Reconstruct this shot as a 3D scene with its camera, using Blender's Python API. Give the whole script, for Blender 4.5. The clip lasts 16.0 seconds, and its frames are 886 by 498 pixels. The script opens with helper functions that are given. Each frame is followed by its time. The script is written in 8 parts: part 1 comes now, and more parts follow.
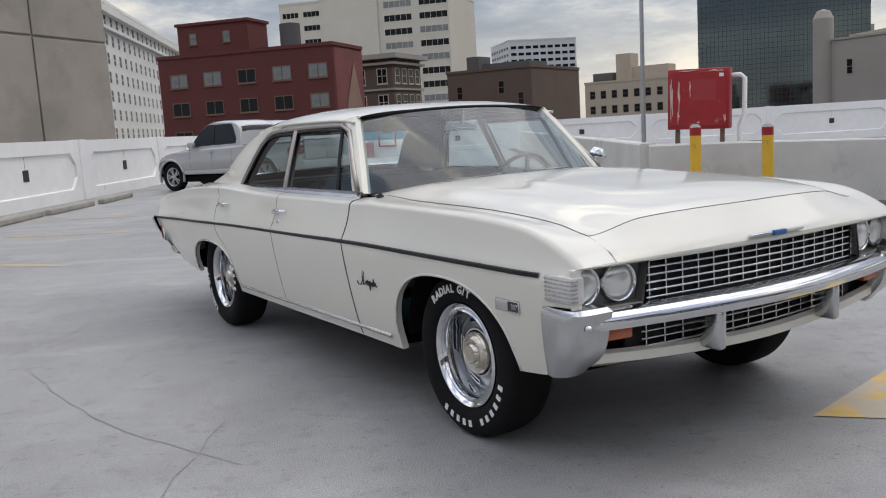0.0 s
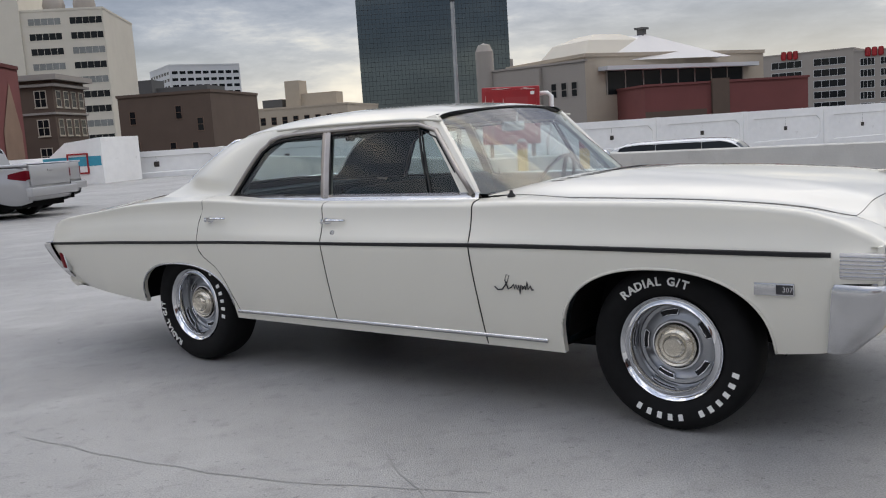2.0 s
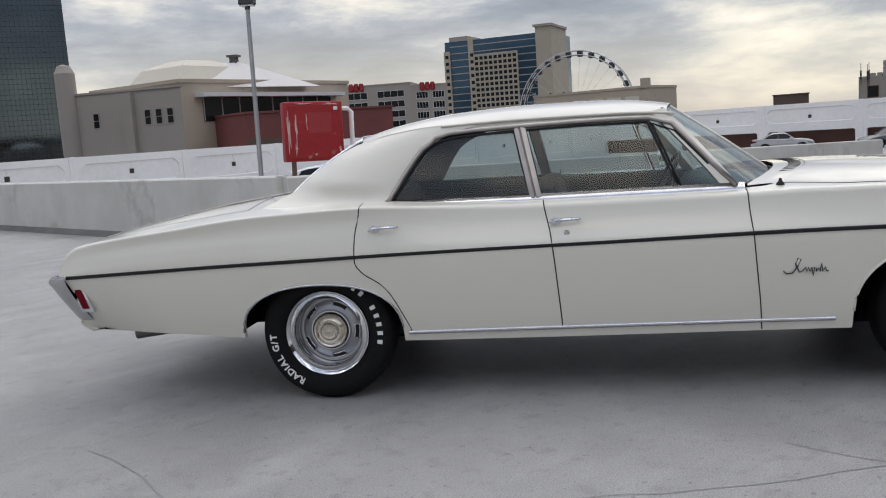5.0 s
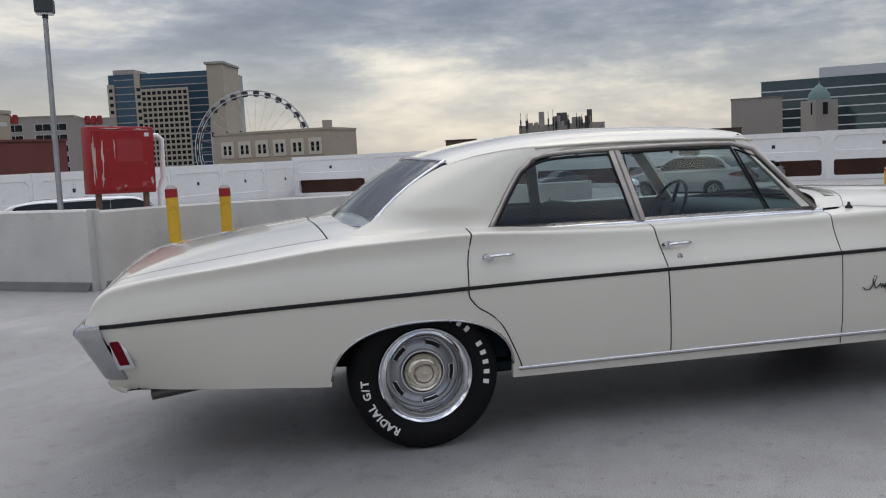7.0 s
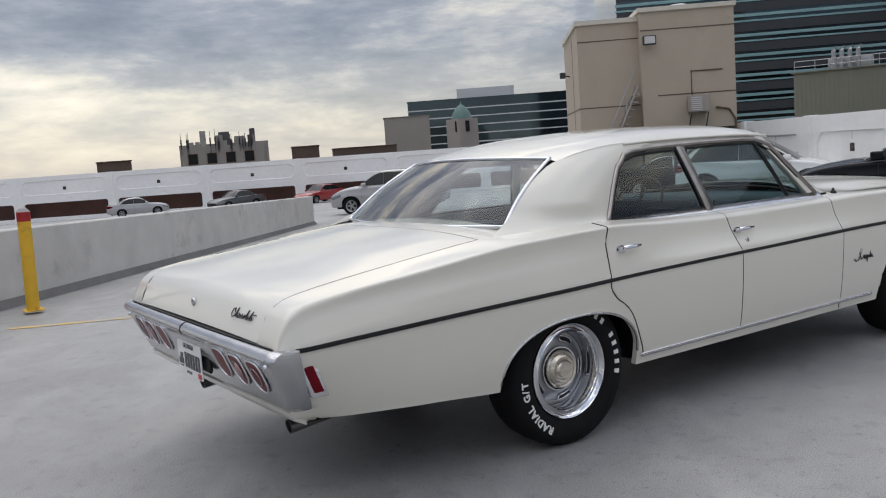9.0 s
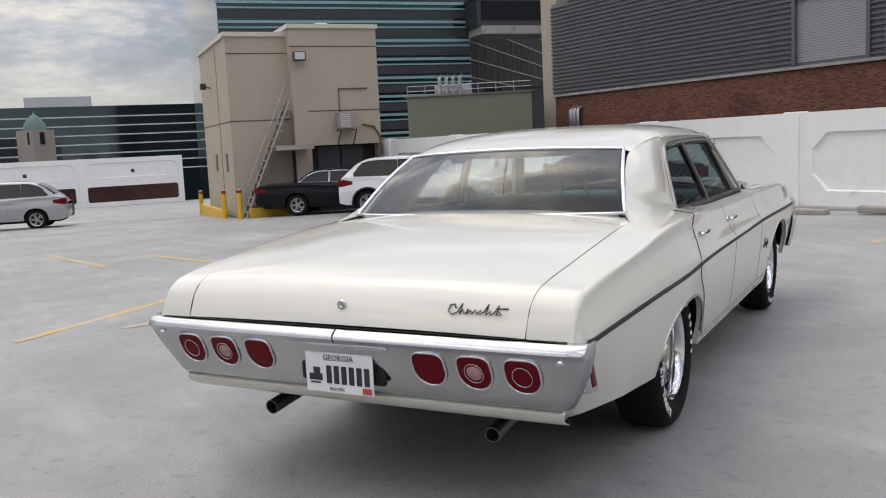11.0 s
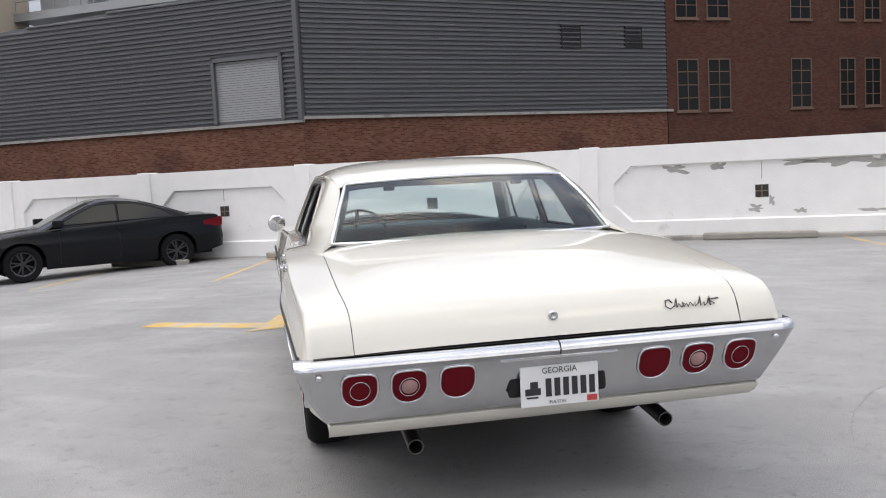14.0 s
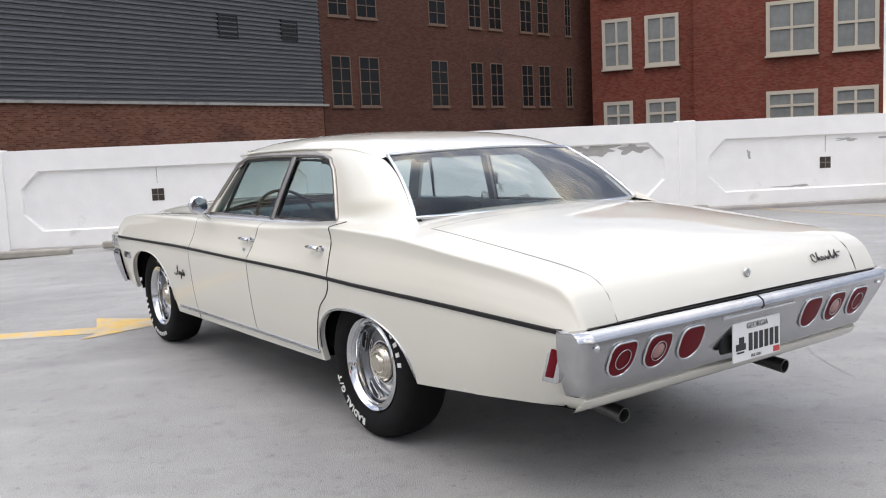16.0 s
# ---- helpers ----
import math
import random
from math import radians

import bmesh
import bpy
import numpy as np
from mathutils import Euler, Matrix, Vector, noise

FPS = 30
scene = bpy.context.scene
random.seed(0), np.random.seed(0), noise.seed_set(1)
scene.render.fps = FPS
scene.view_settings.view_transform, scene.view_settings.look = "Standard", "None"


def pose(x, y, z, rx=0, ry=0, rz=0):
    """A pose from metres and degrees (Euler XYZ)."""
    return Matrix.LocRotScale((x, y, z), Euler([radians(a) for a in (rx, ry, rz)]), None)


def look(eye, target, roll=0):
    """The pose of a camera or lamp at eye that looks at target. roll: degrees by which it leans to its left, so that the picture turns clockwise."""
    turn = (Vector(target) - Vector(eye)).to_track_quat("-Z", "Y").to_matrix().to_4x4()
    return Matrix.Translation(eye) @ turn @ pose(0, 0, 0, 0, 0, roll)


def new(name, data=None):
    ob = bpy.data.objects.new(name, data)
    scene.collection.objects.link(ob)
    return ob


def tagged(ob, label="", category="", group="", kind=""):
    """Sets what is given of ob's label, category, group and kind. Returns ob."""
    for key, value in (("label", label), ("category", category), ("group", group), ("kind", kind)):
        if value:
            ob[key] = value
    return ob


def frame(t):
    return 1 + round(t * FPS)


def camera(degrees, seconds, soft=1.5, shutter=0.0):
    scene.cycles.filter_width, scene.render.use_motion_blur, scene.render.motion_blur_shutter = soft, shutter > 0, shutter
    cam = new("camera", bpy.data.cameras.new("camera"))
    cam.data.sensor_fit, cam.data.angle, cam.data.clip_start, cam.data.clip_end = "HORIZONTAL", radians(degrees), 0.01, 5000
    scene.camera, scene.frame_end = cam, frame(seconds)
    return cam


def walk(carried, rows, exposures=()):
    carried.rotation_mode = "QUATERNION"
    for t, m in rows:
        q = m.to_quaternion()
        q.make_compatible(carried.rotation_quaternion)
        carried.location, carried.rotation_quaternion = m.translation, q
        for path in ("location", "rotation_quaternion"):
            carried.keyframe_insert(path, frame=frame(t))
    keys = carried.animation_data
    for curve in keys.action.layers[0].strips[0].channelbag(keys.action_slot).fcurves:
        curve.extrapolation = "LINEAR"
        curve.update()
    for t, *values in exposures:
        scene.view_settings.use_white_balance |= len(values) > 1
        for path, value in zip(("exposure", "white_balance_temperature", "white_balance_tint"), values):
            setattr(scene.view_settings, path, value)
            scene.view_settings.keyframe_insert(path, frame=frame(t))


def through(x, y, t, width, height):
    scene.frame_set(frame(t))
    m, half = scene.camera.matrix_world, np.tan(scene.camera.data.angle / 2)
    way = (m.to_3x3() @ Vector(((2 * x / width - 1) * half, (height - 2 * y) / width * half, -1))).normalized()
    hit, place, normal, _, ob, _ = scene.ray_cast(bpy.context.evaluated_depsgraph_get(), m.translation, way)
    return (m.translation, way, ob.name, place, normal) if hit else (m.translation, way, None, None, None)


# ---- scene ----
cam = camera(53.3, 16.0, 1.1)
PATH = [
    (0, (4.534, -2.813, 1.294), (2.853, -1.764, 1.021), -3.5),
    (0.5, (4.211, -3.235, 1.304), (2.66, -2.0, 1.039), -3.6),
    (1, (3.781, -3.594, 1.303), (2.314, -2.258, 1.055), -3.7),
    (1.5, (3.367, -3.933, 1.297), (2.049, -2.45, 1.051), -3.9),
    (2, (2.903, -4.227, 1.286), (1.72, -2.635, 1.025), -3.8),
    (2.5, (2.411, -4.458, 1.303), (1.347, -2.787, 1.025), -3.3),
    (3, (1.922, -4.695, 1.305), (1.003, -2.943, 1.007), -3.2),
    (3.5, (1.377, -4.839, 1.33), (0.563, -3.036, 1.036), -4.0),
    (4, (0.866, -5.018, 1.34), (0.227, -3.142, 1.069), -3.9),
    (4.2, (0.662, -5.072, 1.331), (0.085, -3.175, 1.07), -4.2),
    (5.25, (-0.45, -5.19, 1.334), (-0.68, -3.23, 1.069), -3.7),
    (6.3, (-1.55, -5.091, 1.337), (-1.43, -3.113, 1.069), -3.1),
    (6.5, (-1.733, -5.016, 1.35), (-1.526, -3.043, 1.096), -2.8),
    (7, (-2.213, -4.776, 1.356), (-1.8, -2.832, 1.14), -2.8),
    (7.5, (-2.735, -4.594, 1.358), (-2.107, -2.71, 1.124), -3.1),
    (8, (-3.233, -4.371, 1.366), (-2.501, -2.524, 1.132), -4.0),
    (8.5, (-3.719, -4.109, 1.391), (-2.815, -2.336, 1.191), -4.1),
    (9, (-4.172, -3.846, 1.386), (-3.053, -2.204, 1.167), -4.0),
    (9.2, (-4.337, -3.707, 1.382), (-3.153, -2.111, 1.16), -4.2),
    (10.25, (-5.13, -2.73, 1.376), (-3.589, -1.476, 1.143), -3.5),
    (11.3, (-5.707, -1.606, 1.37), (-3.904, -0.772, 1.14), -2.7),
    (11.5, (-5.767, -1.418, 1.356), (-3.927, -0.667, 1.131), -2.8),
    (12, (-5.947, -0.945, 1.396), (-4.028, -0.415, 1.207), -3.6),
    (12.5, (-6.139, -0.479, 1.395), (-4.176, -0.138, 1.22), -3.6),
    (13, (-6.107, 0.034, 1.394), (-4.121, 0.205, 1.231), -3.5),
    (13.5, (-6.139, 0.545, 1.375), (-4.149, 0.424, 1.207), -3.0),
    (14, (-6.043, 1.031, 1.351), (-4.088, 0.642, 1.18), -2.9),
    (14.5, (-5.841, 1.521, 1.363), (-3.951, 0.891, 1.189), -3.5),
    (15, (-5.624, 2.0, 1.344), (-3.832, 1.134, 1.146), -4.0),
    (15.5, (-5.297, 2.471, 1.353), (-3.582, 1.462, 1.151), -3.6),
    (16, (-4.985, 2.943, 1.324), (-3.371, 1.782, 1.103), -2.6),
]
walk(cam, [(t, look(eye, target, roll)) for t, eye, target, roll in PATH], [(0, -0.50, 6820, 10), (4, -0.50, 6820, 10), (7, -0.72, 6760, 10), (9, -0.58, 6800, 10), (11.5, -0.32, 7080, 11), (13.2, -0.18, 7080, 11), (14, -0.06, 7080, 11), (16, 0.02, 6980, 11)])

# ---------- world and light ----------
world = bpy.data.worlds.new("world")
scene.world = world
world.use_nodes = True
nt = world.node_tree
nt.nodes.clear()


def wn(kind, **props):
    node = nt.nodes.new(kind)
    for k, v in props.items():
        setattr(node, k, v)
    return node


w_out = wn("ShaderNodeOutputWorld")
w_bg = wn("ShaderNodeBackground")
w_sky = wn("ShaderNodeTexSky", sky_type="NISHITA", sun_disc=False, sun_elevation=radians(40), sun_rotation=radians(-20))
w_tc = wn("ShaderNodeTexCoord")
w_map = wn("ShaderNodeMapping")
w_map.inputs["Scale"].default_value = (1.0, 1.0, 3.2)
w_map.inputs["Location"].default_value = (0.3, 0.2, 0.0)
w_n1 = wn("ShaderNodeTexNoise")
w_n1.inputs["Scale"].default_value = 2.5
w_n1.inputs["Detail"].default_value = 9
w_n1.inputs["Roughness"].default_value = 0.6
w_n1.inputs["Distortion"].default_value = 0.12
w_map2 = wn("ShaderNodeMapping")
w_map2.inputs["Scale"].default_value = (1.0, 1.0, 4.2)
w_n2 = wn("ShaderNodeTexNoise")
w_n2.inputs["Scale"].default_value = 7.0
w_n2.inputs["Detail"].default_value = 8
w_n2.inputs["Roughness"].default_value = 0.62
w_n2.inputs["Distortion"].default_value = 0.25
w_mixn = wn("ShaderNodeMix", data_type="FLOAT")
w_mixn.inputs["Factor"].default_value = 0.30
w_ramp = wn("ShaderNodeValToRGB")
els = w_ramp.color_ramp.elements
els[0].position, els[0].color = 0.39, (0.19, 0.222, 0.31, 1)
els[1].position, els[1].color = 0.67, (1.45, 1.36, 1.20, 1)
for pos, col in ((0.455, (0.275, 0.312, 0.41, 1)), (0.51, (0.42, 0.455, 0.55, 1)), (0.55, (0.64, 0.655, 0.70, 1)), (0.60, (1.02, 0.98, 0.90, 1))):
    e_ = els.new(pos)
    e_.color = col
w_sep = wn("ShaderNodeSeparateXYZ")
w_hr = wn("ShaderNodeMapRange")
for k, v in (("From Min", 0.22), ("From Max", 0.75), ("To Min", 1.0), ("To Max", 3.5)):
    w_hr.inputs[k].default_value = v
w_mul = wn("ShaderNodeMix", data_type="RGBA", blend_type="MULTIPLY")
w_mul.inputs["Factor"].default_value = 1.0
w_low = wn("ShaderNodeMapRange")
for k, v in (("From Min", 0.0), ("From Max", 0.13), ("To Min", 0.55), ("To Max", 0.0)):
    w_low.inputs[k].default_value = v
w_haze = wn("ShaderNodeMix", data_type="RGBA")
w_haze.inputs["B"].default_value = (1.0, 0.96, 0.88, 1)
w_add = wn("ShaderNodeMix", data_type="RGBA", blend_type="ADD")
w_add.inputs["Factor"].default_value = 0.03
L = nt.links.new
L(w_tc.outputs["Generated"], w_map.inputs["Vector"])
L(w_map.outputs["Vector"], w_n1.inputs["Vector"])
L(w_tc.outputs["Generated"], w_map2.inputs["Vector"])
L(w_map2.outputs["Vector"], w_n2.inputs["Vector"])
L(w_n1.outputs["Fac"], w_mixn.inputs["A"])
L(w_n2.outputs["Fac"], w_mixn.inputs["B"])
L(w_mixn.outputs["Result"], w_ramp.inputs["Fac"])
L(w_tc.outputs["Generated"], w_sep.inputs["Vector"])
L(w_sep.outputs["Z"], w_hr.inputs["Value"])
L(w_sep.outputs["Z"], w_low.inputs["Value"])
L(w_ramp.outputs["Color"], w_haze.inputs["A"])
L(w_low.outputs["Result"], w_haze.inputs["Factor"])
L(w_haze.outputs["Result"], w_mul.inputs["A"])
L(w_hr.outputs["Result"], w_mul.inputs["B"])
L(w_mul.outputs["Result"], w_add.inputs["A"])
L(w_sky.outputs["Color"], w_add.inputs["B"])
L(w_add.outputs["Result"], w_bg.inputs["Color"])
w_bg.inputs["Strength"].default_value = 1.0
L(w_bg.outputs["Background"], w_out.inputs["Surface"])

sun = new("sun", bpy.data.lights.new("sun", "SUN"))
sun.data.energy, sun.data.angle, sun.data.color = 0.9, radians(70), (1.0, 0.96, 0.9)
sun.matrix_world = look((0, 0, 30), (0.0, -14.0, 0))

# ---------- materials ----------


def mat(name, color, rough=0.6, metal=0.0, vary=0.12, scale=6.0, bump=0.0, bscale=60.0, coat=0.0, stain=None, stain_scale=0.7, stain_lo=0.55, rand=0.0, spec=0.5):
    """A Principled surface with variation at two scales, optional stains, bump and per-piece variation."""
    m = bpy.data.materials.new(name)
    m.use_nodes = True
    t = m.node_tree
    b = t.nodes["Principled BSDF"]
    b.inputs["Roughness"].default_value = rough
    b.inputs["Metallic"].default_value = metal
    b.inputs["Coat Weight"].default_value = coat
    b.inputs["Coat Roughness"].default_value = 0.04
    b.inputs["Specular IOR Level"].default_value = spec
    tc = t.nodes.new("ShaderNodeTexCoord")
    n1 = t.nodes.new("ShaderNodeTexNoise")
    n1.inputs["Scale"].default_value, n1.inputs["Detail"].default_value = scale, 8
    n2 = t.nodes.new("ShaderNodeTexNoise")
    n2.inputs["Scale"].default_value, n2.inputs["Detail"].default_value = scale / 9, 3
    for n in (n1, n2):
        t.links.new(tc.outputs["Object"], n.inputs["Vector"])
    av = t.nodes.new("ShaderNodeMath")
    av.operation = "ADD"
    t.links.new(n1.outputs["Fac"], av.inputs[0])
    t.links.new(n2.outputs["Fac"], av.inputs[1])
    mr = t.nodes.new("ShaderNodeMapRange")
    for k, v in (("From Min", 0.6), ("From Max", 1.4), ("To Min", 1 - vary), ("To Max", 1 + vary)):
        mr.inputs[k].default_value = v
    t.links.new(av.outputs[0], mr.inputs["Value"])
    mx = t.nodes.new("ShaderNodeMix")
    mx.data_type, mx.blend_type = "RGBA", "MULTIPLY"
    mx.inputs["Factor"].default_value = 1.0
    mx.inputs["A"].default_value = (*color, 1)
    t.links.new(mr.outputs["Result"], mx.inputs["B"])
    col = mx.outputs["Result"]
    if stain:
        n3 = t.nodes.new("ShaderNodeTexNoise")
        n3.inputs["Scale"].default_value, n3.inputs["Detail"].default_value, n3.inputs["Roughness"].default_value = stain_scale, 9, 0.65
        t.links.new(tc.outputs["Object"], n3.inputs["Vector"])
        sr = t.nodes.new("ShaderNodeMapRange")
        for k, v in (("From Min", stain_lo), ("From Max", stain_lo + 0.12), ("To Min", 0.0), ("To Max", 0.75)):
            sr.inputs[k].default_value = v
        t.links.new(n3.outputs["Fac"], sr.inputs["Value"])
        ms = t.nodes.new("ShaderNodeMix")
        ms.data_type = "RGBA"
        ms.inputs["B"].default_value = (*stain, 1)
        t.links.new(sr.outputs["Result"], ms.inputs["Factor"])
        t.links.new(col, ms.inputs["A"])
        col = ms.outputs["Result"]
    if rand:
        oi = t.nodes.new("ShaderNodeObjectInfo")
        rr = t.nodes.new("ShaderNodeMapRange")
        rr.inputs["To Min"].default_value, rr.inputs["To Max"].default_value = 1 - rand, 1 + rand
        t.links.new(oi.outputs["Random"], rr.inputs["Value"])
        m3 = t.nodes.new("ShaderNodeMix")
        m3.data_type, m3.blend_type = "RGBA", "MULTIPLY"
        m3.inputs["Factor"].default_value = 1.0
        t.links.new(col, m3.inputs["A"])
        t.links.new(rr.outputs["Result"], m3.inputs["B"])
        col = m3.outputs["Result"]
    t.links.new(col, b.inputs["Base Color"])
    if bump:
        nb = t.nodes.new("ShaderNodeTexNoise")
        nb.inputs["Scale"].default_value, nb.inputs["Detail"].default_value = bscale, 6
        t.links.new(tc.outputs["Object"], nb.inputs["Vector"])
        bp = t.nodes.new("ShaderNodeBump")
        bp.inputs["Strength"].default_value, bp.inputs["Distance"].default_value = bump, 0.01
        t.links.new(nb.outputs["Fac"], bp.inputs["Height"])
        t.links.new(bp.outputs["Normal"], b.inputs["Normal"])
    return m


def glass_mat(name, tint=(0.8, 0.9, 0.88), rough=0.0, base=0.06, power=4.0):
    """Thin window glass: part clear, part glossy."""
    m = bpy.data.materials.new(name)
    m.use_nodes = True
    t = m.node_tree
    t.nodes.clear()
    o = t.nodes.new("ShaderNodeOutputMaterial")
    tr = t.nodes.new("ShaderNodeBsdfTransparent")
    tr.inputs["Color"].default_value = (*tint, 1)
    gl = t.nodes.new("ShaderNodeBsdfGlossy")
    gl.inputs["Roughness"].default_value = rough
    fr = t.nodes.new("ShaderNodeLayerWeight")
    pw = t.nodes.new("ShaderNodeMath")
    pw.operation = "POWER"
    pw.inputs[1].default_value = power
    ad = t.nodes.new("ShaderNodeMath")
    ad.operation = "MULTIPLY_ADD"
    ad.inputs[1].default_value, ad.inputs[2].default_value = 0.85, base
    t.links.new(fr.outputs["Facing"], pw.inputs[0])
    mx = t.nodes.new("ShaderNodeMixShader")
    t.links.new(pw.outputs[0], ad.inputs[0])
    t.links.new(ad.outputs[0], mx.inputs[0])
    t.links.new(tr.outputs[0], mx.inputs[1])
    t.links.new(gl.outputs[0], mx.inputs[2])
    t.links.new(mx.outputs[0], o.inputs["Surface"])
    return m


def brick_mat(name, c1, c2, mortar, stain=None):
    """Brick courses of true size on upright walls; x and y are both taken along the wall."""
    m = mat(name, c1, 0.9, 0, 0.2, 2.0, 0.2, 40, stain=stain, stain_scale=0.25)
    t = m.node_tree
    b = t.nodes["Principled BSDF"]
    src = b.inputs["Base Color"].links[0].from_socket
    tc = t.nodes.new("ShaderNodeTexCoord")
    sp = t.nodes.new("ShaderNodeSeparateXYZ")
    ad = t.nodes.new("ShaderNodeMath")
    cb = t.nodes.new("ShaderNodeCombineXYZ")
    br = t.nodes.new("ShaderNodeTexBrick")
    br.inputs["Color1"].default_value, br.inputs["Color2"].default_value, br.inputs["Mortar"].default_value = (1, 1, 1, 1), (*[x / max(c1) for x in c2], 1), (*[x / max(c1) for x in mortar], 1)
    br.inputs["Scale"].default_value, br.inputs["Brick Width"].default_value, br.inputs["Row Height"].default_value, br.inputs["Mortar Size"].default_value = 1.0, 0.215, 0.075, 0.008
    t.links.new(tc.outputs["Object"], sp.inputs[0])
    t.links.new(sp.outputs["X"], ad.inputs[0])
    t.links.new(sp.outputs["Y"], ad.inputs[1])
    t.links.new(ad.outputs[0], cb.inputs["X"])
    t.links.new(sp.outputs["Z"], cb.inputs["Y"])
    t.links.new(cb.outputs[0], br.inputs["Vector"])
    mx = t.nodes.new("ShaderNodeMix")
    mx.data_type, mx.blend_type = "RGBA", "MULTIPLY"
    mx.inputs["Factor"].default_value = 1.0
    t.links.new(src, mx.inputs["A"])
    t.links.new(br.outputs["Color"], mx.inputs["B"])
    t.links.new(mx.outputs["Result"], b.inputs["Base Color"])
    return m


def deck_mat(name):
    """Worn traffic coating: broad soft stains, scuffs, fine grit and dark specks."""
    m = mat(name, (0.315, 0.313, 0.307), 0.5, 0, 0.16, 2.2, 0.5, 160, stain=(0.24, 0.238, 0.235), stain_scale=0.36, stain_lo=0.47)
    t = m.node_tree
    b = t.nodes["Principled BSDF"]
    col = b.inputs["Base Color"].links[0].from_socket
    tc = t.nodes.new("ShaderNodeTexCoord")

    def layer(col, scale, detail, lo, hi, a, z, sx=1.0):
        mp = t.nodes.new("ShaderNodeMapping")
        mp.inputs["Scale"].default_value = (sx, 1.0, 1.0)
        n = t.nodes.new("ShaderNodeTexNoise")
        n.inputs["Scale"].default_value, n.inputs["Detail"].default_value = scale, detail
        r = t.nodes.new("ShaderNodeMapRange")
        for k, v in (("From Min", lo), ("From Max", hi), ("To Min", a), ("To Max", z)):
            r.inputs[k].default_value = v
        x = t.nodes.new("ShaderNodeMix")
        x.data_type, x.blend_type = "RGBA", "MULTIPLY"
        x.inputs["Factor"].default_value = 1.0
        t.links.new(tc.outputs["Object"], mp.inputs["Vector"])
        t.links.new(mp.outputs["Vector"], n.inputs["Vector"])
        t.links.new(n.outputs["Fac"], r.inputs["Value"])
        t.links.new(col, x.inputs["A"])
        t.links.new(r.outputs["Result"], x.inputs["B"])
        return x.outputs["Result"]

    col = layer(col, 130, 3, 0.35, 0.65, 0.80, 1.16)
    col = layer(col, 28, 3, 0.64, 0.70, 1.0, 0.66)
    col = layer(col, 9, 8, 0.56, 0.70, 1.0, 0.82)
    col = layer(col, 2.4, 9, 0.52, 0.66, 1.0, 1.16, 0.3)
    t.links.new(col, b.inputs["Base Color"])
    return m


M_DECK = deck_mat("deck_coating")
M_WHITE = mat("white_wall_paint", (0.85, 0.845, 0.83), 0.7, 0, 0.06, 3.0, 0.3, 30, stain=(0.55, 0.54, 0.52), stain_scale=1.3, stain_lo=0.64)
M_INNER = mat("grey_wall_paint", (0.55, 0.54, 0.51), 0.8, 0, 0.16, 2.0, 0.35, 30, stain=(0.34, 0.33, 0.31), stain_scale=1.3, stain_lo=0.56)
M_CONC = mat("bare_concrete", (0.36, 0.34, 0.32), 0.9, 0, 0.18, 2.5, 0.4, 25, stain=(0.2, 0.19, 0.18), stain_scale=1.5)
M_STOP = mat("wheel_stop_concrete", (0.33, 0.31, 0.27), 0.9, 0, 0.22, 5, 0.5, 40)
M_YELLOW = mat("yellow_paint", (0.60, 0.40, 0.12), 0.7, 0, 0.2, 8, 0.2, 60, stain=(0.40, 0.39, 0.36), stain_scale=3.0, stain_lo=0.44)
M_SEAL = mat("dark_foot_sealant", (0.13, 0.128, 0.125), 0.85, 0, 0.25, 4, 0.3, 25)
M_POST = mat("yellow_post_paint", (0.70, 0.42, 0.03), 0.5, 0, 0.1, 8, 0.1, 60, stain=(0.13, 0.07, 0.035), stain_scale=4.0, stain_lo=0.565)
M_RED = mat("red_paint", (0.32, 0.012, 0.016), 0.45, 0, 0.2, 6, 0.15, 30, stain=(0.5, 0.3, 0.28), stain_scale=4.5, stain_lo=0.62)
# near-black: own colour of louvres, painted shade in the stair house openings
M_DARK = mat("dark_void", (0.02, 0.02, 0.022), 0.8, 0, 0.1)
M_STEELB = mat("rusty_vent_bar", (0.22, 0.19, 0.16), 0.7, 0.3, 0.3, 20)
M_VENT = mat("brown_vent", (0.045, 0.036, 0.03), 0.8, 0, 0.3, 30)
M_STEEL = mat("galvanised_steel", (0.38, 0.39, 0.40), 0.45, 0.7, 0.1, 12)
M_PEEL = mat("peeled_patch", (0.40, 0.39, 0.37), 0.9, 0, 0.2, 7, 0.3, 40)
M_CRACK = mat("sealed_crack", (0.245, 0.244, 0.24), 0.6, 0, 0.1, 20)

# ---------- mesh helpers ----------


def mesh_from(name, verts, faces, material=None, smooth=False, sharp=None):
    me = bpy.data.meshes.new(name)
    me.from_pydata([tuple(v) for v in verts], [], [tuple(f) for f in faces])
    me.update()
    if material:
        me.materials.append(material)
    if smooth:
        me.polygons.foreach_set("use_smooth", [True] * len(me.polygons))
        if sharp:
            me.set_sharp_from_angle(angle=radians(sharp))
    return me


def put(name, me, parent=None, m=None, label="", category="", group="", kind=""):
    ob = new(name, me)
    if parent is not None:
        ob.parent = parent
    if m is not None:
        ob.matrix_basis = m
    return tagged(ob, label, category, group, kind)


def join(*parts):
    """Vertex and face lists of several solids in one."""
    V, Fc = [], []
    for v, f in parts:
        k = len(V)
        V += list(v)
        Fc += [tuple(i + k for i in q) for q in f]
    return V, Fc


def box(x0, x1, y0, y1, z0, z1):
    v = [(x, y, z) for z in (z0, z1) for y in (y0, y1) for x in (x0, x1)]
    f = [(0, 2, 3, 1), (4, 5, 7, 6), (0, 1, 5, 4), (2, 6, 7, 3), (0, 4, 6, 2), (1, 3, 7, 5)]
    return v, f


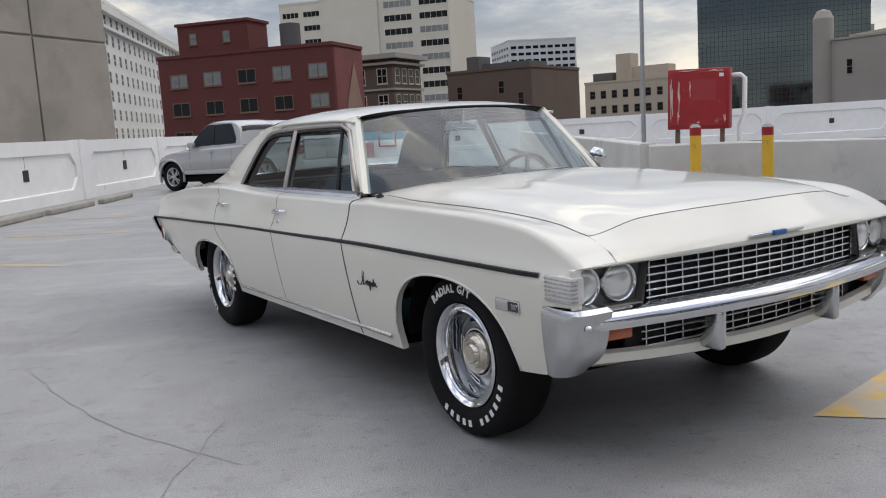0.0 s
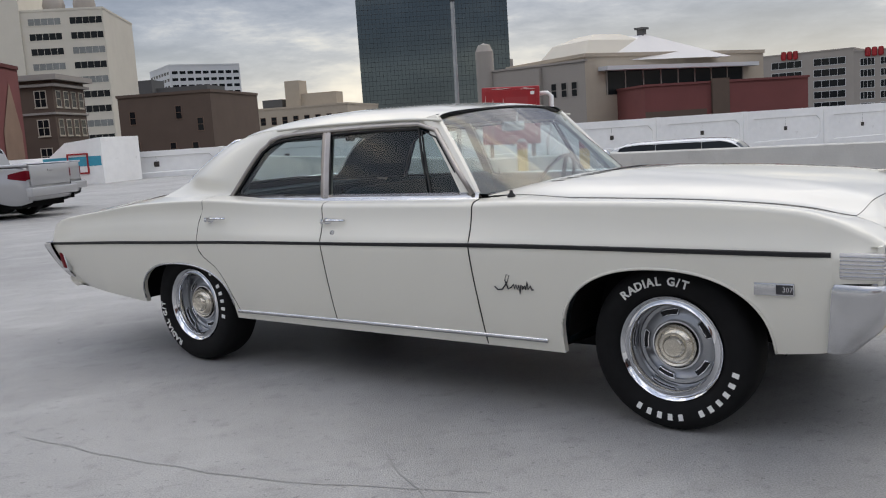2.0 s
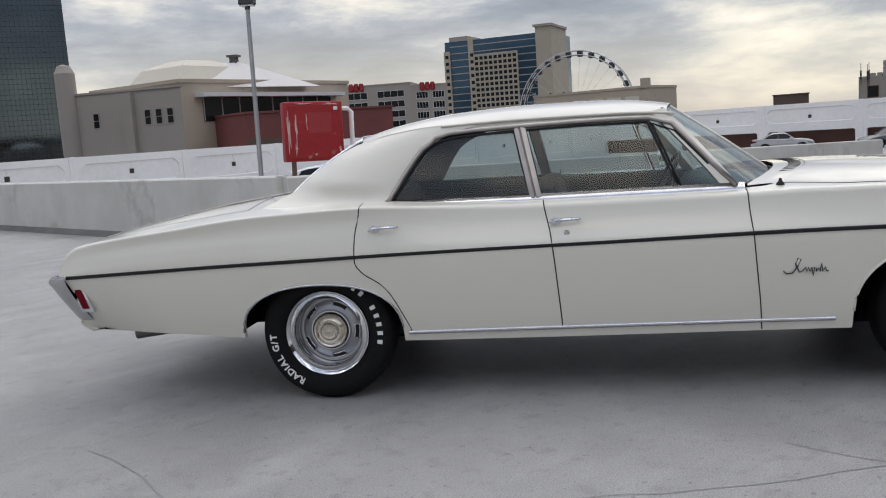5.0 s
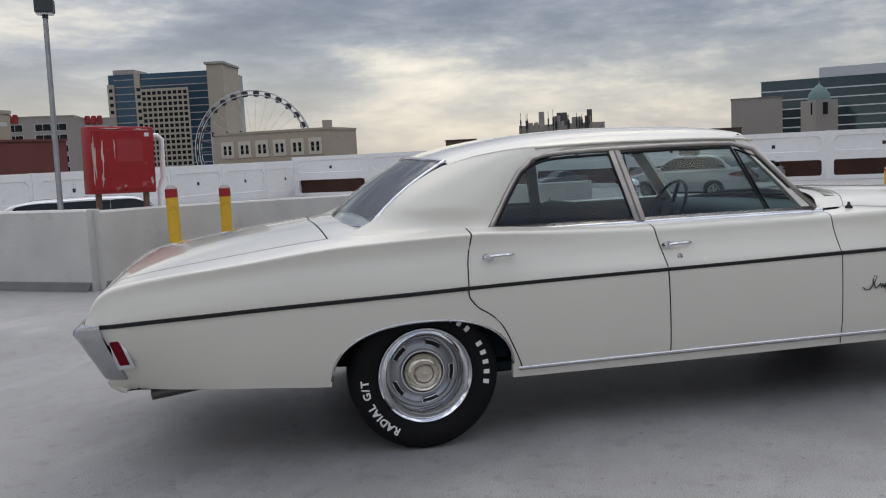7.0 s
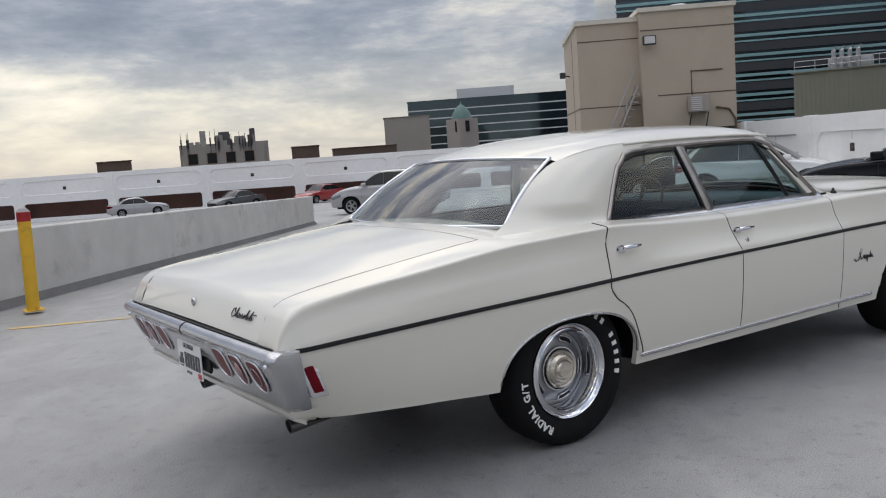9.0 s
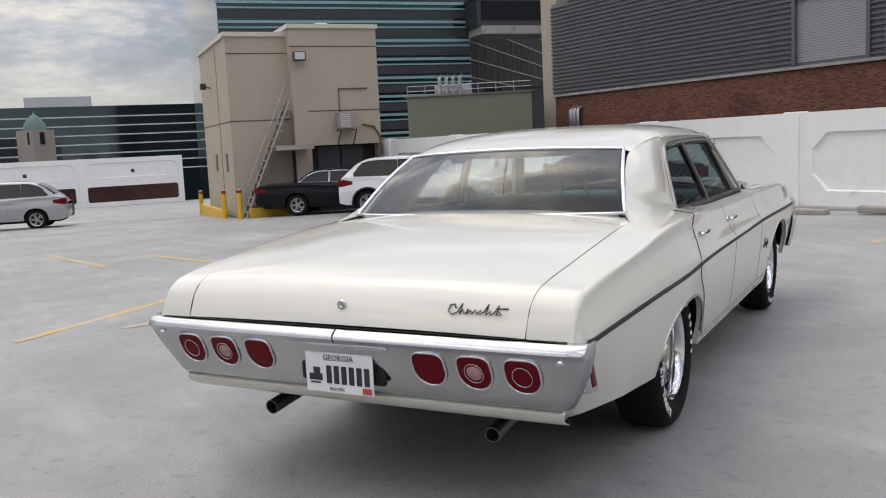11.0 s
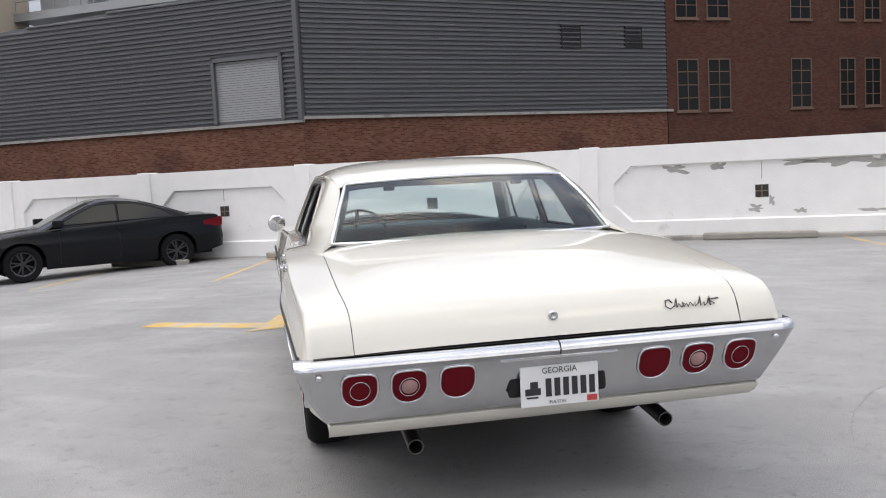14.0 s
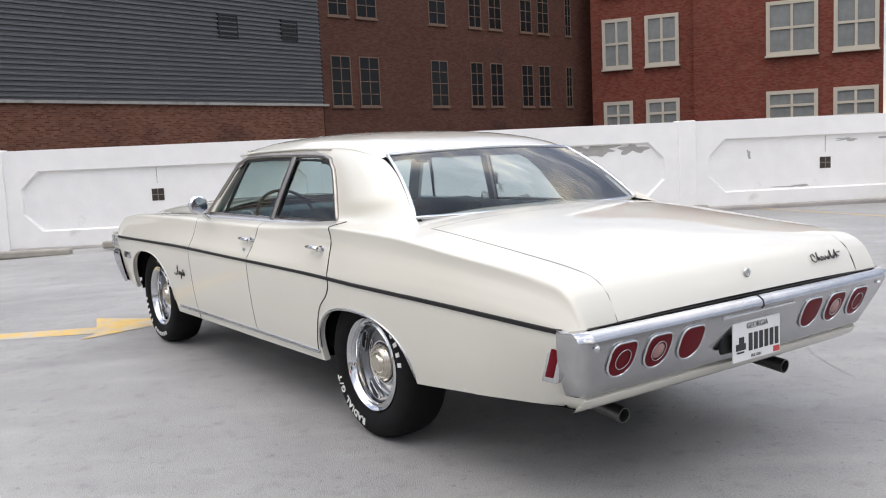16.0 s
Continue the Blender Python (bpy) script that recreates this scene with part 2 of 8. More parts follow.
def bbox(x0, x1, y0, y1, z0, z1, c=0.02):
    """A box with chamfered edges."""
    bm = bmesh.new()
    v, f = box(x0, x1, y0, y1, z0, z1)
    vs = [bm.verts.new(p) for p in v]
    for q in f:
        bm.faces.new([vs[i] for i in q])
    bmesh.ops.bevel(bm, geom=bm.edges[:], offset=c, segments=2, affect="EDGES", profile=0.5)
    bm.verts.index_update()
    out = [tuple(p.co) for p in bm.verts], [tuple(p.index for p in q.verts) for q in bm.faces]
    bm.free()
    return out


def moved(vf, m):
    return [tuple(m @ Vector(p)) for p in vf[0]], vf[1]


def lathe(profile, seg=40, axis="y", close=False):
    """Turn (radius, along) pairs round the axis."""
    V, Fc = [], []
    n = len(profile)
    for i in range(seg):
        a = 2 * math.pi * i / seg
        for r, h in profile:
            c, s = r * math.cos(a), r * math.sin(a)
            V.append((c, h, s) if axis == "y" else (c, s, h))
    for i in range(seg):
        j = (i + 1) % seg
        for k in range(n if close else n - 1):
            l = (k + 1) % n
            q = (i * n + k, i * n + l, j * n + l, j * n + k)
            Fc.append(q if axis == "z" else q[::-1])
    return V, Fc


def tube(path, r, seg=8, closed=False):
    """A round bar along points."""
    P = [Vector(p) for p in path]
    V, Fc = [], []
    n = len(P)
    up0 = Vector((0, 0, 1))
    for i, p in enumerate(P):
        a = P[(i - 1) % n] if (closed or i) else P[0]
        b = P[(i + 1) % n] if (closed or i < n - 1) else P[-1]
        d = (b - a).normalized()
        s = d.cross(up0 if abs(d.z) < 0.95 else Vector((1, 0, 0))).normalized()
        u = s.cross(d)
        rr = r[i] if isinstance(r, (list, tuple)) else r
        for k in range(seg):
            an = 2 * math.pi * k / seg
            V.append(tuple(p + s * math.cos(an) * rr + u * math.sin(an) * rr))
    for i in range(n if closed else n - 1):
        j = (i + 1) % n
        for k in range(seg):
            l = (k + 1) % seg
            Fc.append((i * seg + k, i * seg + l, j * seg + l, j * seg + k))
    if not closed:
        Fc.append(tuple(range(seg))[::-1])
        Fc.append(tuple((n - 1) * seg + k for k in range(seg)))
    return V, Fc


def grid_patch(rows):
    """Quads over equal rows of points."""
    n = len(rows[0])
    V = [p for r in rows for p in r]
    Fc = [(i * n + j, i * n + j + 1, (i + 1) * n + j + 1, (i + 1) * n + j) for i in range(len(rows) - 1) for j in range(n - 1)]
    return V, Fc


# ---------- the roof deck ----------
DECK = pose(0, 0, 0, 0, 0, 57)
SLOPE = 0.032


def gz(u):
    """Height of the deck, which falls away beyond u = 3."""
    return -SLOPE * max(0.0, u - 3.0) if u > 4 else -SLOPE * 0.25 * max(0.0, u - 2.0) ** 2


def drop(u, v):
    """The ramp behind the low wall lies deeper."""
    if v < 6.55 or u < 2.9:
        return 0.0
    return 1.05 * min(1.0, max(0.0, (24.0 - u) / 8.0))


us = [-60, -30, -9.9, -4, 0, 2, 2.5, 2.89, 2.91, 3.5, 4] + [5 + 3 * i for i in range(23)]
vs = [-16, -10, -4, 0, 4, 6.54, 6.56, 8, 14, 20, 30, 42.5]
rows = [[(u, v, gz(u) - drop(u, v)) for v in vs] for u in us]
ground = put("ground", mesh_from("ground", *grid_patch([r[::-1] for r in rows]), M_DECK), None, DECK, "grey coated concrete parking deck with faint stains", "floor", kind="structure")
M_CITY = mat("city_ground", (0.12, 0.12, 0.12), 0.9, 0, 0.3, 0.05)
put("road", mesh_from("road", [(-3000, -3000, -16), (3000, -3000, -16), (3000, 3000, -16), (-3000, 3000, -16)], [(0, 1, 2, 3)], M_CITY), None, None, "dark street level far below the deck", "ground", kind="structure")


def bay(length, z0, zt, depth=0.06, thick=0.22, slot=None):
    """One wall bay along +x with a recessed panel with cut corners, facing -y; slot: a through opening (z low, z high) below the panel."""
    h = zt - z0
    m = 0.42
    pz0, pz1 = (z0 + 0.22 * h, z0 + 0.80 * h) if slot is None else (z0 + 0.60 * h, z0 + 0.90 * h)
    c = min(0.30, (pz1 - pz0) * 0.35)

    def ring(outer, inner, y_o, y_i):
        n = len(outer)
        v = [(x, y_o, z) for x, z in outer] + [(x, y_i, z) for x, z in inner]
        return v, [(i, (i + 1) % n, n + (i + 1) % n, n + i) for i in range(n)]

    def panel(za, zb, pa, pb, c, through):
        xa, xb = m, length - m
        inner = [(xa + c, pa), (xb - c, pa), (xb, pa + c), (xb, pb - c), (xb - c, pb), (xa + c, pb), (xa, pb - c), (xa, pa + c)]
        outer = [(xa + c, za), (xb - c, za), (length, pa + c), (length, pb - c), (xb - c, zb), (xa + c, zb), (0, pb - c), (0, pa + c)]
        o = ring(outer, inner, 0, 0)
        corner = ([(0, 0, za), (length, 0, za), (length, 0, zb), (0, 0, zb), *[(x, 0, z) for x, z in outer]], [(0, 4, 11), (1, 6, 5), (2, 8, 7), (3, 10, 9)])
        d = thick if through else depth
        lip = 0.0 if through else 0.025
        sh = lambda k: [(x + (length / 2 - x) / (length / 2) * k, z + ((pa + pb) / 2 - z) / ((pb - pa) / 2) * k) for x, z in inner]
        sidew = ring(inner, sh(lip), 0, d)
        res = [o, corner, sidew]
        if not through:
            res.append(([(x, d, z) for x, z in sh(lip)], [tuple(range(8))]))
        else:
            res.append(ring([(x, z) for x, z in outer], inner, thick, thick))
        return join(*res)

    if slot is None:
        parts = [panel(z0, zt, pz0, pz1, c, False)]
    else:
        mid = z0 + 0.52 * h
        parts = [panel(mid, zt, pz0, pz1, c, False), panel(z0, mid, slot[0], slot[1], 0.12, True)]
    parts.append(([(0, 0, zt), (length, 0, zt), (length, thick, zt), (0, thick, zt)], [(0, 1, 2, 3)]))
    if slot is None:
        parts.append(([(0, thick, z0), (length, thick, z0), (length, thick, zt), (0, thick, zt)], [(0, 3, 2, 1)]))
    return join(*parts)


def wall_run(name, label, frame_m, starts, bay_len, base, top, material, slots=False, vents=True, group=""):
    """A parapet of bays, each with its pier and small vent."""
    root = put(name, None, None, frame_m, label, "wall", kind="structure")
    for i, s in enumerate(starts):
        z0, zt = base(s + bay_len / 2) - 0.06, top(s + bay_len / 2)
        zs0 = z0 + 0.10 * (zt - z0)
        pan = put("wall_panel", mesh_from("wall_panel", *bay(bay_len, z0, zt, slot=(zs0, z0 + 0.42 * (zt - z0)) if slots else None), material), root, pose(s, 0, 0))
        pier = put("pier", mesh_from("pier", *bbox(s - 0.17, s + 0.17, -0.05, 0.27, z0, zt + 0.015, 0.02), material), root)
        if vents:
            zc_ = z0 + (0.52 if not slots else 0.72) * (zt - z0)
            w_ = 0.13
            put("vent", mesh_from("vent", *join(box(s + bay_len / 2 - w_, s + bay_len / 2 + w_, 0.045, 0.10, zc_ - w_, zc_ + w_), box(s + bay_len / 2 - 0.003, s + bay_len / 2 + 0.003, 0.057, 0.075, zc_ + w_, z0 + 0.8 * (zt - z0))), M_VENT), root)
    return root


# parapet beside the brick building; the run climbs along +x of its own frame from far to near
TH_R = radians(59)
C_R = -10.0
right_frame = Matrix(((-math.cos(TH_R), math.sin(TH_R), 0, -C_R * math.sin(TH_R) * -1 * -1), (-math.sin(TH_R), -math.cos(TH_R), 0, C_R * math.cos(TH_R)), (0, 0, 1, 0), (0, 0, 0, 1)))
right_frame.translation = Vector((-math.sin(TH_R) * C_R, math.cos(TH_R) * C_R, 0))
piers = [27.0, 22.6, 18.3, 13.9, 10.1, 6.3, 0.58, -5.9, -12.4, -18.9]
right_wall = put("wall_east", None, None, right_frame, "white painted concrete parapet with recessed panels and peeling patches", "wall", kind="structure")
for i in range(len(piers) - 1):
    a_, ln = -piers[i], piers[i] - piers[i + 1]
    zb = min(gz(piers[i]), 0.05) - 0.05
    put("wall_panel", mesh_from("wall_panel", *bay(ln, zb, 1.65), M_WHITE), right_wall, pose(a_, 0, 0))
    put("pier", mesh_from("pier", *bbox(a_ - 0.16, a_ + 0.16, -0.045, 0.26, zb, 1.67, 0.015), M_WHITE), right_wall)
    put("kerb", mesh_from("kerb", *bbox(a_ + 0.17, a_ + ln - 0.17, -0.16, 0.005, zb - 0.05, zb + 0.13, 0.03), M_CONC), right_wall)
    cx, vz, w_ = {4: -8.2, 5: -3.6, 6: 2.3, 7: 8.57}.get(i, a_ + ln / 2), 0.79, 0.105
    put("vent", mesh_from("vent", *join(box(cx - w_, cx + w_, 0.054, 0.10, vz - w_, vz + w_), box(cx - 0.003, cx + 0.003, 0.056, 0.085, vz + 0.2, 1.30)), M_VENT), right_wall)
    put("vent_bar", mesh_from("vent_bar", *join(box(cx - w_, cx + w_, 0.048, 0.054, vz - 0.008, vz + 0.008), box(cx - 0.008, cx + 0.008, 0.046, 0.048, vz - w_, vz + w_)), M_STEELB), right_wall)


def blotch(cx, cz, w, h, seed, n=44):
    """A ragged flake of bare concrete on the wall face."""
    rnd = random.Random(seed)
    lob = [(rnd.uniform(0, 6.28), rnd.uniform(0.05, 0.22)) for _ in range(5)]
    pts = []
    for i in range(n):
        a = 2 * math.pi * i / n
        k = 0.72 + sum(b * math.sin((q + 2) * a + p) for q, (p, b) in enumerate(lob)) + rnd.uniform(-0.08, 0.08)
        pts.append((cx + math.cos(a) * w / 2 * k, cz + math.sin(a) * h / 2 * max(0.25, k)))
    front = [(x, 0.055, z) for x, z in pts]
    back = [(x, 0.07, z) for x, z in pts]
    return front + back, [tuple(range(n))[::-1]] + [(i, (i + 1) % n, n + (i + 1) % n, n + i) for i in range(n)]


for k, (s, z, w, h) in enumerate([(2.9, 1.27, 0.7, 0.16), (3.6, 1.25, 1.2, 0.24), (4.3, 1.22, 0.9, 0.3), (4.9, 1.20, 0.6, 0.22), (1.6, 1.24, 0.3, 0.2), (0.9, 1.22, 0.5, 0.18), (2.2, 0.5, 0.3, 0.14), (2.9, 0.44, 0.25, 0.1), (4.0, 0.42, 0.5, 0.08), (4.6, 0.40, 0.6, 0.07), (2.45, 0.62, 0.12, 0.2), (-0.1, 1.2, 0.4, 0.12), (9.0, 1.2, 0.5, 0.08), (9.8, 1.21, 0.4, 0.08), (8.0, 0.38, 0.7, 0.06), (10.2, 0.4, 0.9, 0.07), (-1.5, 0.5, 0.1, 0.3), (7.1, 1.0, 0.08, 0.2)]):
    put("peeled_patch", mesh_from("peeled_patch", *blotch(s, z, w, h, k), M_PEEL), right_wall)

END = DECK @ pose(0, 42.0, 0)
wall_run("wall_north", "white painted concrete parapet with recessed panels and slots", END, [-9.5 + 6.6 * i for i in range(12)], 6.6, lambda s: gz(s), lambda s: 1.33, M_WHITE, slots=False)
FAR = DECK @ pose(68.0, 42.0, 0, 0, 0, -90)
wall_run("wall_far", "white concrete spandrel wall with long open slots", FAR, [7.7 * i for i in range(7)], 7.7, lambda s: gz(68), lambda s: 1.62, M_WHITE, slots=True)
put("low_brick_building", mesh_from("low_brick_building", *box(-2, 54, 1.2, 6, -16, 1.25), mat("dull_red_brick_wall", (0.10, 0.05, 0.04), 0.9, 0, 0.25, 0.6)), None, FAR, "dull reddish-brown brick building behind the wall slots", "building")
LEFT = DECK @ pose(-9.5, -19.0, 0, 0, 0, 90)
wall_run("wall_west", "white painted concrete parapet with recessed panels", LEFT, [6.1 * i for i in range(10)], 6.1, lambda s: 0.0, lambda s: 1.53, M_WHITE)

# low grey wall round the ramp
IA, IB, IC = Vector((2.7, 6.5, 0)), Vector((22.6, 4.9, 0)), Vector((3.2, 33.5, 0))


def ramp_wall(name, a, b, h, label, extra=0.0):
    n = 24
    d = (b - a).normalized()
    s = Vector((-d.y, d.x, 0)) * 0.11
    V, Fc = [], []
    for i in range(n + 1):
        p = a + (b - a) * i / n
        z = gz(p.x)
        for off, zz in ((-1, z - 0.1), (-1, z + h - 0.02), (-0.82, z + h), (0.82, z + h), (1, z + h - 0.02), (1, z - 1.6)):
            V.append((p.x + s.x * off, p.y + s.y * off, zz))
    for i in range(n):
        for k in range(5):
            Fc.append((i * 6 + k, i * 6 + k + 1, i * 6 + 7 + k, i * 6 + 6 + k))
    Fc += [tuple(range(6)), tuple(n * 6 + k for k in range(6))[::-1]]
    ob = put(name, mesh_from(name, V, Fc, M_INNER), None, DECK, label, "wall", kind="structure")
    # dark sealed joint at the foot
    V, Fc = [], []
    for i in range(n + 1):
        p = a + (b - a) * i / n
        z = gz(p.x)
        for off, zz in ((-1.0, z + 0.10), (-1.2, z + 0.085), (-1.8, z + 0.004)):
            V.append((p.x + s.x * off, p.y + s.y * off, zz))
    for i in range(n):
        for k in range(2):
            Fc.append((i * 3 + k, i * 3 + k + 1, i * 3 + 4 + k, i * 3 + 3 + k))
    put("foot_seal", mesh_from("foot_seal", V, Fc, M_SEAL), ob)
    return ob


ramp_wall("wall_ramp", IA, IB, 0.90, "low grey painted concrete ramp wall with scuffs")
ramp_wall("wall_ramp_side", IC, IA, 0.92, "low grey painted concrete ramp wall with dark foot")

# painted lines, arrow and joints on the deck


def paint(name, pts, material, label, z=0.004):
    put(name, mesh_from(name, [(x, y, gz(x) + z) for x, y in pts], [tuple(range(len(pts)))], material), None, DECK, label, "road marking", kind="structure")


def line(a, b, w):
    d = Vector((b[0] - a[0], b[1] - a[1])).normalized()
    s = Vector((-d.y, d.x)) * w / 2
    return [(a[0] - s.x, a[1] - s.y), (b[0] - s.x, b[1] - s.y), (b[0] + s.x, b[1] + s.y), (a[0] + s.x, a[1] + s.y)]


paint("painted_arrow", [(1.55, -1.75), (2.25, -1.05), (2.22, -1.28), (3.6, -1.28), (3.6, -1.55), (2.3, -1.55), (2.45, -2.0)], M_YELLOW, "worn yellow painted arrow on grey deck")
for a_, b_ in (((3.2, 1.28), (4.6, 1.24)), ((3.2, 1.28), (3.0, 2.6)), ((4.6, 1.24), (4.5, 1.9)), ((4.5, 1.9), (3.0, 3.4)), ((2.9, 5.4), (3.05, 4.3)), ((3.05, 4.3), (6.5, 3.9)), ((-5.6, 5.0), (-4.3, 4.5)), ((-9.0, 8.6), (-4.9, 8.0)), ((-9.0, 11.4), (-4.9, 10.9)),
               ((5.6, -5.2), (6.9, -8.9)), ((2.0, -5.6), (3.2, -9.4)), ((-1.2, -5.8), (0.0, -9.8)), ((-4.4, -6.0), (-3.2, -10)), ((9.0, -5.0), (10.2, -8.4)), ((12.4, -4.5), (13.6, -8.2)), ((15.8, -4.2), (16.8, -8)), ((8.0, 0.5), (11.5, 1.1)), ((9.5, 1.9), (13.5, 2.4)), ((-8.0, -7.0), (-6.8, -10.4))):
    paint("painted_line", line(a_, b_, 0.10), M_YELLOW, "worn yellow painted bay line on grey deck")


def crack(pts, w):
    n = len(pts)
    V = []
    for i, p in enumerate(pts):
        a, b = Vector(pts[max(0, i - 1)]), Vector(pts[min(n - 1, i + 1)])
        d = (b - a).normalized()
        V += [(p[0] - d.y * w / 2, p[1] + d.x * w / 2, 0.003), (p[0] + d.y * w / 2, p[1] - d.x * w / 2, 0.003)]
    return V, [(2 * i + 1, 2 * i + 3, 2 * i + 2, 2 * i) for i in range(n - 1)]


rnd = random.Random(5)
for (x0, y0), (x1, y1), bow in (((-1.9, -2.9), (-0.7, -3.75), 0.1), ((-2.45, -1.6), (-1.5, -3.6), -0.18), ((-1.1, -2.2), (1.2, -1.75), 0.05), ((-3.6, -0.2), (-5.0, -1.2), 0.1), ((0.6, -1.6), (3.4, -2.6), 0.1), ((-9, 1.5), (-5.2, -4.4), 0.2)):
    pts = []
    for i in range(15):
        k = i / 14
        nx, ny = y1 - y0, x0 - x1
        b_ = bow * math.sin(math.pi * k) + rnd.uniform(-0.006, 0.006)
        pts.append((x0 + (x1 - x0) * k + nx * b_, y0 + (y1 - y0) * k + ny * b_))
    put("sealed_crack", mesh_from("sealed_crack", *crack(pts, 0.005), M_CRACK), None, None, "thin sealed crack in the deck coating", "crack", kind="structure")


def wheel_stop(u, v, ang, ln=1.8, tilt=0):
    V, Fc = bbox(-ln / 2, ln / 2, -0.08, 0.08, 0, 0.12, 0.03)
    put("wheel_stop", mesh_from("wheel_stop", V, Fc, M_STOP), None, DECK @ pose(u, v, gz(u), 0, 0, ang + tilt), "worn concrete wheel stop lying near the wall", "wheel stop", "wheel stops along the wall")


for u, v in ((6.0, -8.75), (1.4, -9.62), (-1.9, -9.9), (3.75, -9.0), (-5.0, -10.1), (9.6, -8.6), (13.5, -8.5), (17.3, -8.4)):
    wheel_stop(u, v, 2)
for v in (11.2, 13.6, 16.2, 8.6):
    wheel_stop(-8.2, v, 90, 2.25, (v * 7) % 5)

# ---------- car helpers ----------
M_PAINT = mat("cream_white_paint", (0.67, 0.652, 0.58), 0.4, 0, 0.02, 2.0, coat=1.0, spec=0.3)
M_CHROME = mat("chrome", (0.66, 0.67, 0.69), 0.08, 1.0, 0.05, 20)
M_CHROMED = mat("tarnished_trim", (0.34, 0.315, 0.295), 0.28, 1.0, 0.25, 14, 0.04, 20)
M_CHROMEW = mat("worn_chrome", (0.55, 0.555, 0.565), 0.20, 1.0, 0.12, 9, 0.03, 12)
M_RUBBER = mat("tyre_rubber", (0.0095, 0.0095, 0.010), 0.85, 0, 0.2, 25, 0.1, 80, spec=0.15)
M_BLACK = mat("black_trim", (0.012, 0.012, 0.013), 0.5, 0, 0.1, 20, spec=0.3)
M_LETTER = mat("white_letter_rubber", (0.74, 0.74, 0.72), 0.7, 0, 0.05, 30)
M_GLASS = glass_mat("clear_car_glass", (0.78, 0.90, 0.89), 0.0, 0.10)
M_SGLASS = glass_mat("tinted_side_glass", (0.60, 0.68, 0.68), 0.0, 0.05)
M_BGLASS = glass_mat("rear_car_glass", (0.86, 0.93, 0.93), 0.0, 0.03, 3.2)
M_SEAT = mat("blue_black_vinyl", (0.016, 0.034, 0.044), 0.6, 0, 0.12, 9, 0.0, 150, spec=0.12)
M_DASH = mat("teal_dash_vinyl", (0.025, 0.055, 0.065), 0.6, 0, 0.1, 9, spec=0.2)
M_HEAD = mat("grey_headliner", (0.07, 0.085, 0.09), 0.9, 0, 0.08, 9)
M_REDLENS = mat("red_lens", (0.125, 0.003, 0.009), 0.3, 0, 0.1, 20, spec=0.12)
M_CLEARLENS = mat("clear_lens", (0.62, 0.60, 0.58), 0.15, 0.3, 0.1, 30, coat=1.0)
M_AMBER = mat("amber_lens", (0.45, 0.08, 0.01), 0.2, 0, 0.05, 20, coat=1.0)
M_LAMP = mat("headlamp_reflector", (0.75, 0.76, 0.74), 0.22, 0.6, 0.12, 40, coat=1.0)
M_CAP = mat("brushed_cap", (0.62, 0.58, 0.50), 0.25, 1.0, 0.1, 30)
M_BADGE = mat("dark_badge", (0.05, 0.05, 0.055), 0.3, 0.6, 0.1, 30)
M_PLATE = mat("plate_white", (0.75, 0.76, 0.76), 0.4, 0, 0.03, 20)
M_UNDER = mat("underbody_black", (0.008, 0.008, 0.008), 0.9, 0, 0.2, 8, spec=0.1)
M_BLUE = mat("blue_enamel", (0.02, 0.10, 0.32), 0.3, 0, 0.05, 20)


def ip(x, table):
    """Smooth interpolation in a table of (x, value)."""
    xs, ys = [a for a, b in table], [b for a, b in table]
    if x <= xs[0]:
        return ys[0]
    if x >= xs[-1]:
        return ys[-1]
    i = max(k for k in range(len(xs)) if xs[k] <= x)
    i = min(i, len(xs) - 2)
    h = xs[i + 1] - xs[i]

    def slope(k):
        if k == 0 or k == len(xs) - 1:
            j = min(max(k, 1), len(xs) - 1)
            return (ys[j] - ys[j - 1]) / (xs[j] - xs[j - 1])
        a, b = (ys[k] - ys[k - 1]) / (xs[k] - xs[k - 1]), (ys[k + 1] - ys[k]) / (xs[k + 1] - xs[k])
        return 0 if a * b <= 0 else 2 * a * b / (a + b)

    t = (x - xs[i]) / h
    m0, m1 = slope(i) * h, slope(i + 1) * h
    return (2 * t**3 - 3 * t**2 + 1) * ys[i] + (t**3 - 2 * t**2 + t) * m0 + (3 * t**2 - 2 * t**3) * ys[i + 1] + (t**3 - t**2) * m1


def lerp(a, b, t):
    return a + (b - a) * t


def mirror(vf):
    return [(x, -y, z) for x, y, z in vf[0]], [q[::-1] for q in vf[1]]


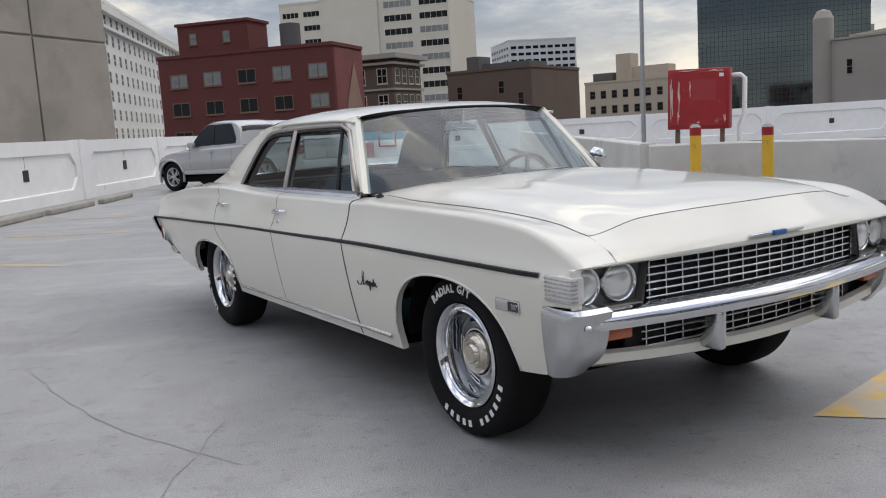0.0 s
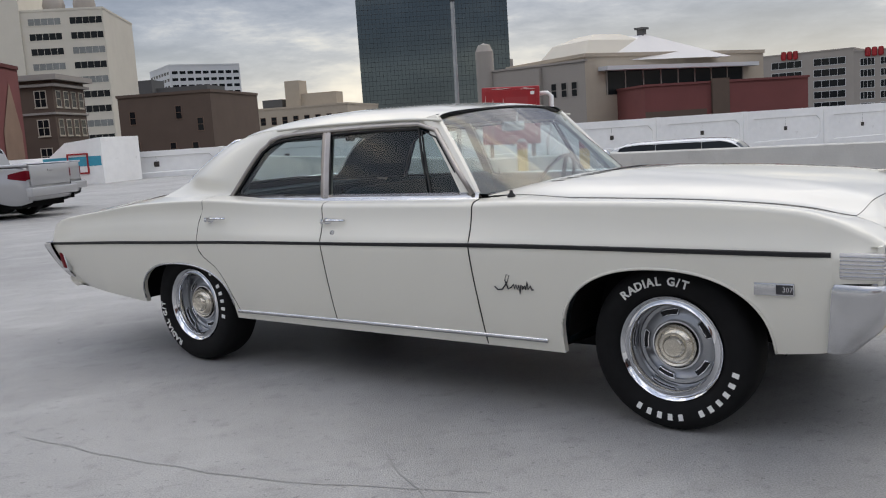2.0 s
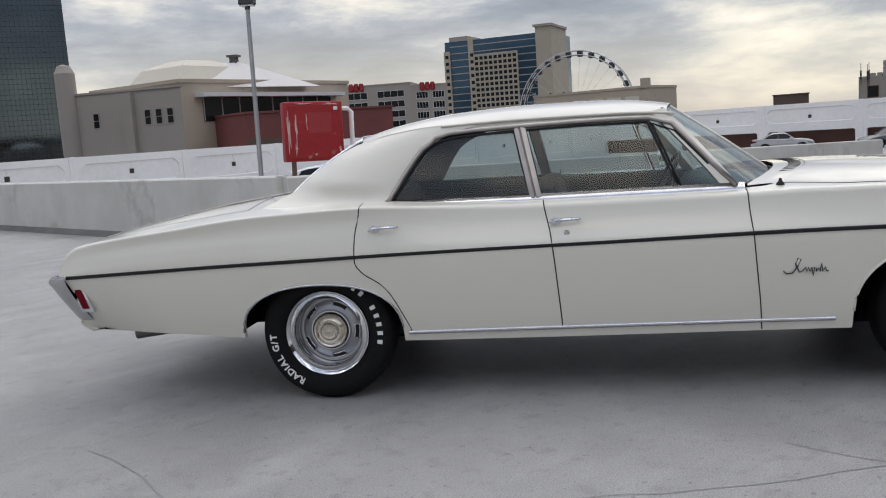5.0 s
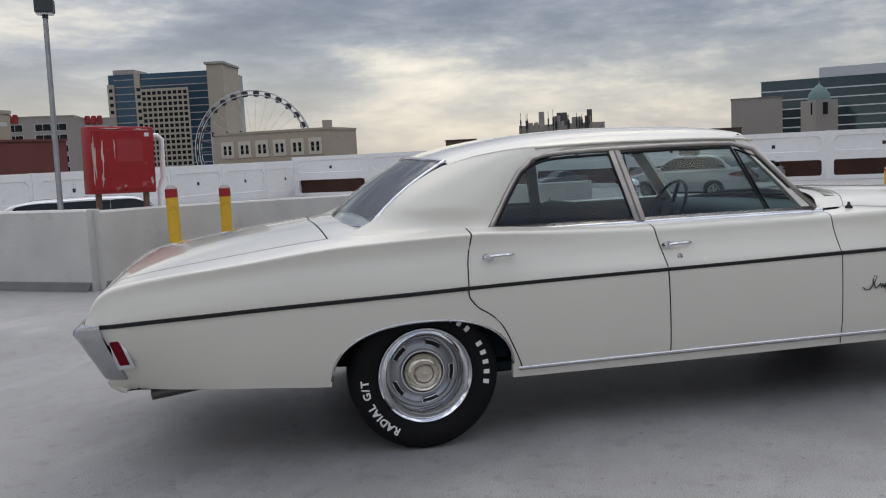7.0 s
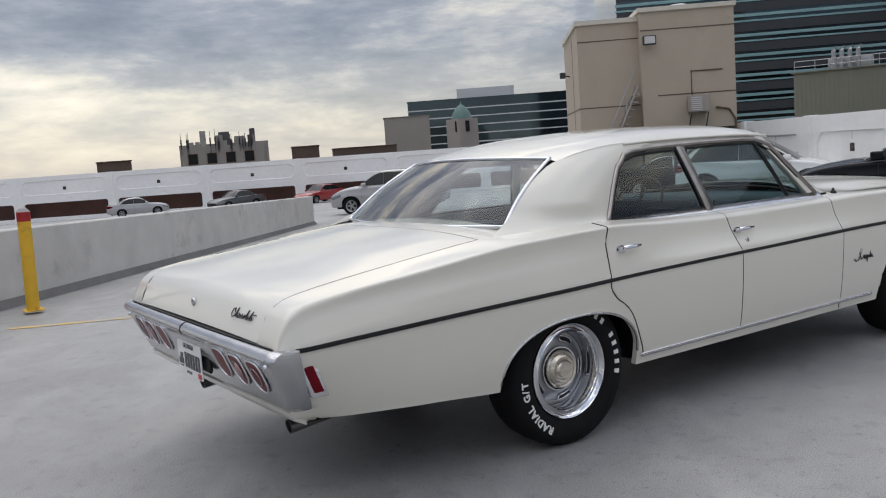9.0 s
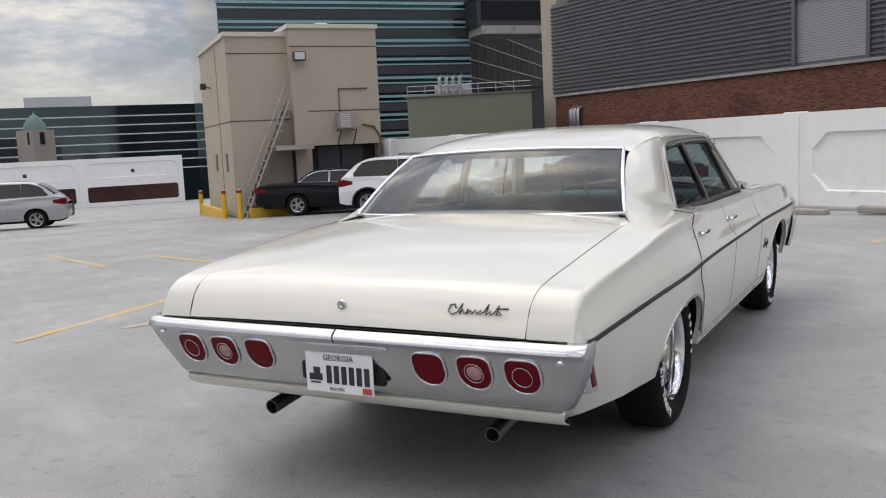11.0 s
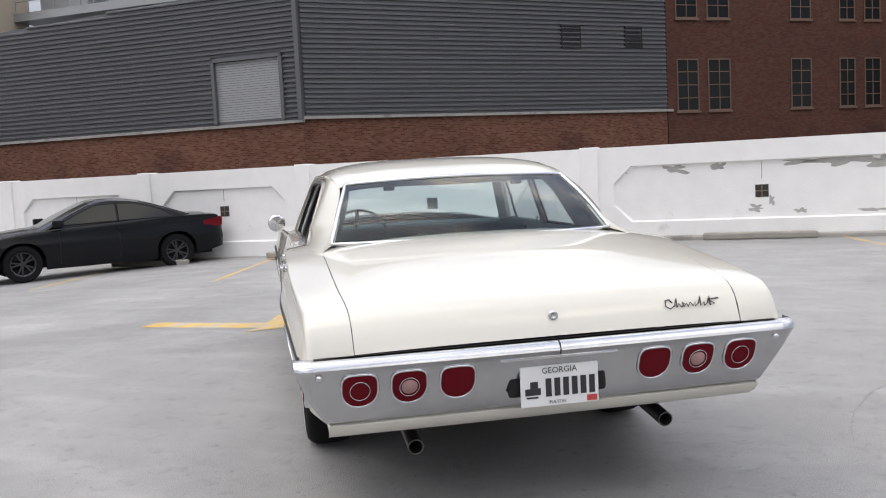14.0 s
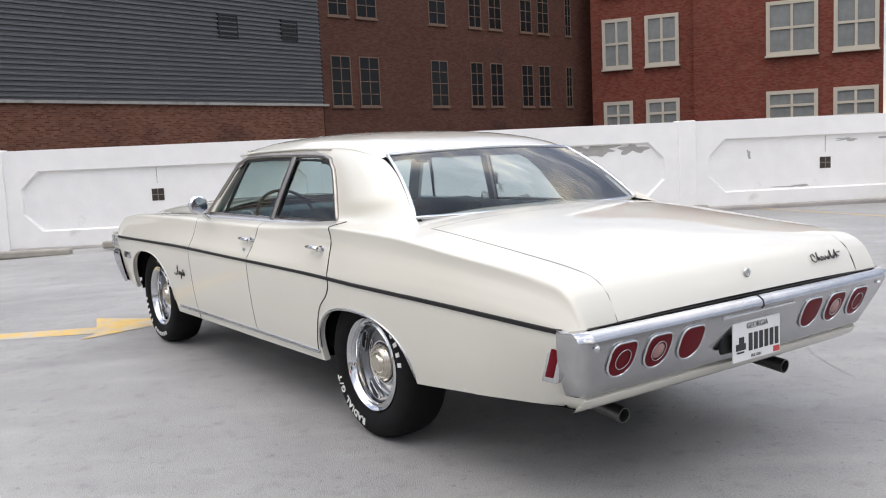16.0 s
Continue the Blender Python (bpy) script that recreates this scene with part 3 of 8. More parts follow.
class Skin:
    """The outer surface of a car body: half width, crown and shoulder along x."""

    def __init__(self, w, zc, za, zb, arches, n=5.0, m=2.0, tuck=0.035):
        self.w_, self.zc_, self.za_, self.zb_, self.arches, self.n, self.m, self.tuck = w, zc, za, zb, arches, n, m, tuck

    def w(self, x):
        return ip(x, self.w_)

    def za(self, x):
        return ip(x, self.za_)

    def zc(self, x):
        return ip(x, self.zc_)

    def zlow(self, x):
        z = ip(x, self.zb_)
        for xc, zh, a, b in self.arches:
            k = 1 - abs((x - xc) / a) ** 2.3
            if k > 0:
                z = max(z, zh + b * k ** (1 / 2.3))
        return z

    def side(self, x, z):
        """Half width at height z on the flank."""
        w, za = self.w(x), self.za(x)
        if z >= za:
            k = min(1.0, (z - za) / max(1e-4, self.zc(x) - za))
            return w * (1 - k**self.m) ** (1 / self.n) if k < 1 else 0.0
        zb = ip(x, self.zb_)
        k = (za - z) / max(0.05, za - zb)
        return w - self.tuck * k**2.2 - 0.004 * math.sin(math.pi * min(1, k * 1.3))

    def top(self, x, y):
        k = min(1.0, abs(y) / self.w(x))
        return self.za(x) + (self.zc(x) - self.za(x)) * max(0.0, 1 - k**self.n) ** (1 / self.m)

    def xs(self, x0, x1, step=0.06):
        out = {x0, x1}
        k = math.ceil((x1 - x0) / step)
        out |= {lerp(x0, x1, i / k) for i in range(k + 1)}
        for xc, zh, a, b in self.arches:
            for i in range(25):
                x = xc + a * 0.9999 * math.cos(math.pi * i / 24)
                if x0 < x < x1:
                    out.add(x)
            for x in (xc - a - 0.002, xc + a + 0.002):
                if x0 < x < x1:
                    out.add(x)
        return sorted(out)

    def flank(self, x0, x1, y_in, nz=10, nt=9, step=0.06):
        """Left flank (y > 0) from the lower edge to the line y = y_in(x) on the upper surface."""
        rows = []
        for x in self.xs(x0, x1, step):
            zl, za = self.zlow(x), self.za(x)
            r = []
            if zl < za:
                zz = [lerp(zl, za, i / nz) for i in range(nz + 1)]
            else:
                zz = [zl + 0.0005 * i for i in range(nz + 1)]
            r.append((x, self.side(x, zz[0]) - 0.03, zz[0] + 0.004))
            r += [(x, self.side(x, z), z) for z in zz]
            yi, y0, z0 = min(y_in(x), self.side(x, zz[-1]) - 0.004), self.side(x, zz[-1]), zz[-1]
            k0 = min(1.0, yi / self.w(x))
            f1 = math.acos(k0 ** (self.n / 2))
            for i in range(1, nt + 1):
                f = f1 * i / nt
                y = self.w(x) * math.cos(f) ** (2 / self.n)
                z = za + (self.zc(x) - za) * math.sin(f) ** (2 / self.m)
                r.append((x, min(y, y0), max(z, z0)))
            rows.append(r)
        return grid_patch(rows)

    def lid(self, xa, xb, yl, nx=16, ny=24, lift=0.0):
        """Upper panel between curves xa(y) and xb(y), out to |y| = yl(x)."""
        rows = []
        for i in range(nx + 1):
            r = []
            for j in range(ny + 1):
                k = lerp(-1, 1, j / ny)
                x = lerp(xa(k), xb(k), i / nx)
                y = k * yl(x)
                r.append((x, y, self.top(x, y) + lift))
            rows.append(r[::-1])
        return grid_patch(rows)


class CreasedSkin(Skin):
    """A body with a crisp shoulder crease: its half width yk and height zk along x."""

    yk_ = zk_ = extra = ()
    round = 0.028

    def yk(self, x):
        return ip(x, self.yk_)

    def zk(self, x):
        return min(ip(x, self.zk_), self.zc(x) - 0.004)

    def side(self, x, z):
        w, za, zk = self.w(x), self.za(x), self.zk(x)
        if z >= za:
            s = min(1.0, (z - za) / max(1e-4, zk - za))
            return w - (w - self.yk(x)) * (1 - (1 - s) ** 1.7) - self.hollow(x) * math.exp(-(((s - 0.70) / 0.2) ** 2))
        k = (za - z) / max(0.05, za - self.zfoot(x))
        return w - self.tuck * (1 + 0.9 * min(1, max(0, (-2.35 - x) / 0.4))) * max(0, k) ** 1.8 - 0.004 * math.sin(math.pi * min(1, k * 1.3))

    def hollow(self, x):
        """Depth of the hollow under the rear haunch."""
        return 0.013 * ip(x, [(-2.9, 0.2), (-2.5, 0.7), (-1.9, 1.0), (-1.3, 1.0), (-0.75, 0.0)])

    def zfoot(self, x):
        return ip(min(max(x, -2.74), 2.2), self.zb_)

    def top(self, x, y):
        k = min(1.0, abs(y) / self.yk(x))
        z = self.zk(x) + (self.zc(x) - self.zk(x)) * (1 - k**2.6)
        if x > 0.7:
            # valley beside the fender crest and the raised middle of the hood
            f = ip(x, [(0.7, 0.0), (1.1, 1.0), (2.2, 1.0), (2.40, 0.0)])
            z -= 0.030 * f * math.exp(-(((k - 0.80) / 0.12) ** 2))
            e = (abs(y) - lerp(0.26, 0.60, (x - 0.95) / 1.35)) / 0.022
            z += 0.009 * ip(x, [(0.9, 0.0), (1.3, 1.0), (2.26, 1.0), (2.34, 0.0)]) / (1 + math.exp(min(30.0, max(-30.0, e))))
        return z

    def pt(self, x, f, y_in, z0=None):
        """A point of the left outer skin: f from the lower edge (0) over the crease to y_in (1)."""
        z0 = self.zlow(x) if z0 is None else z0
        za, zk, yk = self.za(x), self.zk(x), self.yk(x)
        r = min(ip(x, [(-2.8, self.round), (-2.4, 0.013), (-1.4, 0.013), (-0.5, self.round)]), 0.45 * (zk - za))
        za = max(min(za, zk - r), z0)
        if f <= 0.72:
            z = lerp(z0, za, f / 0.5) if f < 0.5 else lerp(za, max(za, zk - r), (f - 0.5) / 0.22)
            return (x, self.side(x, z), z)
        if z0 > zk - r:
            r = max(0.001, zk - z0)
        a, c, b = Vector((self.side(x, zk - r), zk - r)), Vector((yk, zk)), Vector((yk - r, self.top(x, yk - r)))
        if f <= 0.86:
            t = (f - 0.72) / 0.14
            q = a * (1 - t) ** 2 + c * 2 * t * (1 - t) + b * t * t
            return (x, q.x, q.y)
        y = lerp(b.x, min(y_in, b.x - 0.002), (f - 0.86) / 0.14)
        return (x, y, self.top(x, y))

    def flank(self, x0, x1, y_in, step=0.05):
        fs = [0.5 * i / 9 for i in range(9)] + [0.5 + 0.22 * i / 6 for i in range(6)] + [0.72 + 0.14 * i / 6 for i in range(6)] + [0.86 + 0.14 * i / 6 for i in range(7)]
        rows = []
        for x in sorted(set(self.xs(x0, x1, step)) | set(self.extra)):
            zl = self.zlow(x)
            rows.append([(x, self.side(x, zl) - 0.03, zl + 0.004)] + [self.pt(x, f, y_in(x)) for f in fs])
        return grid_patch(rows)


def arch_liner(xc, zc, r, y0, y1):
    """Dark wheel housing: a half drum open at the bottom."""
    V, Fc = [], []
    n = 20
    for i in range(n + 1):
        a = math.pi * i / n
        for y in (y0, y1):
            V.append((xc + r * math.cos(a), y, zc + r * math.sin(a)))
        V.append((xc + r * math.cos(a) * 0.2, y0, zc + r * math.sin(a) * 0.2))
    for i in range(n):
        Fc += [(i * 3, i * 3 + 1, i * 3 + 4, i * 3 + 3), (i * 3, i * 3 + 3, i * 3 + 5, i * 3 + 2)]
    return V, Fc


def text_mesh(body, size, name="lettering", depth=0.002, material=None, bold=0.0):
    cu = bpy.data.curves.new(name, "FONT")
    cu.offset = size * bold
    cu.body, cu.size, cu.extrude, cu.align_x, cu.align_y, cu.resolution_u = body, size, depth, "CENTER", "CENTER", 2
    ob = bpy.data.objects.new(name, cu)
    scene.collection.objects.link(ob)
    me = bpy.data.meshes.new_from_object(ob.evaluated_get(bpy.context.evaluated_depsgraph_get()))
    bpy.data.objects.remove(ob)
    me.name = name
    me.materials.clear()
    if material:
        me.materials.append(material)
    return me


# ---------- the white sedan ----------
IMP = put("sedan", None, None, None, "cream white 1960s four-door sedan with chrome trim parked on the deck", "car")
SK = CreasedSkin(
    w=[(-2.95, 0.948), (-2.7, 0.958), (-2.2, 0.972), (-1.6, 0.984), (-1.1, 0.966), (-0.5, 0.958), (0.6, 0.955), (1.4, 0.962), (2.0, 0.962), (2.25, 0.957), (2.38, 0.952), (2.46, 0.940)],
    zc=[(-2.935, 0.725), (-2.915, 0.785), (-2.87, 0.850), (-2.80, 0.888), (-2.6, 0.935), (-2.2, 1.0), (-1.7, 1.045), (-1.2, 1.05), (-0.4, 1.03), (0.5, 1.02), (0.9, 1.045), (1.4, 1.03), (1.9, 0.996), (2.2, 0.958), (2.295, 0.938), (2.315, 0.927), (2.39, 0.868), (2.43, 0.833), (2.444, 0.812)],
    za=[(-2.935, 0.66), (-2.8, 0.72), (-2.2, 0.76), (0.5, 0.77), (2.0, 0.77), (2.3, 0.755), (2.444, 0.735)],
    zb=[(-2.935, 0.70), (-2.89, 0.70), (-2.872, 0.685), (-2.80, 0.49), (-2.765, 0.41), (-2.74, 0.402), (-2.3, 0.375), (-1.93, 0.345), (-1.09, 0.30), (0.0, 0.293), (1.04, 0.293), (1.95, 0.375), (2.2, 0.395), (2.262, 0.41), (2.268, 0.662), (2.444, 0.672)],
    arches=[(-1.505, 0.36, 0.42, 0.255), (1.51, 0.36, 0.452, 0.335)], n=5.5, m=2.0, tuck=0.07)
SK.yk_ = [(-2.935, 0.920), (-2.6, 0.938), (-2.0, 0.953), (-1.5, 0.950), (-1.2, 0.928), (-0.6, 0.887), (0.5, 0.885), (0.9, 0.90), (1.5, 0.918), (2.2, 0.922), (2.38, 0.915), (2.46, 0.90)]
SK.zk_ = [(-2.935, 0.715), (-2.915, 0.768), (-2.87, 0.832), (-2.80, 0.866), (-2.31, 0.923), (-1.8, 0.973), (-1.29, 0.987), (-0.8, 0.966), (-0.3, 0.953), (0.5, 0.953), (0.89, 0.962), (1.57, 0.957), (2.09, 0.925), (2.24, 0.898), (2.33, 0.868), (2.40, 0.834), (2.444, 0.800)]
SK.extra = (-2.93, -2.922, -2.91, -2.895, -2.884, -2.872, -2.85, -2.83, -2.81, -2.79, -2.775, 2.262, 2.268)


def y_seam(x):
    if x > 0.7:
        return 0.762
    if x < -1.72:
        return ip(x, [(-2.935, 0.755), (-2.5, 0.775), (-1.72, 0.78)])
    return 0.80


flank = SK.flank(-2.9345, 2.44, y_seam)
body = put("body", mesh_from("body", *join(flank), M_PAINT, True, 40), IMP)
put("body", mesh_from("body", *mirror(flank), M_PAINT, True, 40), IMP)
bot = grid_patch([[(x, y * (0.62 if abs(abs(x - 0.003) - 1.517) < 0.5 else 1), max(0.30, SK.zfoot(x))) for y in (-0.84, -0.5, 0, 0.5, 0.84)] for x in [i * 0.05 - 2.80 for i in range(104)] if x < 2.3])
put("underbody", mesh_from("underbody", *bot, M_UNDER), IMP)
for s in (1, -1):
    for xc in (-1.515, 1.52):
        put("wheel_housing", mesh_from("wheel_housing", *arch_liner(xc, 0.36, 0.46, s * 0.55, s * 0.855), M_UNDER), IMP)

# hood, cowl and boot lid, with dark gaps below them
cowl = lambda k: lerp(0.93, 0.66, abs(k) ** 2.2)
nose = lambda k: 2.442
hood_front = lambda k: 2.303 - 0.012 * abs(k) ** 2
put("hood", mesh_from("hood", *SK.lid(lambda k: cowl(k) + 0.10, lambda k: hood_front(k), lambda x: 0.7590, 40, 64, 0.002), M_PAINT, True, 45), IMP, None, "cream white hood reflecting the cloudy sky")
put("header_panel", mesh_from("header_panel", *SK.lid(lambda k: hood_front(k) + 0.0012, nose, lambda x: 0.762, 18, 48), M_PAINT, True, 50), IMP)
cowl_ob = put("cowl_panel", mesh_from("cowl_panel", *SK.lid(lambda k: cowl(k) - 0.06, lambda k: cowl(k) + 0.096, lambda x: 0.762, 4, 28, 0.0), M_PAINT, True, 45), IMP)
put("boot_lid", mesh_from("boot_lid", *SK.lid(lambda k: -2.9345, lambda k: -1.93 + 0.03 * abs(k), lambda x: y_seam(x) - 0.0032, 26, 24, 0.001), M_PAINT, True, 45), IMP)
put("rear_deck_panel", mesh_from("rear_deck_panel", *SK.lid(lambda k: -1.922 + 0.03 * abs(k), lambda k: -1.66, lambda x: 0.785, 5, 24, 0.0), M_PAINT, True, 45), IMP)
put("hood_gap", mesh_from("hood_gap", *SK.lid(lambda k: cowl(k) - 0.06, lambda k: 2.31, lambda x: 0.775, 40, 40, -0.010), M_BLACK), IMP)
put("boot_gap", mesh_from("boot_gap", *SK.lid(lambda k: -2.90, lambda k: -1.66, lambda x: 0.80, 22, 16, -0.010), M_BLACK), IMP)
# rear and front closing panels
put("rear_panel", mesh_from("rear_panel", *box(-2.85, -2.82, -0.86, 0.86, 0.46, 0.70), M_BLACK), IMP)
put("front_panel", mesh_from("front_panel", *box(2.28, 2.32, -0.90, 0.90, 0.42, 0.755), M_BLACK), IMP)
# cowl vent slots
slots = []
for j in range(26):
    y = -0.52 + j * 0.0416
    x = cowl(y / 0.735) + 0.05
    slots.append(moved(box(-0.032, 0.032, -0.004, 0.004, -0.004, 0.0006), Matrix.Translation((x, y, SK.top(x, y) + 0.001))))
for s_ in slots:
    put("vent_slot", mesh_from("vent_slot", *s_, M_BLACK), cowl_ob)

# doors, 2 mm proud, with dark gap lines
seam_r = [(0.30, -1.030), (0.36, -1.045), (0.45, -1.083), (0.56, -1.138), (0.61, -1.182), (0.66, -1.257), (0.72, -1.296), (0.85, -1.290), (1.0, -1.262), (1.05, -1.262)]
seam_b = [(0.30, -0.288), (0.36, -0.290), (0.55, -0.302), (0.79, -0.322), (0.98, -0.355), (1.05, -0.358)]
seam_f = [(0.30, 0.650), (0.45, 0.640), (0.6, 0.626), (0.8, 0.610), (0.955, 0.602), (1.05, 0.602)]


def door_patch(sa, sb, z0=0.352, out=0.0025):
    fs = [0.5 * i / 8 for i in range(8)] + [0.5 + 0.22 * i / 5 for i in range(5)] + [0.72 + 0.14 * i / 5 for i in range(5)] + [0.86 + 0.14 * i / 3 for i in range(4)]
    rows = []
    for i in range(25):
        kx = i / 24
        r = []
        for f in fs:
            x = lerp(ip(0.7, sa), ip(0.7, sb), kx)
            for _ in range(3):
                q = SK.pt(x, f, 0.818, z0)
                x = lerp(ip(q[2], sa) + 0.0035, ip(q[2], sb) - 0.0035, kx)
            q = SK.pt(x, f, 0.818, z0)
            r.append((x, q[1] + (out if f < 0.8 else 0.4 * out), q[2] + (out if f > 0.76 else 0)))
        rows.append(r)
    return grid_patch(rows)


def seam_line(tab, z0, z1, r=0.0030):
    pts = []
    for i in range(34):
        f, x = 0.985 * i / 33, ip(0.7, tab)
        for _ in range(3):
            q = SK.pt(x, f, 0.82, z0)
            x = ip(q[2], tab)
        q = SK.pt(x, f, 0.82, z0)
        pts.append((x, q[1] + 0.0005, q[2]))
    return tube(pts, r, 5)


def handle():
    base = moved(lathe([(0.0, 0.0), (0.024, 0.0), (0.024, 0.008), (0.0, 0.012)], 16), Matrix.Diagonal((1.25, 1, 0.75, 1)))
    bar = tube([(-0.015, 0.02, 0.004), (0.02, 0.034, 0.008), (0.06, 0.036, 0.010), (0.10, 0.034, 0.010), (0.115, 0.022, 0.008), (0.12, 0.004, 0.006)], [0.009, 0.010, 0.009, 0.008, 0.007, 0.006], 8)
    return join(base, bar, moved(lathe([(0.0, 0.02), (0.013, 0.02), (0.013, 0.034), (0, 0.036)], 12), Matrix.Translation((-0.012, 0, 0.002))))


HANDLE = mesh_from("door_handle", *handle(), M_CHROME, True, 40)
HANDLE_M = mesh_from("door_handle", *mirror(handle()), M_CHROME, True, 40)
LOCKM = mesh_from("keyhole", *lathe([(0.0, 0.004), (0.006, 0.004), (0.007, 0.007), (0.014, 0.006), (0.015, 0.0)], 16), M_CHROMEW, True, 40)
SEAM = mat("door_gap_shadow", (0.02, 0.019, 0.017), 0.8)
for s in (1, -1):
    f_ = (lambda vf: vf) if s > 0 else mirror
    fd = put("door", mesh_from("door", *f_(door_patch(seam_b, seam_f)), M_PAINT, True, 45), IMP)
    rd = put("door", mesh_from("door", *f_(door_patch(seam_r, seam_b)), M_PAINT, True, 45), IMP)
    for d_, x, z in ((fd, -0.300, 0.868), (rd, -1.192, 0.877)):
        put("door_handle", HANDLE if s > 0 else HANDLE_M, d_, Matrix.Translation((x, s * SK.side(x, z), z)), "chrome pull handle")
    put("keyhole", LOCKM, fd, Matrix.Translation((-0.247, s * (SK.side(-0.247, 0.813) + 0.001), 0.813)) @ (pose(0, 0, 0) if s > 0 else pose(0, 0, 0, 0, 0, 180)))
    for tab, a, b, nm in ((seam_r, 0.355, 0.995, "door_gap"), (seam_b, 0.355, 0.985, "door_gap"), (seam_f, 0.30, 0.965, "door_gap")):
        put(nm, mesh_from(nm, *f_(seam_line(tab, a, b)), SEAM), IMP)
    # side stripe, sill moulding, arch lips
    st = []
    for i in range(80):
        x = lerp(-2.87, 2.26, i / 79)
        z = ip(x, [(-2.87, 0.705), (-1.9, 0.735), (-1.0, 0.752), (0.0, 0.762), (1.0, 0.772), (2.26, 0.768)])
        y = SK.side(x, z)
        st.append([(x, y - 0.002, z - 0.010), (x, y + 0.0065, z - 0.0075), (x, y + 0.0075, z), (x, y + 0.0065, z + 0.0075), (x, y - 0.002, z + 0.010)])
    put("side_stripe", mesh_from("side_stripe", *f_(grid_patch(st)), M_BLACK, True, 50), IMP, None, "dark side moulding strip")
    sl = []
    for i in range(40):
        x = lerp(-1.06, 0.98, i / 39)
        z = 0.345
        y = SK.side(x, z)
        sl.append([(x, y, z - 0.012), (x, y + 0.008, z - 0.008), (x, y + 0.010, z), (x, y + 0.006, z + 0.008), (x, y, z + 0.010)])
    put("sill_moulding", mesh_from("sill_moulding", *f_(grid_patch(sl)), M_CHROMEW, True, 50), IMP, None, "bright sill moulding")
    for xc, zh, a, b in SK.arches:
        pts = []
        for i in range(41):
            x = xc + a * 0.9995 * math.cos(math.pi * i / 40)
            z = max(SK.zlow(x), ip(x, SK.zb_))
            pts.append((x, SK.side(x, z) - 0.001, z))
        lip = tube(pts, 0.0065, 6)
        put("arch_lip", mesh_from("arch_lip", *f_(lip), M_PAINT if xc > 0 else M_CHROMEW, True), IMP)

# ---------- greenhouse ----------
# belt and roof-edge curves on the left side
roof_edge = [(-1.42, 1.23), (-1.30, 1.292), (-1.12, 1.338), (-0.9, 1.362), (-0.45, 1.372), (0.0, 1.369), (0.22, 1.360), (0.30, 1.35)]


def side_y(z):
    """Half width of the glass plane."""
    return ip(z, [(0.95, 0.815), (1.0, 0.80), (1.15, 0.745), (1.30, 0.685), (1.39, 0.645)])


def roof_half(x):
    if x > -0.8:
        return side_y(ip(x, roof_edge)) + 0.006
    return lerp(side_y(ip(-0.8, roof_edge)) + 0.006, 0.637, min(1.0, (-0.8 - x) / 0.5))


def roof_row(x, n=24):
    ze = ip(x, roof_edge)
    ye = roof_half(x)
    zc_ = ip(x, [(-1.42, 1.30), (-1.30, 1.345), (-1.1, 1.395), (-0.8, 1.435), (-0.4, 1.452), (0.0, 1.445), (0.2, 1.425), (0.34, 1.40)])
    out = []
    for j in range(n + 1):
        k = lerp(-1, 1, j / n)
        out.append((x, k * ye, ze + (zc_ - ze) * (1 - abs(k) ** 3.2) ** 0.6))
    return out


rows = []
for i in range(31):
    f = i / 30
    r = []
    for j in range(25):
        k = lerp(-1, 1, j / 24)
        x = lerp(-1.285 - 0.075 * (1 - k * k), 0.26 + 0.075 * (1 - k * k), f)
        rr = roof_row(x)
        r.append((x, rr[j][1], rr[j][2]))
    rows.append(r[::-1])
roof = put("roof", mesh_from("roof", *grid_patch(rows), M_PAINT, True, 60), IMP)
put("headliner", mesh_from("headliner", *grid_patch([[(x, y * 0.985, z - 0.035) for x, y, z in r] for r in rows]), M_HEAD, True), roof)
for s in (1, -1):
    put("drip_rail", mesh_from("drip_rail", *tube([(x, s * (side_y(ip(x, roof_edge)) + 0.012), ip(x, roof_edge) - 0.004) for x in [lerp(-0.86, 0.30, i / 24) for i in range(25)]], 0.008, 6), M_PAINT, True), roof)
    put("roof_rail", mesh_from("roof_rail", *grid_patch([[(x, s * (side_y(1.318) - 0.004), 1.318), (x, s * (roof_half(x) - 0.003), ip(x, roof_edge) + 0.003)][::s] for x in [lerp(-0.92, 0.24, i / 24) for i in range(25)]]), M_PAINT, True), roof)

# rear window edge and side window rear edge (left side)
back_edge = lambda f: (lerp(-1.70, -1.30, f) - 0.02 * math.sin(math.pi * f), lerp(0.735, 0.615, f), lerp(1.028, 1.315, f) + 0.012 * math.sin(math.pi * f))
side_edge_x = [(0.96, -1.145), (1.0, -1.118), (1.02, -1.103), (1.06, -1.076), (1.13, -1.03), (1.20, -0.98), (1.25, -0.94), (1.275, -0.90), (1.292, -0.84)]
PIL = [(0.96, -1.19), (1.02, -1.135), (1.06, -1.105), (1.13, -1.058), (1.20, -1.008), (1.25, -0.97), (1.285, -0.925), (1.32, -0.84), (1.342, -0.74), (1.362, -0.60)]
cp = []
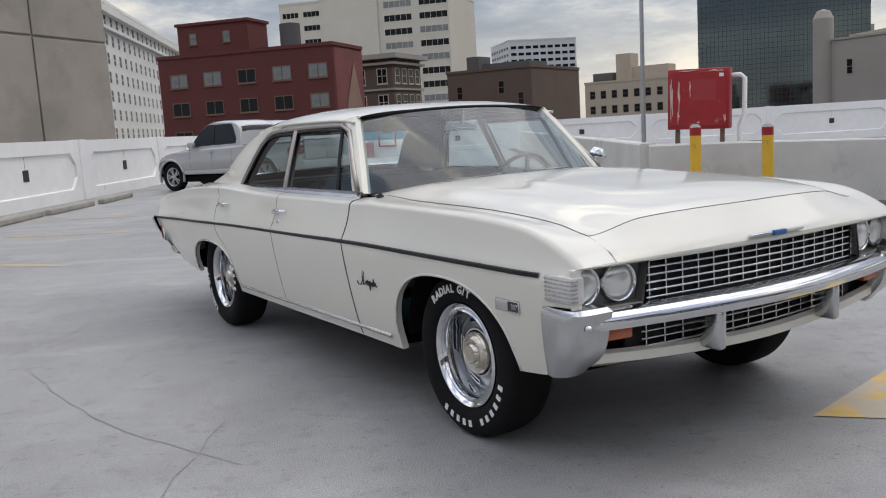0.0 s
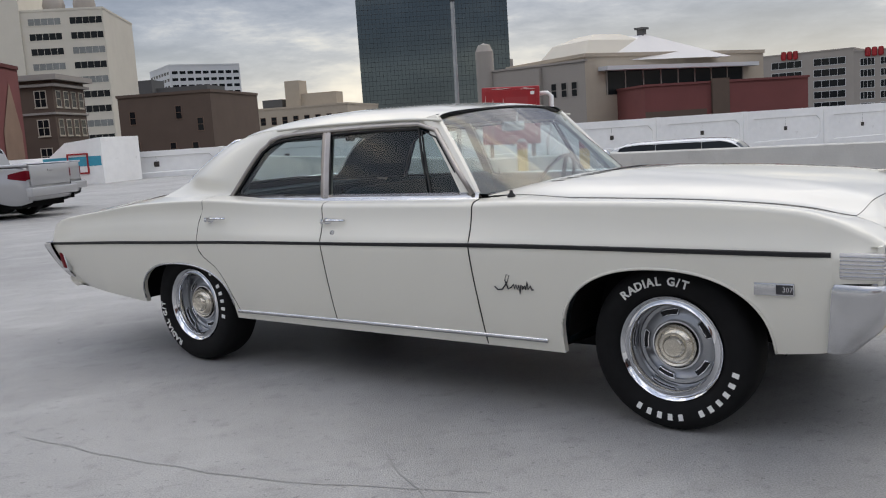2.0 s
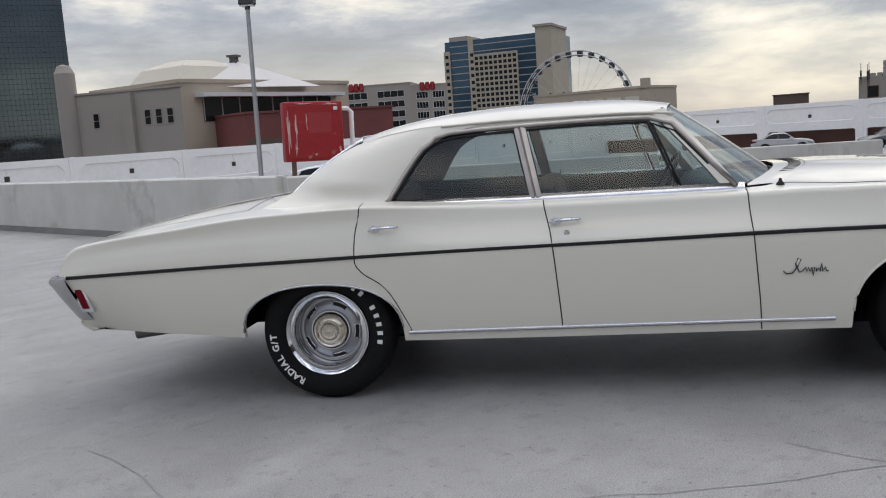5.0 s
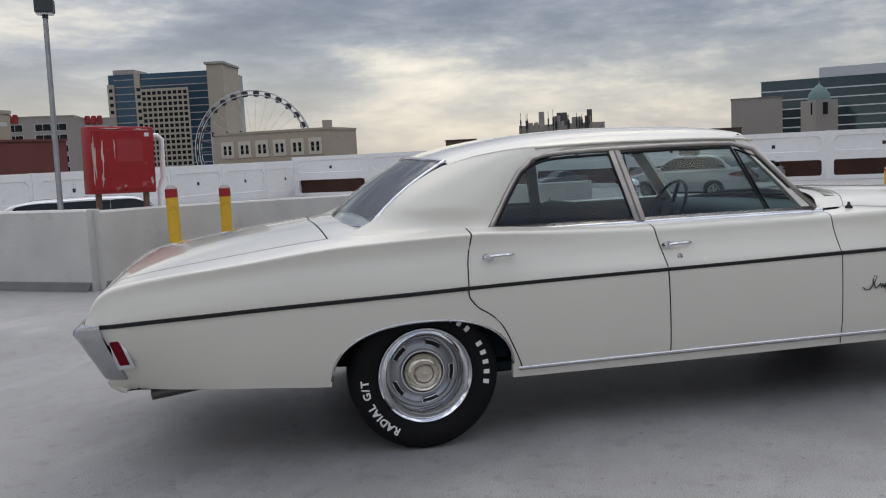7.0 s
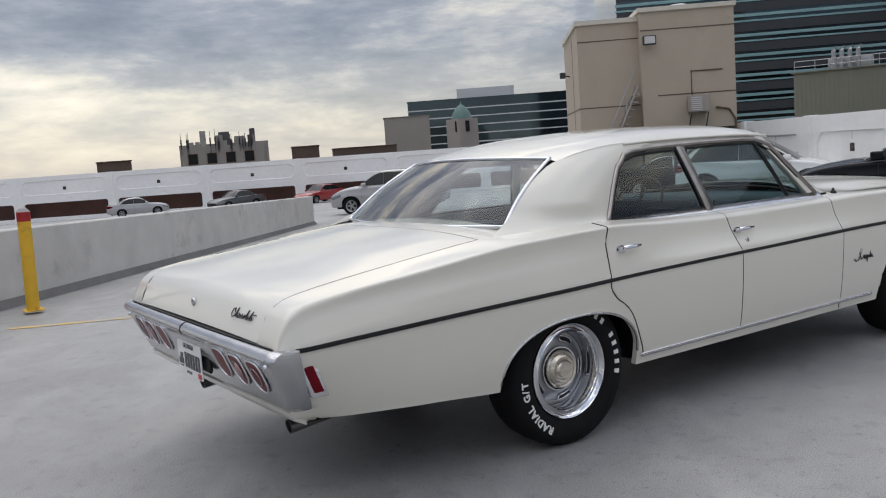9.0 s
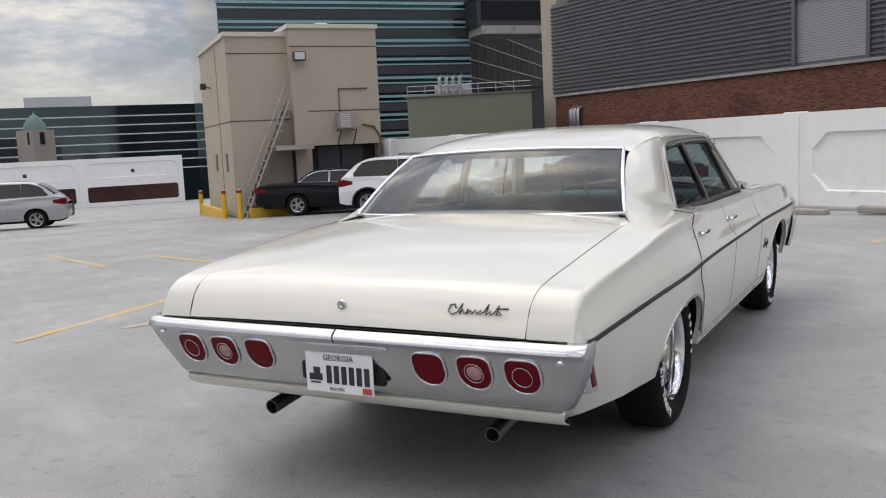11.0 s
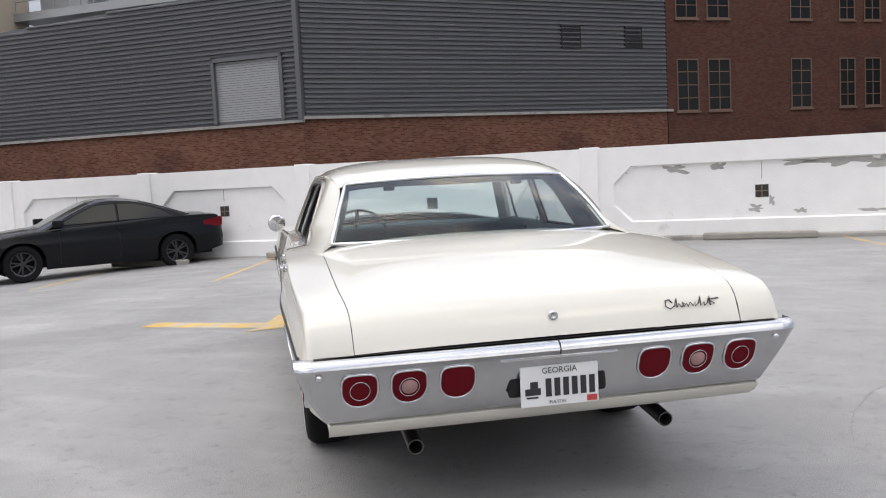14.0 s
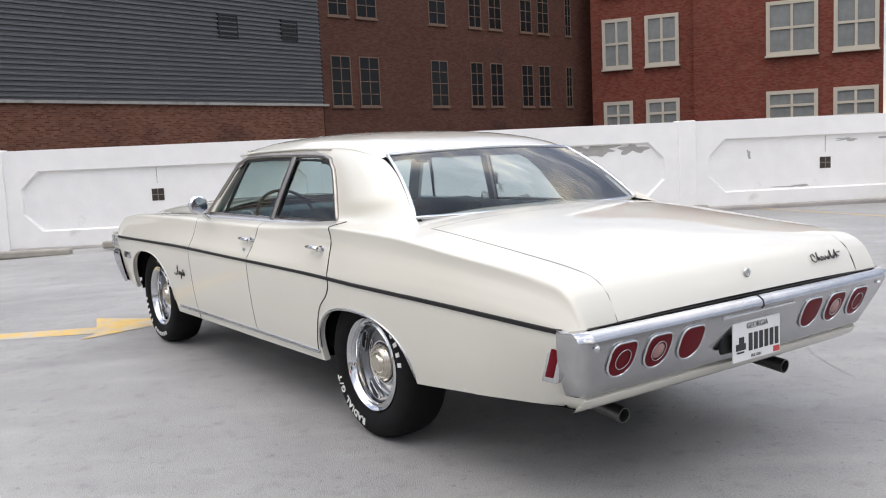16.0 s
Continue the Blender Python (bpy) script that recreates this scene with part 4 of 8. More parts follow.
for i in range(25):
    f = i / 24
    z1 = lerp(0.965, 1.362, f)
    p1 = Vector((ip(z1, PIL), side_y(z1) + 0.006, z1))
    b = Vector(back_edge(f))
    low = max(0.0, 1 - f / 0.22) ** 2
    b.x -= 0.13 * low
    b.y += 0.05 * low
    p1.y += 0.03 * low
    r = []
    for j in range(13):
        k = j / 12
        p = p1.lerp(b, k)
        up = min(1.0, f / 0.3)
        bulge = (0.05 * math.sin(math.pi * k) * (1 - f**3) + 0.012 * math.sin(math.pi * k)) * up * up * (3 - 2 * up) + 0.02 * math.sin(math.pi * k) * low
        q = Vector((p.x - bulge * 0.35, p.y + bulge * (1 - 0.45 * f), p.z + bulge * 0.55 * f))
        q.z = lerp(q.z, SK.top(q.x, q.y) - 0.003 + 0.02 * min(1, f / 0.1), low)
        hi = min(1.0, max(0.0, (f - 0.6) / 0.4)) ** 2
        xe = lerp(-0.60, -1.292, k)
        q = q.lerp(Vector((xe, roof_half(xe) + 0.003, ip(xe, roof_edge) + 0.003)), hi)
        r.append(tuple(q))
    cp.append(r)
for s in (1, -1):
    f_ = (lambda vf: vf) if s > 0 else mirror
    put("rear_pillar", mesh_from("rear_pillar", *f_(grid_patch([r[::-1] for r in cp])), M_PAINT, True, 60), IMP)
    put("pillar_lining", mesh_from("pillar_lining", *f_(grid_patch([[(x + 0.03, y - 0.05, z - 0.012) for x, y, z in r] for r in cp])), M_SEAT, True), IMP)
    foot = [[cp[i][-1], tuple(Vector(cp[i][-1]).lerp(Vector(back_edge(i / 24)) + Vector((0.02, -0.02, 0.004)), 0.5)), tuple(Vector(back_edge(i / 24)) + Vector((0.03, -0.03, 0.002)))] for i in range(10)]
    put("pillar_foot", mesh_from("pillar_foot", *f_(grid_patch([r[::-1] for r in foot])), M_PAINT, True, 60), IMP)
# rear glass
rg = []
for i in range(15):
    f = i / 14
    x, y, z = back_edge(f)
    rg.append([(x - 0.11 * (1 - k * k) * (1 - 0.25 * f), k * (y - 0.012), z + 0.018 * (1 - k * k) * f) for k in [lerp(1, -1, j / 20) for j in range(21)]])
g_ = put("rear_window", mesh_from("rear_window", *grid_patch(rg), M_BGLASS, True), IMP, None, "curved rear window glass")
rim = [rg[0][j] for j in range(21)] + [rg[i][20] for i in range(1, 15)] + [rg[14][j] for j in range(19, -1, -1)] + [rg[i][0] for i in range(13, 0, -1)]
put("window_trim", mesh_from("window_trim", *tube(rim, 0.011, 6, True), M_CHROME, True), IMP, None, "bright rear window moulding")
# windshield and A pillars
ws_edge = lambda f: (lerp(0.575, 0.245, f) + 0.010 * math.sin(math.pi * f), lerp(0.775, 0.625, f), lerp(0.972, 1.372, f))
wg = []
for i in range(15):
    f = i / 14
    x, y, z = ws_edge(f)
    wg.append([(x + lerp(0.29, 0.085, f) * (1 - abs(k) ** 2.2), k * y, z + lerp(0.045, 0.03, f) * (1 - k * k)) for k in [lerp(-1, 1, j / 20) for j in range(21)]])
g_ = put("windshield", mesh_from("windshield", *grid_patch(wg), M_GLASS, True), IMP, None, "clear curved windshield")
rim = [wg[0][j] for j in range(21)] + [wg[i][20] for i in range(1, 15)] + [wg[14][j] for j in range(19, -1, -1)] + [wg[i][0] for i in range(13, 0, -1)]
put("window_trim", mesh_from("window_trim", *tube(rim, 0.009, 6, True), M_BLACK, True), IMP)
for s in (1, -1):
    f_ = (lambda vf: vf) if s > 0 else mirror
    rows = []
    for i in range(13):
        f = i / 12
        x, y, z = ws_edge(f)
        yo = side_y(z) + 0.012
        rows.append([(x + 0.012, y - 0.004, z), (x + 0.008, y + 0.025, z + 0.006), (x - 0.02, yo, z), (x - 0.06, yo + 0.001, z - 0.01), (x - 0.065, yo - 0.03, z - 0.012), (x - 0.01, y - 0.03, z - 0.01), (x + 0.012, y - 0.004, z)])
    put("front_pillar", mesh_from("front_pillar", *f_(grid_patch([r[::-1] for r in rows])), M_PAINT, True, 35), IMP)
    # side glass: rear door, front door, quarter light
    P = lambda x, z, o=0.0: (x, side_y(z) + o, z)
    bx = lambda z: lerp(-0.405, -0.475, (z - 1.0) / 0.34)
    fx = lambda z: lerp(0.545, 0.225, (z - 0.985) / 0.37)
    vx = lambda z: lerp(0.305, 0.165, (z - 0.985) / 0.355)
    toprear = [(-0.80, 1.300), (-0.70, 1.306), (-0.5, 1.310)]
    rear_loop = [P(ip(z, side_edge_x), z) for z in (0.998, 1.04, 1.08, 1.13, 1.18, 1.24, 1.275, 1.29)] + [P(x, z) for x, z in toprear] + [P(bx(1.30) - 0.02, 1.30), P(bx(1.15) - 0.02, 1.15), P(bx(0.998) - 0.02, 0.998)]
    front_loop = [P(bx(0.99) + 0.04, 0.99), P(bx(1.15) + 0.04, 1.15), P(bx(1.312) + 0.04, 1.312), P(-0.15, 1.317), P(vx(1.312) - 0.008, 1.312), P(vx(1.15) - 0.008, 1.15), P(vx(0.985) - 0.008, 0.985)]
    vent_loop = [P(vx(0.985) + 0.008, 0.985), P(vx(1.15) + 0.008, 1.15), P(vx(1.305) + 0.010, 1.305), P(fx(1.262) - 0.012, 1.262), P(fx(1.1) - 0.012, 1.1), P(fx(0.985) - 0.02, 0.985)]
    for lp, nm, lab in ((rear_loop, "side_window", ""), (front_loop, "side_window", ""), (vent_loop, "quarter_light", "")):
        ob = put(nm, mesh_from(nm, *f_((lp, [tuple(range(len(lp)))[::-1]])), M_SGLASS), IMP)
        put("window_frame", mesh_from("window_frame", *f_(tube([(x, y + 0.005, z) for x, y, z in lp], 0.0075, 6, True)), M_BLACK, True), ob, None, "black rubber window frame")
    # upper chrome band and B pillar
    band = [P(ip(z, side_edge_x) - 0.02, z, 0.010) for z in (0.985, 1.02, 1.08, 1.14, 1.20, 1.25, 1.275)] + [P(x, z, 0.010) for x, z in ((-0.89, 1.305), (-0.82, 1.321), (-0.7, 1.329), (-0.5, 1.334), (-0.2, 1.338), (0.0, 1.337), (0.17, 1.333))] + [P(fx(1.30) + 0.012, 1.30, 0.012), P(fx(1.1) + 0.012, 1.1, 0.012), P(fx(0.99) + 0.02, 0.99, 0.012)]
    put("window_surround", mesh_from("window_surround", *f_(tube(band, 0.0135, 6)), M_CHROMED, True), IMP, None, "weathered bright window surround")
    pil = []
    for i in range(9):
        z = lerp(0.985, 1.345, i / 8)
        pil.append([(bx(z) - 0.018, side_y(z) - 0.02, z), (bx(z) - 0.018, side_y(z) + 0.014, z), (bx(z) + 0.004, side_y(z) + 0.018, z), (bx(z) + 0.010, side_y(z) + 0.012, z), (bx(z) + 0.016, side_y(z) + 0.018, z), (bx(z) + 0.040, side_y(z) + 0.014, z), (bx(z) + 0.040, side_y(z) - 0.02, z), (bx(z) - 0.018, side_y(z) - 0.02, z)])
    put("centre_pillar", mesh_from("centre_pillar", *f_(grid_patch(pil)), M_CHROMED, True, 30), IMP, None, "bright centre pillar with dark reveal")
    # inner door trim below the glass and lock knobs
    trim = grid_patch([[(x, 0.80, 0.99), (x, 0.775, 0.985), (x, 0.74, 0.95), (x, 0.72, 0.70), (x, 0.72, 0.36)] for x in [lerp(-1.28, 0.62, i / 12) for i in range(13)]])
    put("door_trim", mesh_from("door_trim", *f_(trim), M_SEAT, True), IMP, None, "dark blue vinyl inner door trim")
    sill = grid_patch([[(x, 0.828, SK.top(x, 0.828)), (x, 0.812, 1.0), (x, 0.795, 0.985)] for x in [lerp(-1.15, 0.60, i / 12) for i in range(13)]])
    put("belt_moulding", mesh_from("belt_moulding", *f_(sill), M_CHROMEW, True), IMP)
    for x in (-0.30, -1.1):
        put("lock_knob", mesh_from("lock_knob", *f_(tube([(x, 0.772, 0.985), (x, 0.772, 1.02), (x, 0.772, 1.03)], [0.004, 0.004, 0.006], 8)), M_BLACK, True), IMP)

# ---------- sedan interior ----------


def bench(x, z_seat, z_top, depth, tilt, width=1.36):
    cushion = bbox(x - depth / 2, x + depth / 2, -width / 2, width / 2, z_seat - 0.16, z_seat, 0.05)
    back = moved(bbox(-0.08, 0.08, -width / 2, width / 2, 0, z_top - z_seat + 0.04, 0.055), Matrix.Translation((x - depth / 2 + 0.02, 0, z_seat - 0.04)) @ pose(0, 0, 0, 0, -tilt, 0))
    return cushion, back


for x, zt in ((-0.02, 1.03), (-0.98, 1.01)):
    c_, b_ = bench(x, 0.62, zt, 0.52, 14)
    seat = put("bench_seat", mesh_from("bench_seat", *c_, M_SEAT, True, 40), IMP, None, "dark blue vinyl bench seat")
    put("backrest", mesh_from("backrest", *b_, M_SEAT, True, 40), seat)
put("parcel_shelf", mesh_from("parcel_shelf", *bbox(-1.86, -1.22, -0.70, 0.70, 0.93, 0.985, 0.02), M_SEAT, True, 40), IMP)
dash_rows = [[(0.80, y, 0.60), (0.56, y, 0.66), (0.48, y, 0.78), (0.46, y, 0.92), (0.50, y, 0.97), (0.60, y, 0.985), (0.92 - 0.35 * (y / 0.76) ** 2, y, 0.985)] for y in [lerp(-0.76, 0.76, i / 14) for i in range(15)]]
put("dashboard", mesh_from("dashboard", *grid_patch(dash_rows), M_DASH, True, 60), IMP, None, "teal padded dashboard")
put("chassis", mesh_from("chassis", *join(*[bbox(-1.8, 1.75, y - 0.06, y + 0.06, 0.225, 0.31, 0.02) for y in (-0.44, 0.44)], bbox(0.95, 1.65, -0.24, 0.24, 0.20, 0.31, 0.03), bbox(1.35, 1.65, -0.62, 0.62, 0.24, 0.31, 0.03), bbox(-1.60, -1.40, -0.62, 0.62, 0.24, 0.38, 0.03), bbox(-2.35, -1.85, -0.36, 0.36, 0.30, 0.38, 0.04)), M_UNDER, True, 40), IMP)
put("floor_pan", mesh_from("floor_pan", *box(-1.5, 1.0, -0.74, 0.74, 0.30, 0.34), M_SEAT), IMP)
SW = Matrix.Translation((0.33, 0.37, 0.93)) @ pose(0, 0, 0, 0, -62, 0)
ring_ = [(0.205 * math.cos(2 * math.pi * i / 40), 0.205 * math.sin(2 * math.pi * i / 40), 0) for i in range(40)]
wheel_parts = join(tube(ring_, 0.011, 8, True), tube([(-0.2, 0, 0), (-0.06, 0.02, -0.03), (0.06, 0.02, -0.03), (0.2, 0, 0)], 0.013, 8), lathe([(0.0, 0.0), (0.05, 0.0), (0.06, -0.03), (0.03, -0.05), (0.025, -0.25)], 16, "z"))
put("steering_wheel", mesh_from("steering_wheel", *wheel_parts, M_BLACK, True, 50), IMP, SW, "thin dark steering wheel")
put("rear_view_mirror", mesh_from("rear_view_mirror", *join(bbox(0.29, 0.315, -0.11, 0.11, 1.27, 1.325, 0.01), tube([(0.32, 0, 1.30), (0.34, 0, 1.385)], 0.007, 6)), M_CHROMEW, True, 40), IMP)
for s in (1, -1):
    put("sun_visor", mesh_from("sun_visor", *bbox(0.10, 0.24, s * 0.34 - 0.22, s * 0.34 + 0.22, 1.345, 1.36, 0.006), M_HEAD), IMP)
    put("belt_buckle", mesh_from("belt_buckle", *join(bbox(-1.26, -1.22, s * 0.36 - 0.03, s * 0.36 + 0.03, 1.27, 1.31, 0.008)), M_BLACK), IMP)

# ---------- sedan wheels ----------
TR, RW = 0.350, 0.215
tyre_prof = [(RW + 0.002, 0.075), (RW + 0.012, 0.092), (0.250, 0.108), (0.285, 0.113), (0.318, 0.108), (0.337, 0.092), (0.347, 0.068), (TR, 0.030), (TR, -0.030), (0.347, -0.068), (0.337, -0.10), (0.285, -0.13), (0.235, -0.12), (RW, -0.10)]
TYRE = mesh_from("tyre", *lathe(tyre_prof, 64), M_RUBBER, True, 40)
trim_prof = [(0.172, -0.005), (0.174, 0.045), (0.178, 0.078), (0.184, 0.086), (0.192, 0.080), (0.203, 0.078), (0.212, 0.090), (0.219, 0.095), (0.222, 0.088), (0.219, 0.078)]
TRIM = mesh_from("trim_ring", *lathe(trim_prof, 64), M_CHROME, True, 40)
disc_prof = [(0.176, -0.03), (0.170, -0.003), (0.155, -0.005), (0.142, 0.005), (0.110, 0.013), (0.095, 0.005), (0.085, 0.007)]
DISC = mesh_from("rim", *join(lathe(disc_prof, 64), lathe([(0.178, 0.05), (0.176, -0.06), (0.0, -0.06)], 48)), mat("silver_wheel_paint", (0.33, 0.34, 0.355), 0.28, 0.9, 0.08, 20), True, 40)
cap_prof = [(0.092, 0.005), (0.090, 0.040), (0.084, 0.047), (0.076, 0.043), (0.070, 0.049), (0.060, 0.055), (0.050, 0.053), (0.046, 0.061), (0.038, 0.069), (0.030, 0.067), (0.0, 0.071)]
CAPM = mesh_from("centre_cap", *lathe(cap_prof, 40), M_CAP, True, 35)
CAPR = mesh_from("cap_ring", *lathe([(0.094, 0.015), (0.097, 0.027), (0.103, 0.027), (0.106, 0.011)], 48), M_CHROME, True, 40)


def slot_mesh():
    out = []
    for k in range(5):
        a = 2 * math.pi * k / 5 + 0.3
        pts = []
        n = 7
        for i in range(n):
            b = a + lerp(-0.27, 0.27, i / (n - 1))
            pts.append((0.150, b))
        for i in range(n):
            b = a + lerp(0.24, -0.24, i / (n - 1))
            pts.append((0.129, b))
        V = [(r * math.cos(b), 0.0055 if r > 0.14 else 0.0135, r * math.sin(b)) for r, b in pts]
        out.append((V, [tuple(range(len(V)))]))
    return out


SLOTS = [mesh_from("rim_slot", *s_, M_BLACK) for s_ in slot_mesh()]
LIPS = []
for k in range(5):
    a = 2 * math.pi * k / 5 + 0.3
    LIPS.append(tube([(0.151 * math.cos(a + t), 0.007, 0.151 * math.sin(a + t)) for t in [lerp(-0.28, 0.28, i / 8) for i in range(9)]] + [(0.128 * math.cos(a + t), 0.014, 0.128 * math.sin(a + t)) for t in [lerp(0.25, -0.25, i / 8) for i in range(9)]], 0.0035, 5, True))
SLOTLIPS = [mesh_from("slot_lip", *s_, M_CHROME, True) for s_ in LIPS]


def ring_text(word, mid, size, r=0.274):
    """Letters standing round the tyre wall, read from outside (local +y outward), middle at angle mid."""
    out = []
    widths = {"I": 0.45, "/": 0.6, "L": 0.85, " ": 0.6}
    ws = [widths.get(c, 1.0) * size * 0.88 for c in word]
    total = sum(ws)
    pos = -total / 2
    for c, w in zip(word, ws):
        mid_p = pos + w / 2
        pos += w
        if c == " ":
            continue
        a = mid + mid_p / r
        me = text_mesh(c, size * 1.15, depth=0.0012, bold=0.03)
        # local text x to the right, y up; seen from +y outside with z up the right hand is -x
        flip = Matrix(((-1, 0, 0, 0), (0, 0, 1, 0), (0, 1, 0, 0), (0, 0, 0, 1)))
        place = Matrix.Translation((-r * math.sin(a), 0.1140, r * math.cos(a)))
        rot = Matrix(((math.cos(a), 0, -math.sin(a), 0), (0, 1, 0, 0), (math.sin(a), 0, math.cos(a), 0), (0, 0, 0, 1)))
        m = place @ rot @ flip
        out.append(([tuple(m @ v.co) for v in me.vertices], [tuple(p.vertices) for p in me.polygons]))
        bpy.data.meshes.remove(me)
    return out


def ring_bars(mid, span, n, gaps, r0=0.264, r1=0.302):
    """A brand name drawn as plain raised blocks round the tyre wall."""
    out = []
    for i in range(n):
        if i in gaps:
            continue
        a0 = mid - span / 2 + span * (i + 0.30) / n
        a1 = mid - span / 2 + span * (i + 0.72) / n
        V = []
        for y in (0.112, 0.1150):
            for a, r in ((a0, r0), (a1, r0), (a1, r1), (a0, r1)):
                V.append((-r * math.sin(a), y, r * math.cos(a)))
        out.append((V, [(4, 5, 6, 7), (0, 1, 5, 4), (1, 2, 6, 5), (2, 3, 7, 6), (3, 0, 4, 7)]))
    return out


TEXT = [mesh_from("letter", *s_, M_LETTER) for s_ in ring_text("RADIAL G/T", 0.0, 0.042, 0.283)] + [mesh_from("letter_block", *s_, M_LETTER) for s_ in ring_bars(2.95, 1.95, 12, (6,), 0.270, 0.297)]


def wheel(x, y, turn, spin, outward):
    """outward: +1 for the left side, -1 for the right."""
    m = Matrix.Translation((x, y, TR - 0.002)) @ pose(0, 0, 0, 0, 0, turn + (0 if outward > 0 else 180)) @ pose(0, 0, 0, 0, spin, 0)
    w = put("wheel", DISC, IMP, m, "chrome slotted wheel with white-lettered tyre")
    ty = put("tyre", TYRE, w)
    put("trim_ring", TRIM, w)
    put("centre_cap", CAPM, w, None, "brass-tinted centre cap")
    put("cap_ring", CAPR, w)
    for a_, b_ in zip(SLOTS, SLOTLIPS):
        put("rim_slot", a_, w)
        put("slot_lip", b_, w)
    for a_ in TEXT:
        put(a_.name.split(".")[0], a_, w, None, "raised white tyre letter")
    return w


wheel(1.525, -0.768, 0, 12, -1)
wheel(-1.495, -0.785, 0, 120, -1)
wheel(1.525, 0.768, 0, -40, 1)
wheel(-1.495, 0.785, 0, 140, 1)

# ---------- sedan front ----------


fx_ = lambda y: 2.432 - 0.025 * (abs(y) / 0.9) ** 2
M_BEZEL = mat("dull_grey_bezel", (0.16, 0.155, 0.145), 0.5, 0.4, 0.2, 15)
for s in (1, -1):
    f_ = (lambda vf: vf) if s < 0 else mirror
    # bezel with two lamps
    outer = [(-0.918, 0.650), (-0.635, 0.648), (-0.605, 0.798), (-0.912, 0.800)]
    bezel_plate = ([(fx_(y) - 0.05, y, z) for y, z in [(-0.918, 0.650), (-0.635, 0.648), (-0.605, 0.798), (-0.912, 0.800)]], [(0, 1, 2, 3)])
    rim_ = tube([(fx_(y) - 0.010, y, z) for y, z in outer], 0.006, 6, True)
    shell = ([(fx_(y) - 0.01, y, z) for y, z in outer] + [(fx_(y) - 0.06, y * 0.99, lerp(z, 0.733, 0.1)) for y, z in outer], [(i, (i + 1) % 4, 4 + (i + 1) % 4, 4 + i) for i in range(4)])
    bz = put("lamp_bezel", mesh_from("lamp_bezel", *f_(join(bezel_plate, rim_, shell)), M_BEZEL, True, 35), IMP)
    for yc in (-0.853, -0.705):
        lens = lathe([(0.0, 0.022), (0.03, 0.020), (0.052, 0.013), (0.065, 0.002)], 28)
        ringl = lathe([(0.063, 0.0), (0.067, 0.010), (0.071, 0.008), (0.073, -0.004)], 28)
        T = Matrix.Translation((fx_(yc) - 0.040, yc, 0.728)) @ pose(0, 0, 0, 0, 0, -90)
        put("headlight", mesh_from("headlight", *f_(moved(lens, T)), M_LAMP, True), bz, None, "round sealed-beam headlight")
        put("headlight_ring", mesh_from("headlight_ring", *f_(moved(ringl, T)), M_CHROME, True), bz)
    # ribbed side marker at the fender tip
    mk = [bbox(2.292, 2.448, -0.9565, -0.90, 0.682, 0.778, 0.010)]
    ribs = [bbox(2.297, 2.451, -0.9595, -0.93, z, z + 0.006, 0.002) for z in (0.692, 0.706, 0.720, 0.734, 0.748, 0.762)]
    mo = put("side_marker", mesh_from("side_marker", *f_(join(*mk)), M_CLEARLENS, True, 40), IMP, None, "clear ribbed front marker lamp")
    for rb_ in ribs:
        put("rib", mesh_from("rib", *f_(rb_), M_CHROMEW, True, 40), mo)
    put("fender_end", mesh_from("fender_end", *f_(bbox(2.425, 2.441, -0.946, -0.908, 0.665, 0.802, 0.004)), M_PAINT), IMP)
    # bumper end cap
    cap = []
    for i in range(9):
        f = i / 8
        z = lerp(0.405, 0.648, f)
        wid = ip(f, [(0, 0.05), (0.35, 0.085), (1, 0.10)])
        xa = ip(f, [(0, 2.225), (0.5, 2.245), (1, 2.262)])
        xb = ip(f, [(0, 2.33), (0.4, 2.425), (1, 2.468)])
        d = 0.040 * (1 - f) ** 1.5
        cap.append([(xa, -0.955 + d, z), (lerp(xa, xb, 0.5), -0.968 + d, z), (xb - 0.035, -0.962 + d, z), (xb - 0.004, -0.935 + d, z), (xb, -0.90 + d, z), (xb - 0.004, -0.965 + d + wid * 1.6, z), (xb - 0.06, -0.965 + d + wid * 1.75, z)])
    cap.append([(lerp(x, 2.36, 0.12), lerp(y, -0.9, 0.12), 0.664) for x, y, z in cap[-1]])
    cap.append([(2.36, -0.9, 0.666)] * 7)
    be = put("bumper_end", mesh_from("bumper_end", *f_(grid_patch([r[::-1] for r in cap][::-1])), M_CHROMEW, True, 40), IMP, None, "dulled chrome bumper end")
    put("bolt", mesh_from("bolt", *f_(moved(lathe([(0.0, 0.012), (0.010, 0.009), (0.014, 0.0)], 14), Matrix.Translation((2.458, -0.90, 0.60)) @ pose(0, 0, 0, 0, 0, -90))), M_CHROME, True), be)
    # amber turn lamp in the lower opening
    put("turn_lamp", mesh_from("turn_lamp", *f_(bbox(2.36, 2.412, -0.87, -0.68, 0.530, 0.572, 0.008)), M_AMBER, True, 40), IMP, None, "amber turn signal lens")
    put("bumper_guard", mesh_from("bumper_guard", *f_(bbox(2.385, 2.485, -0.36, -0.315, 0.435, 0.63, 0.018)), M_CHROMEW, True, 40), IMP)
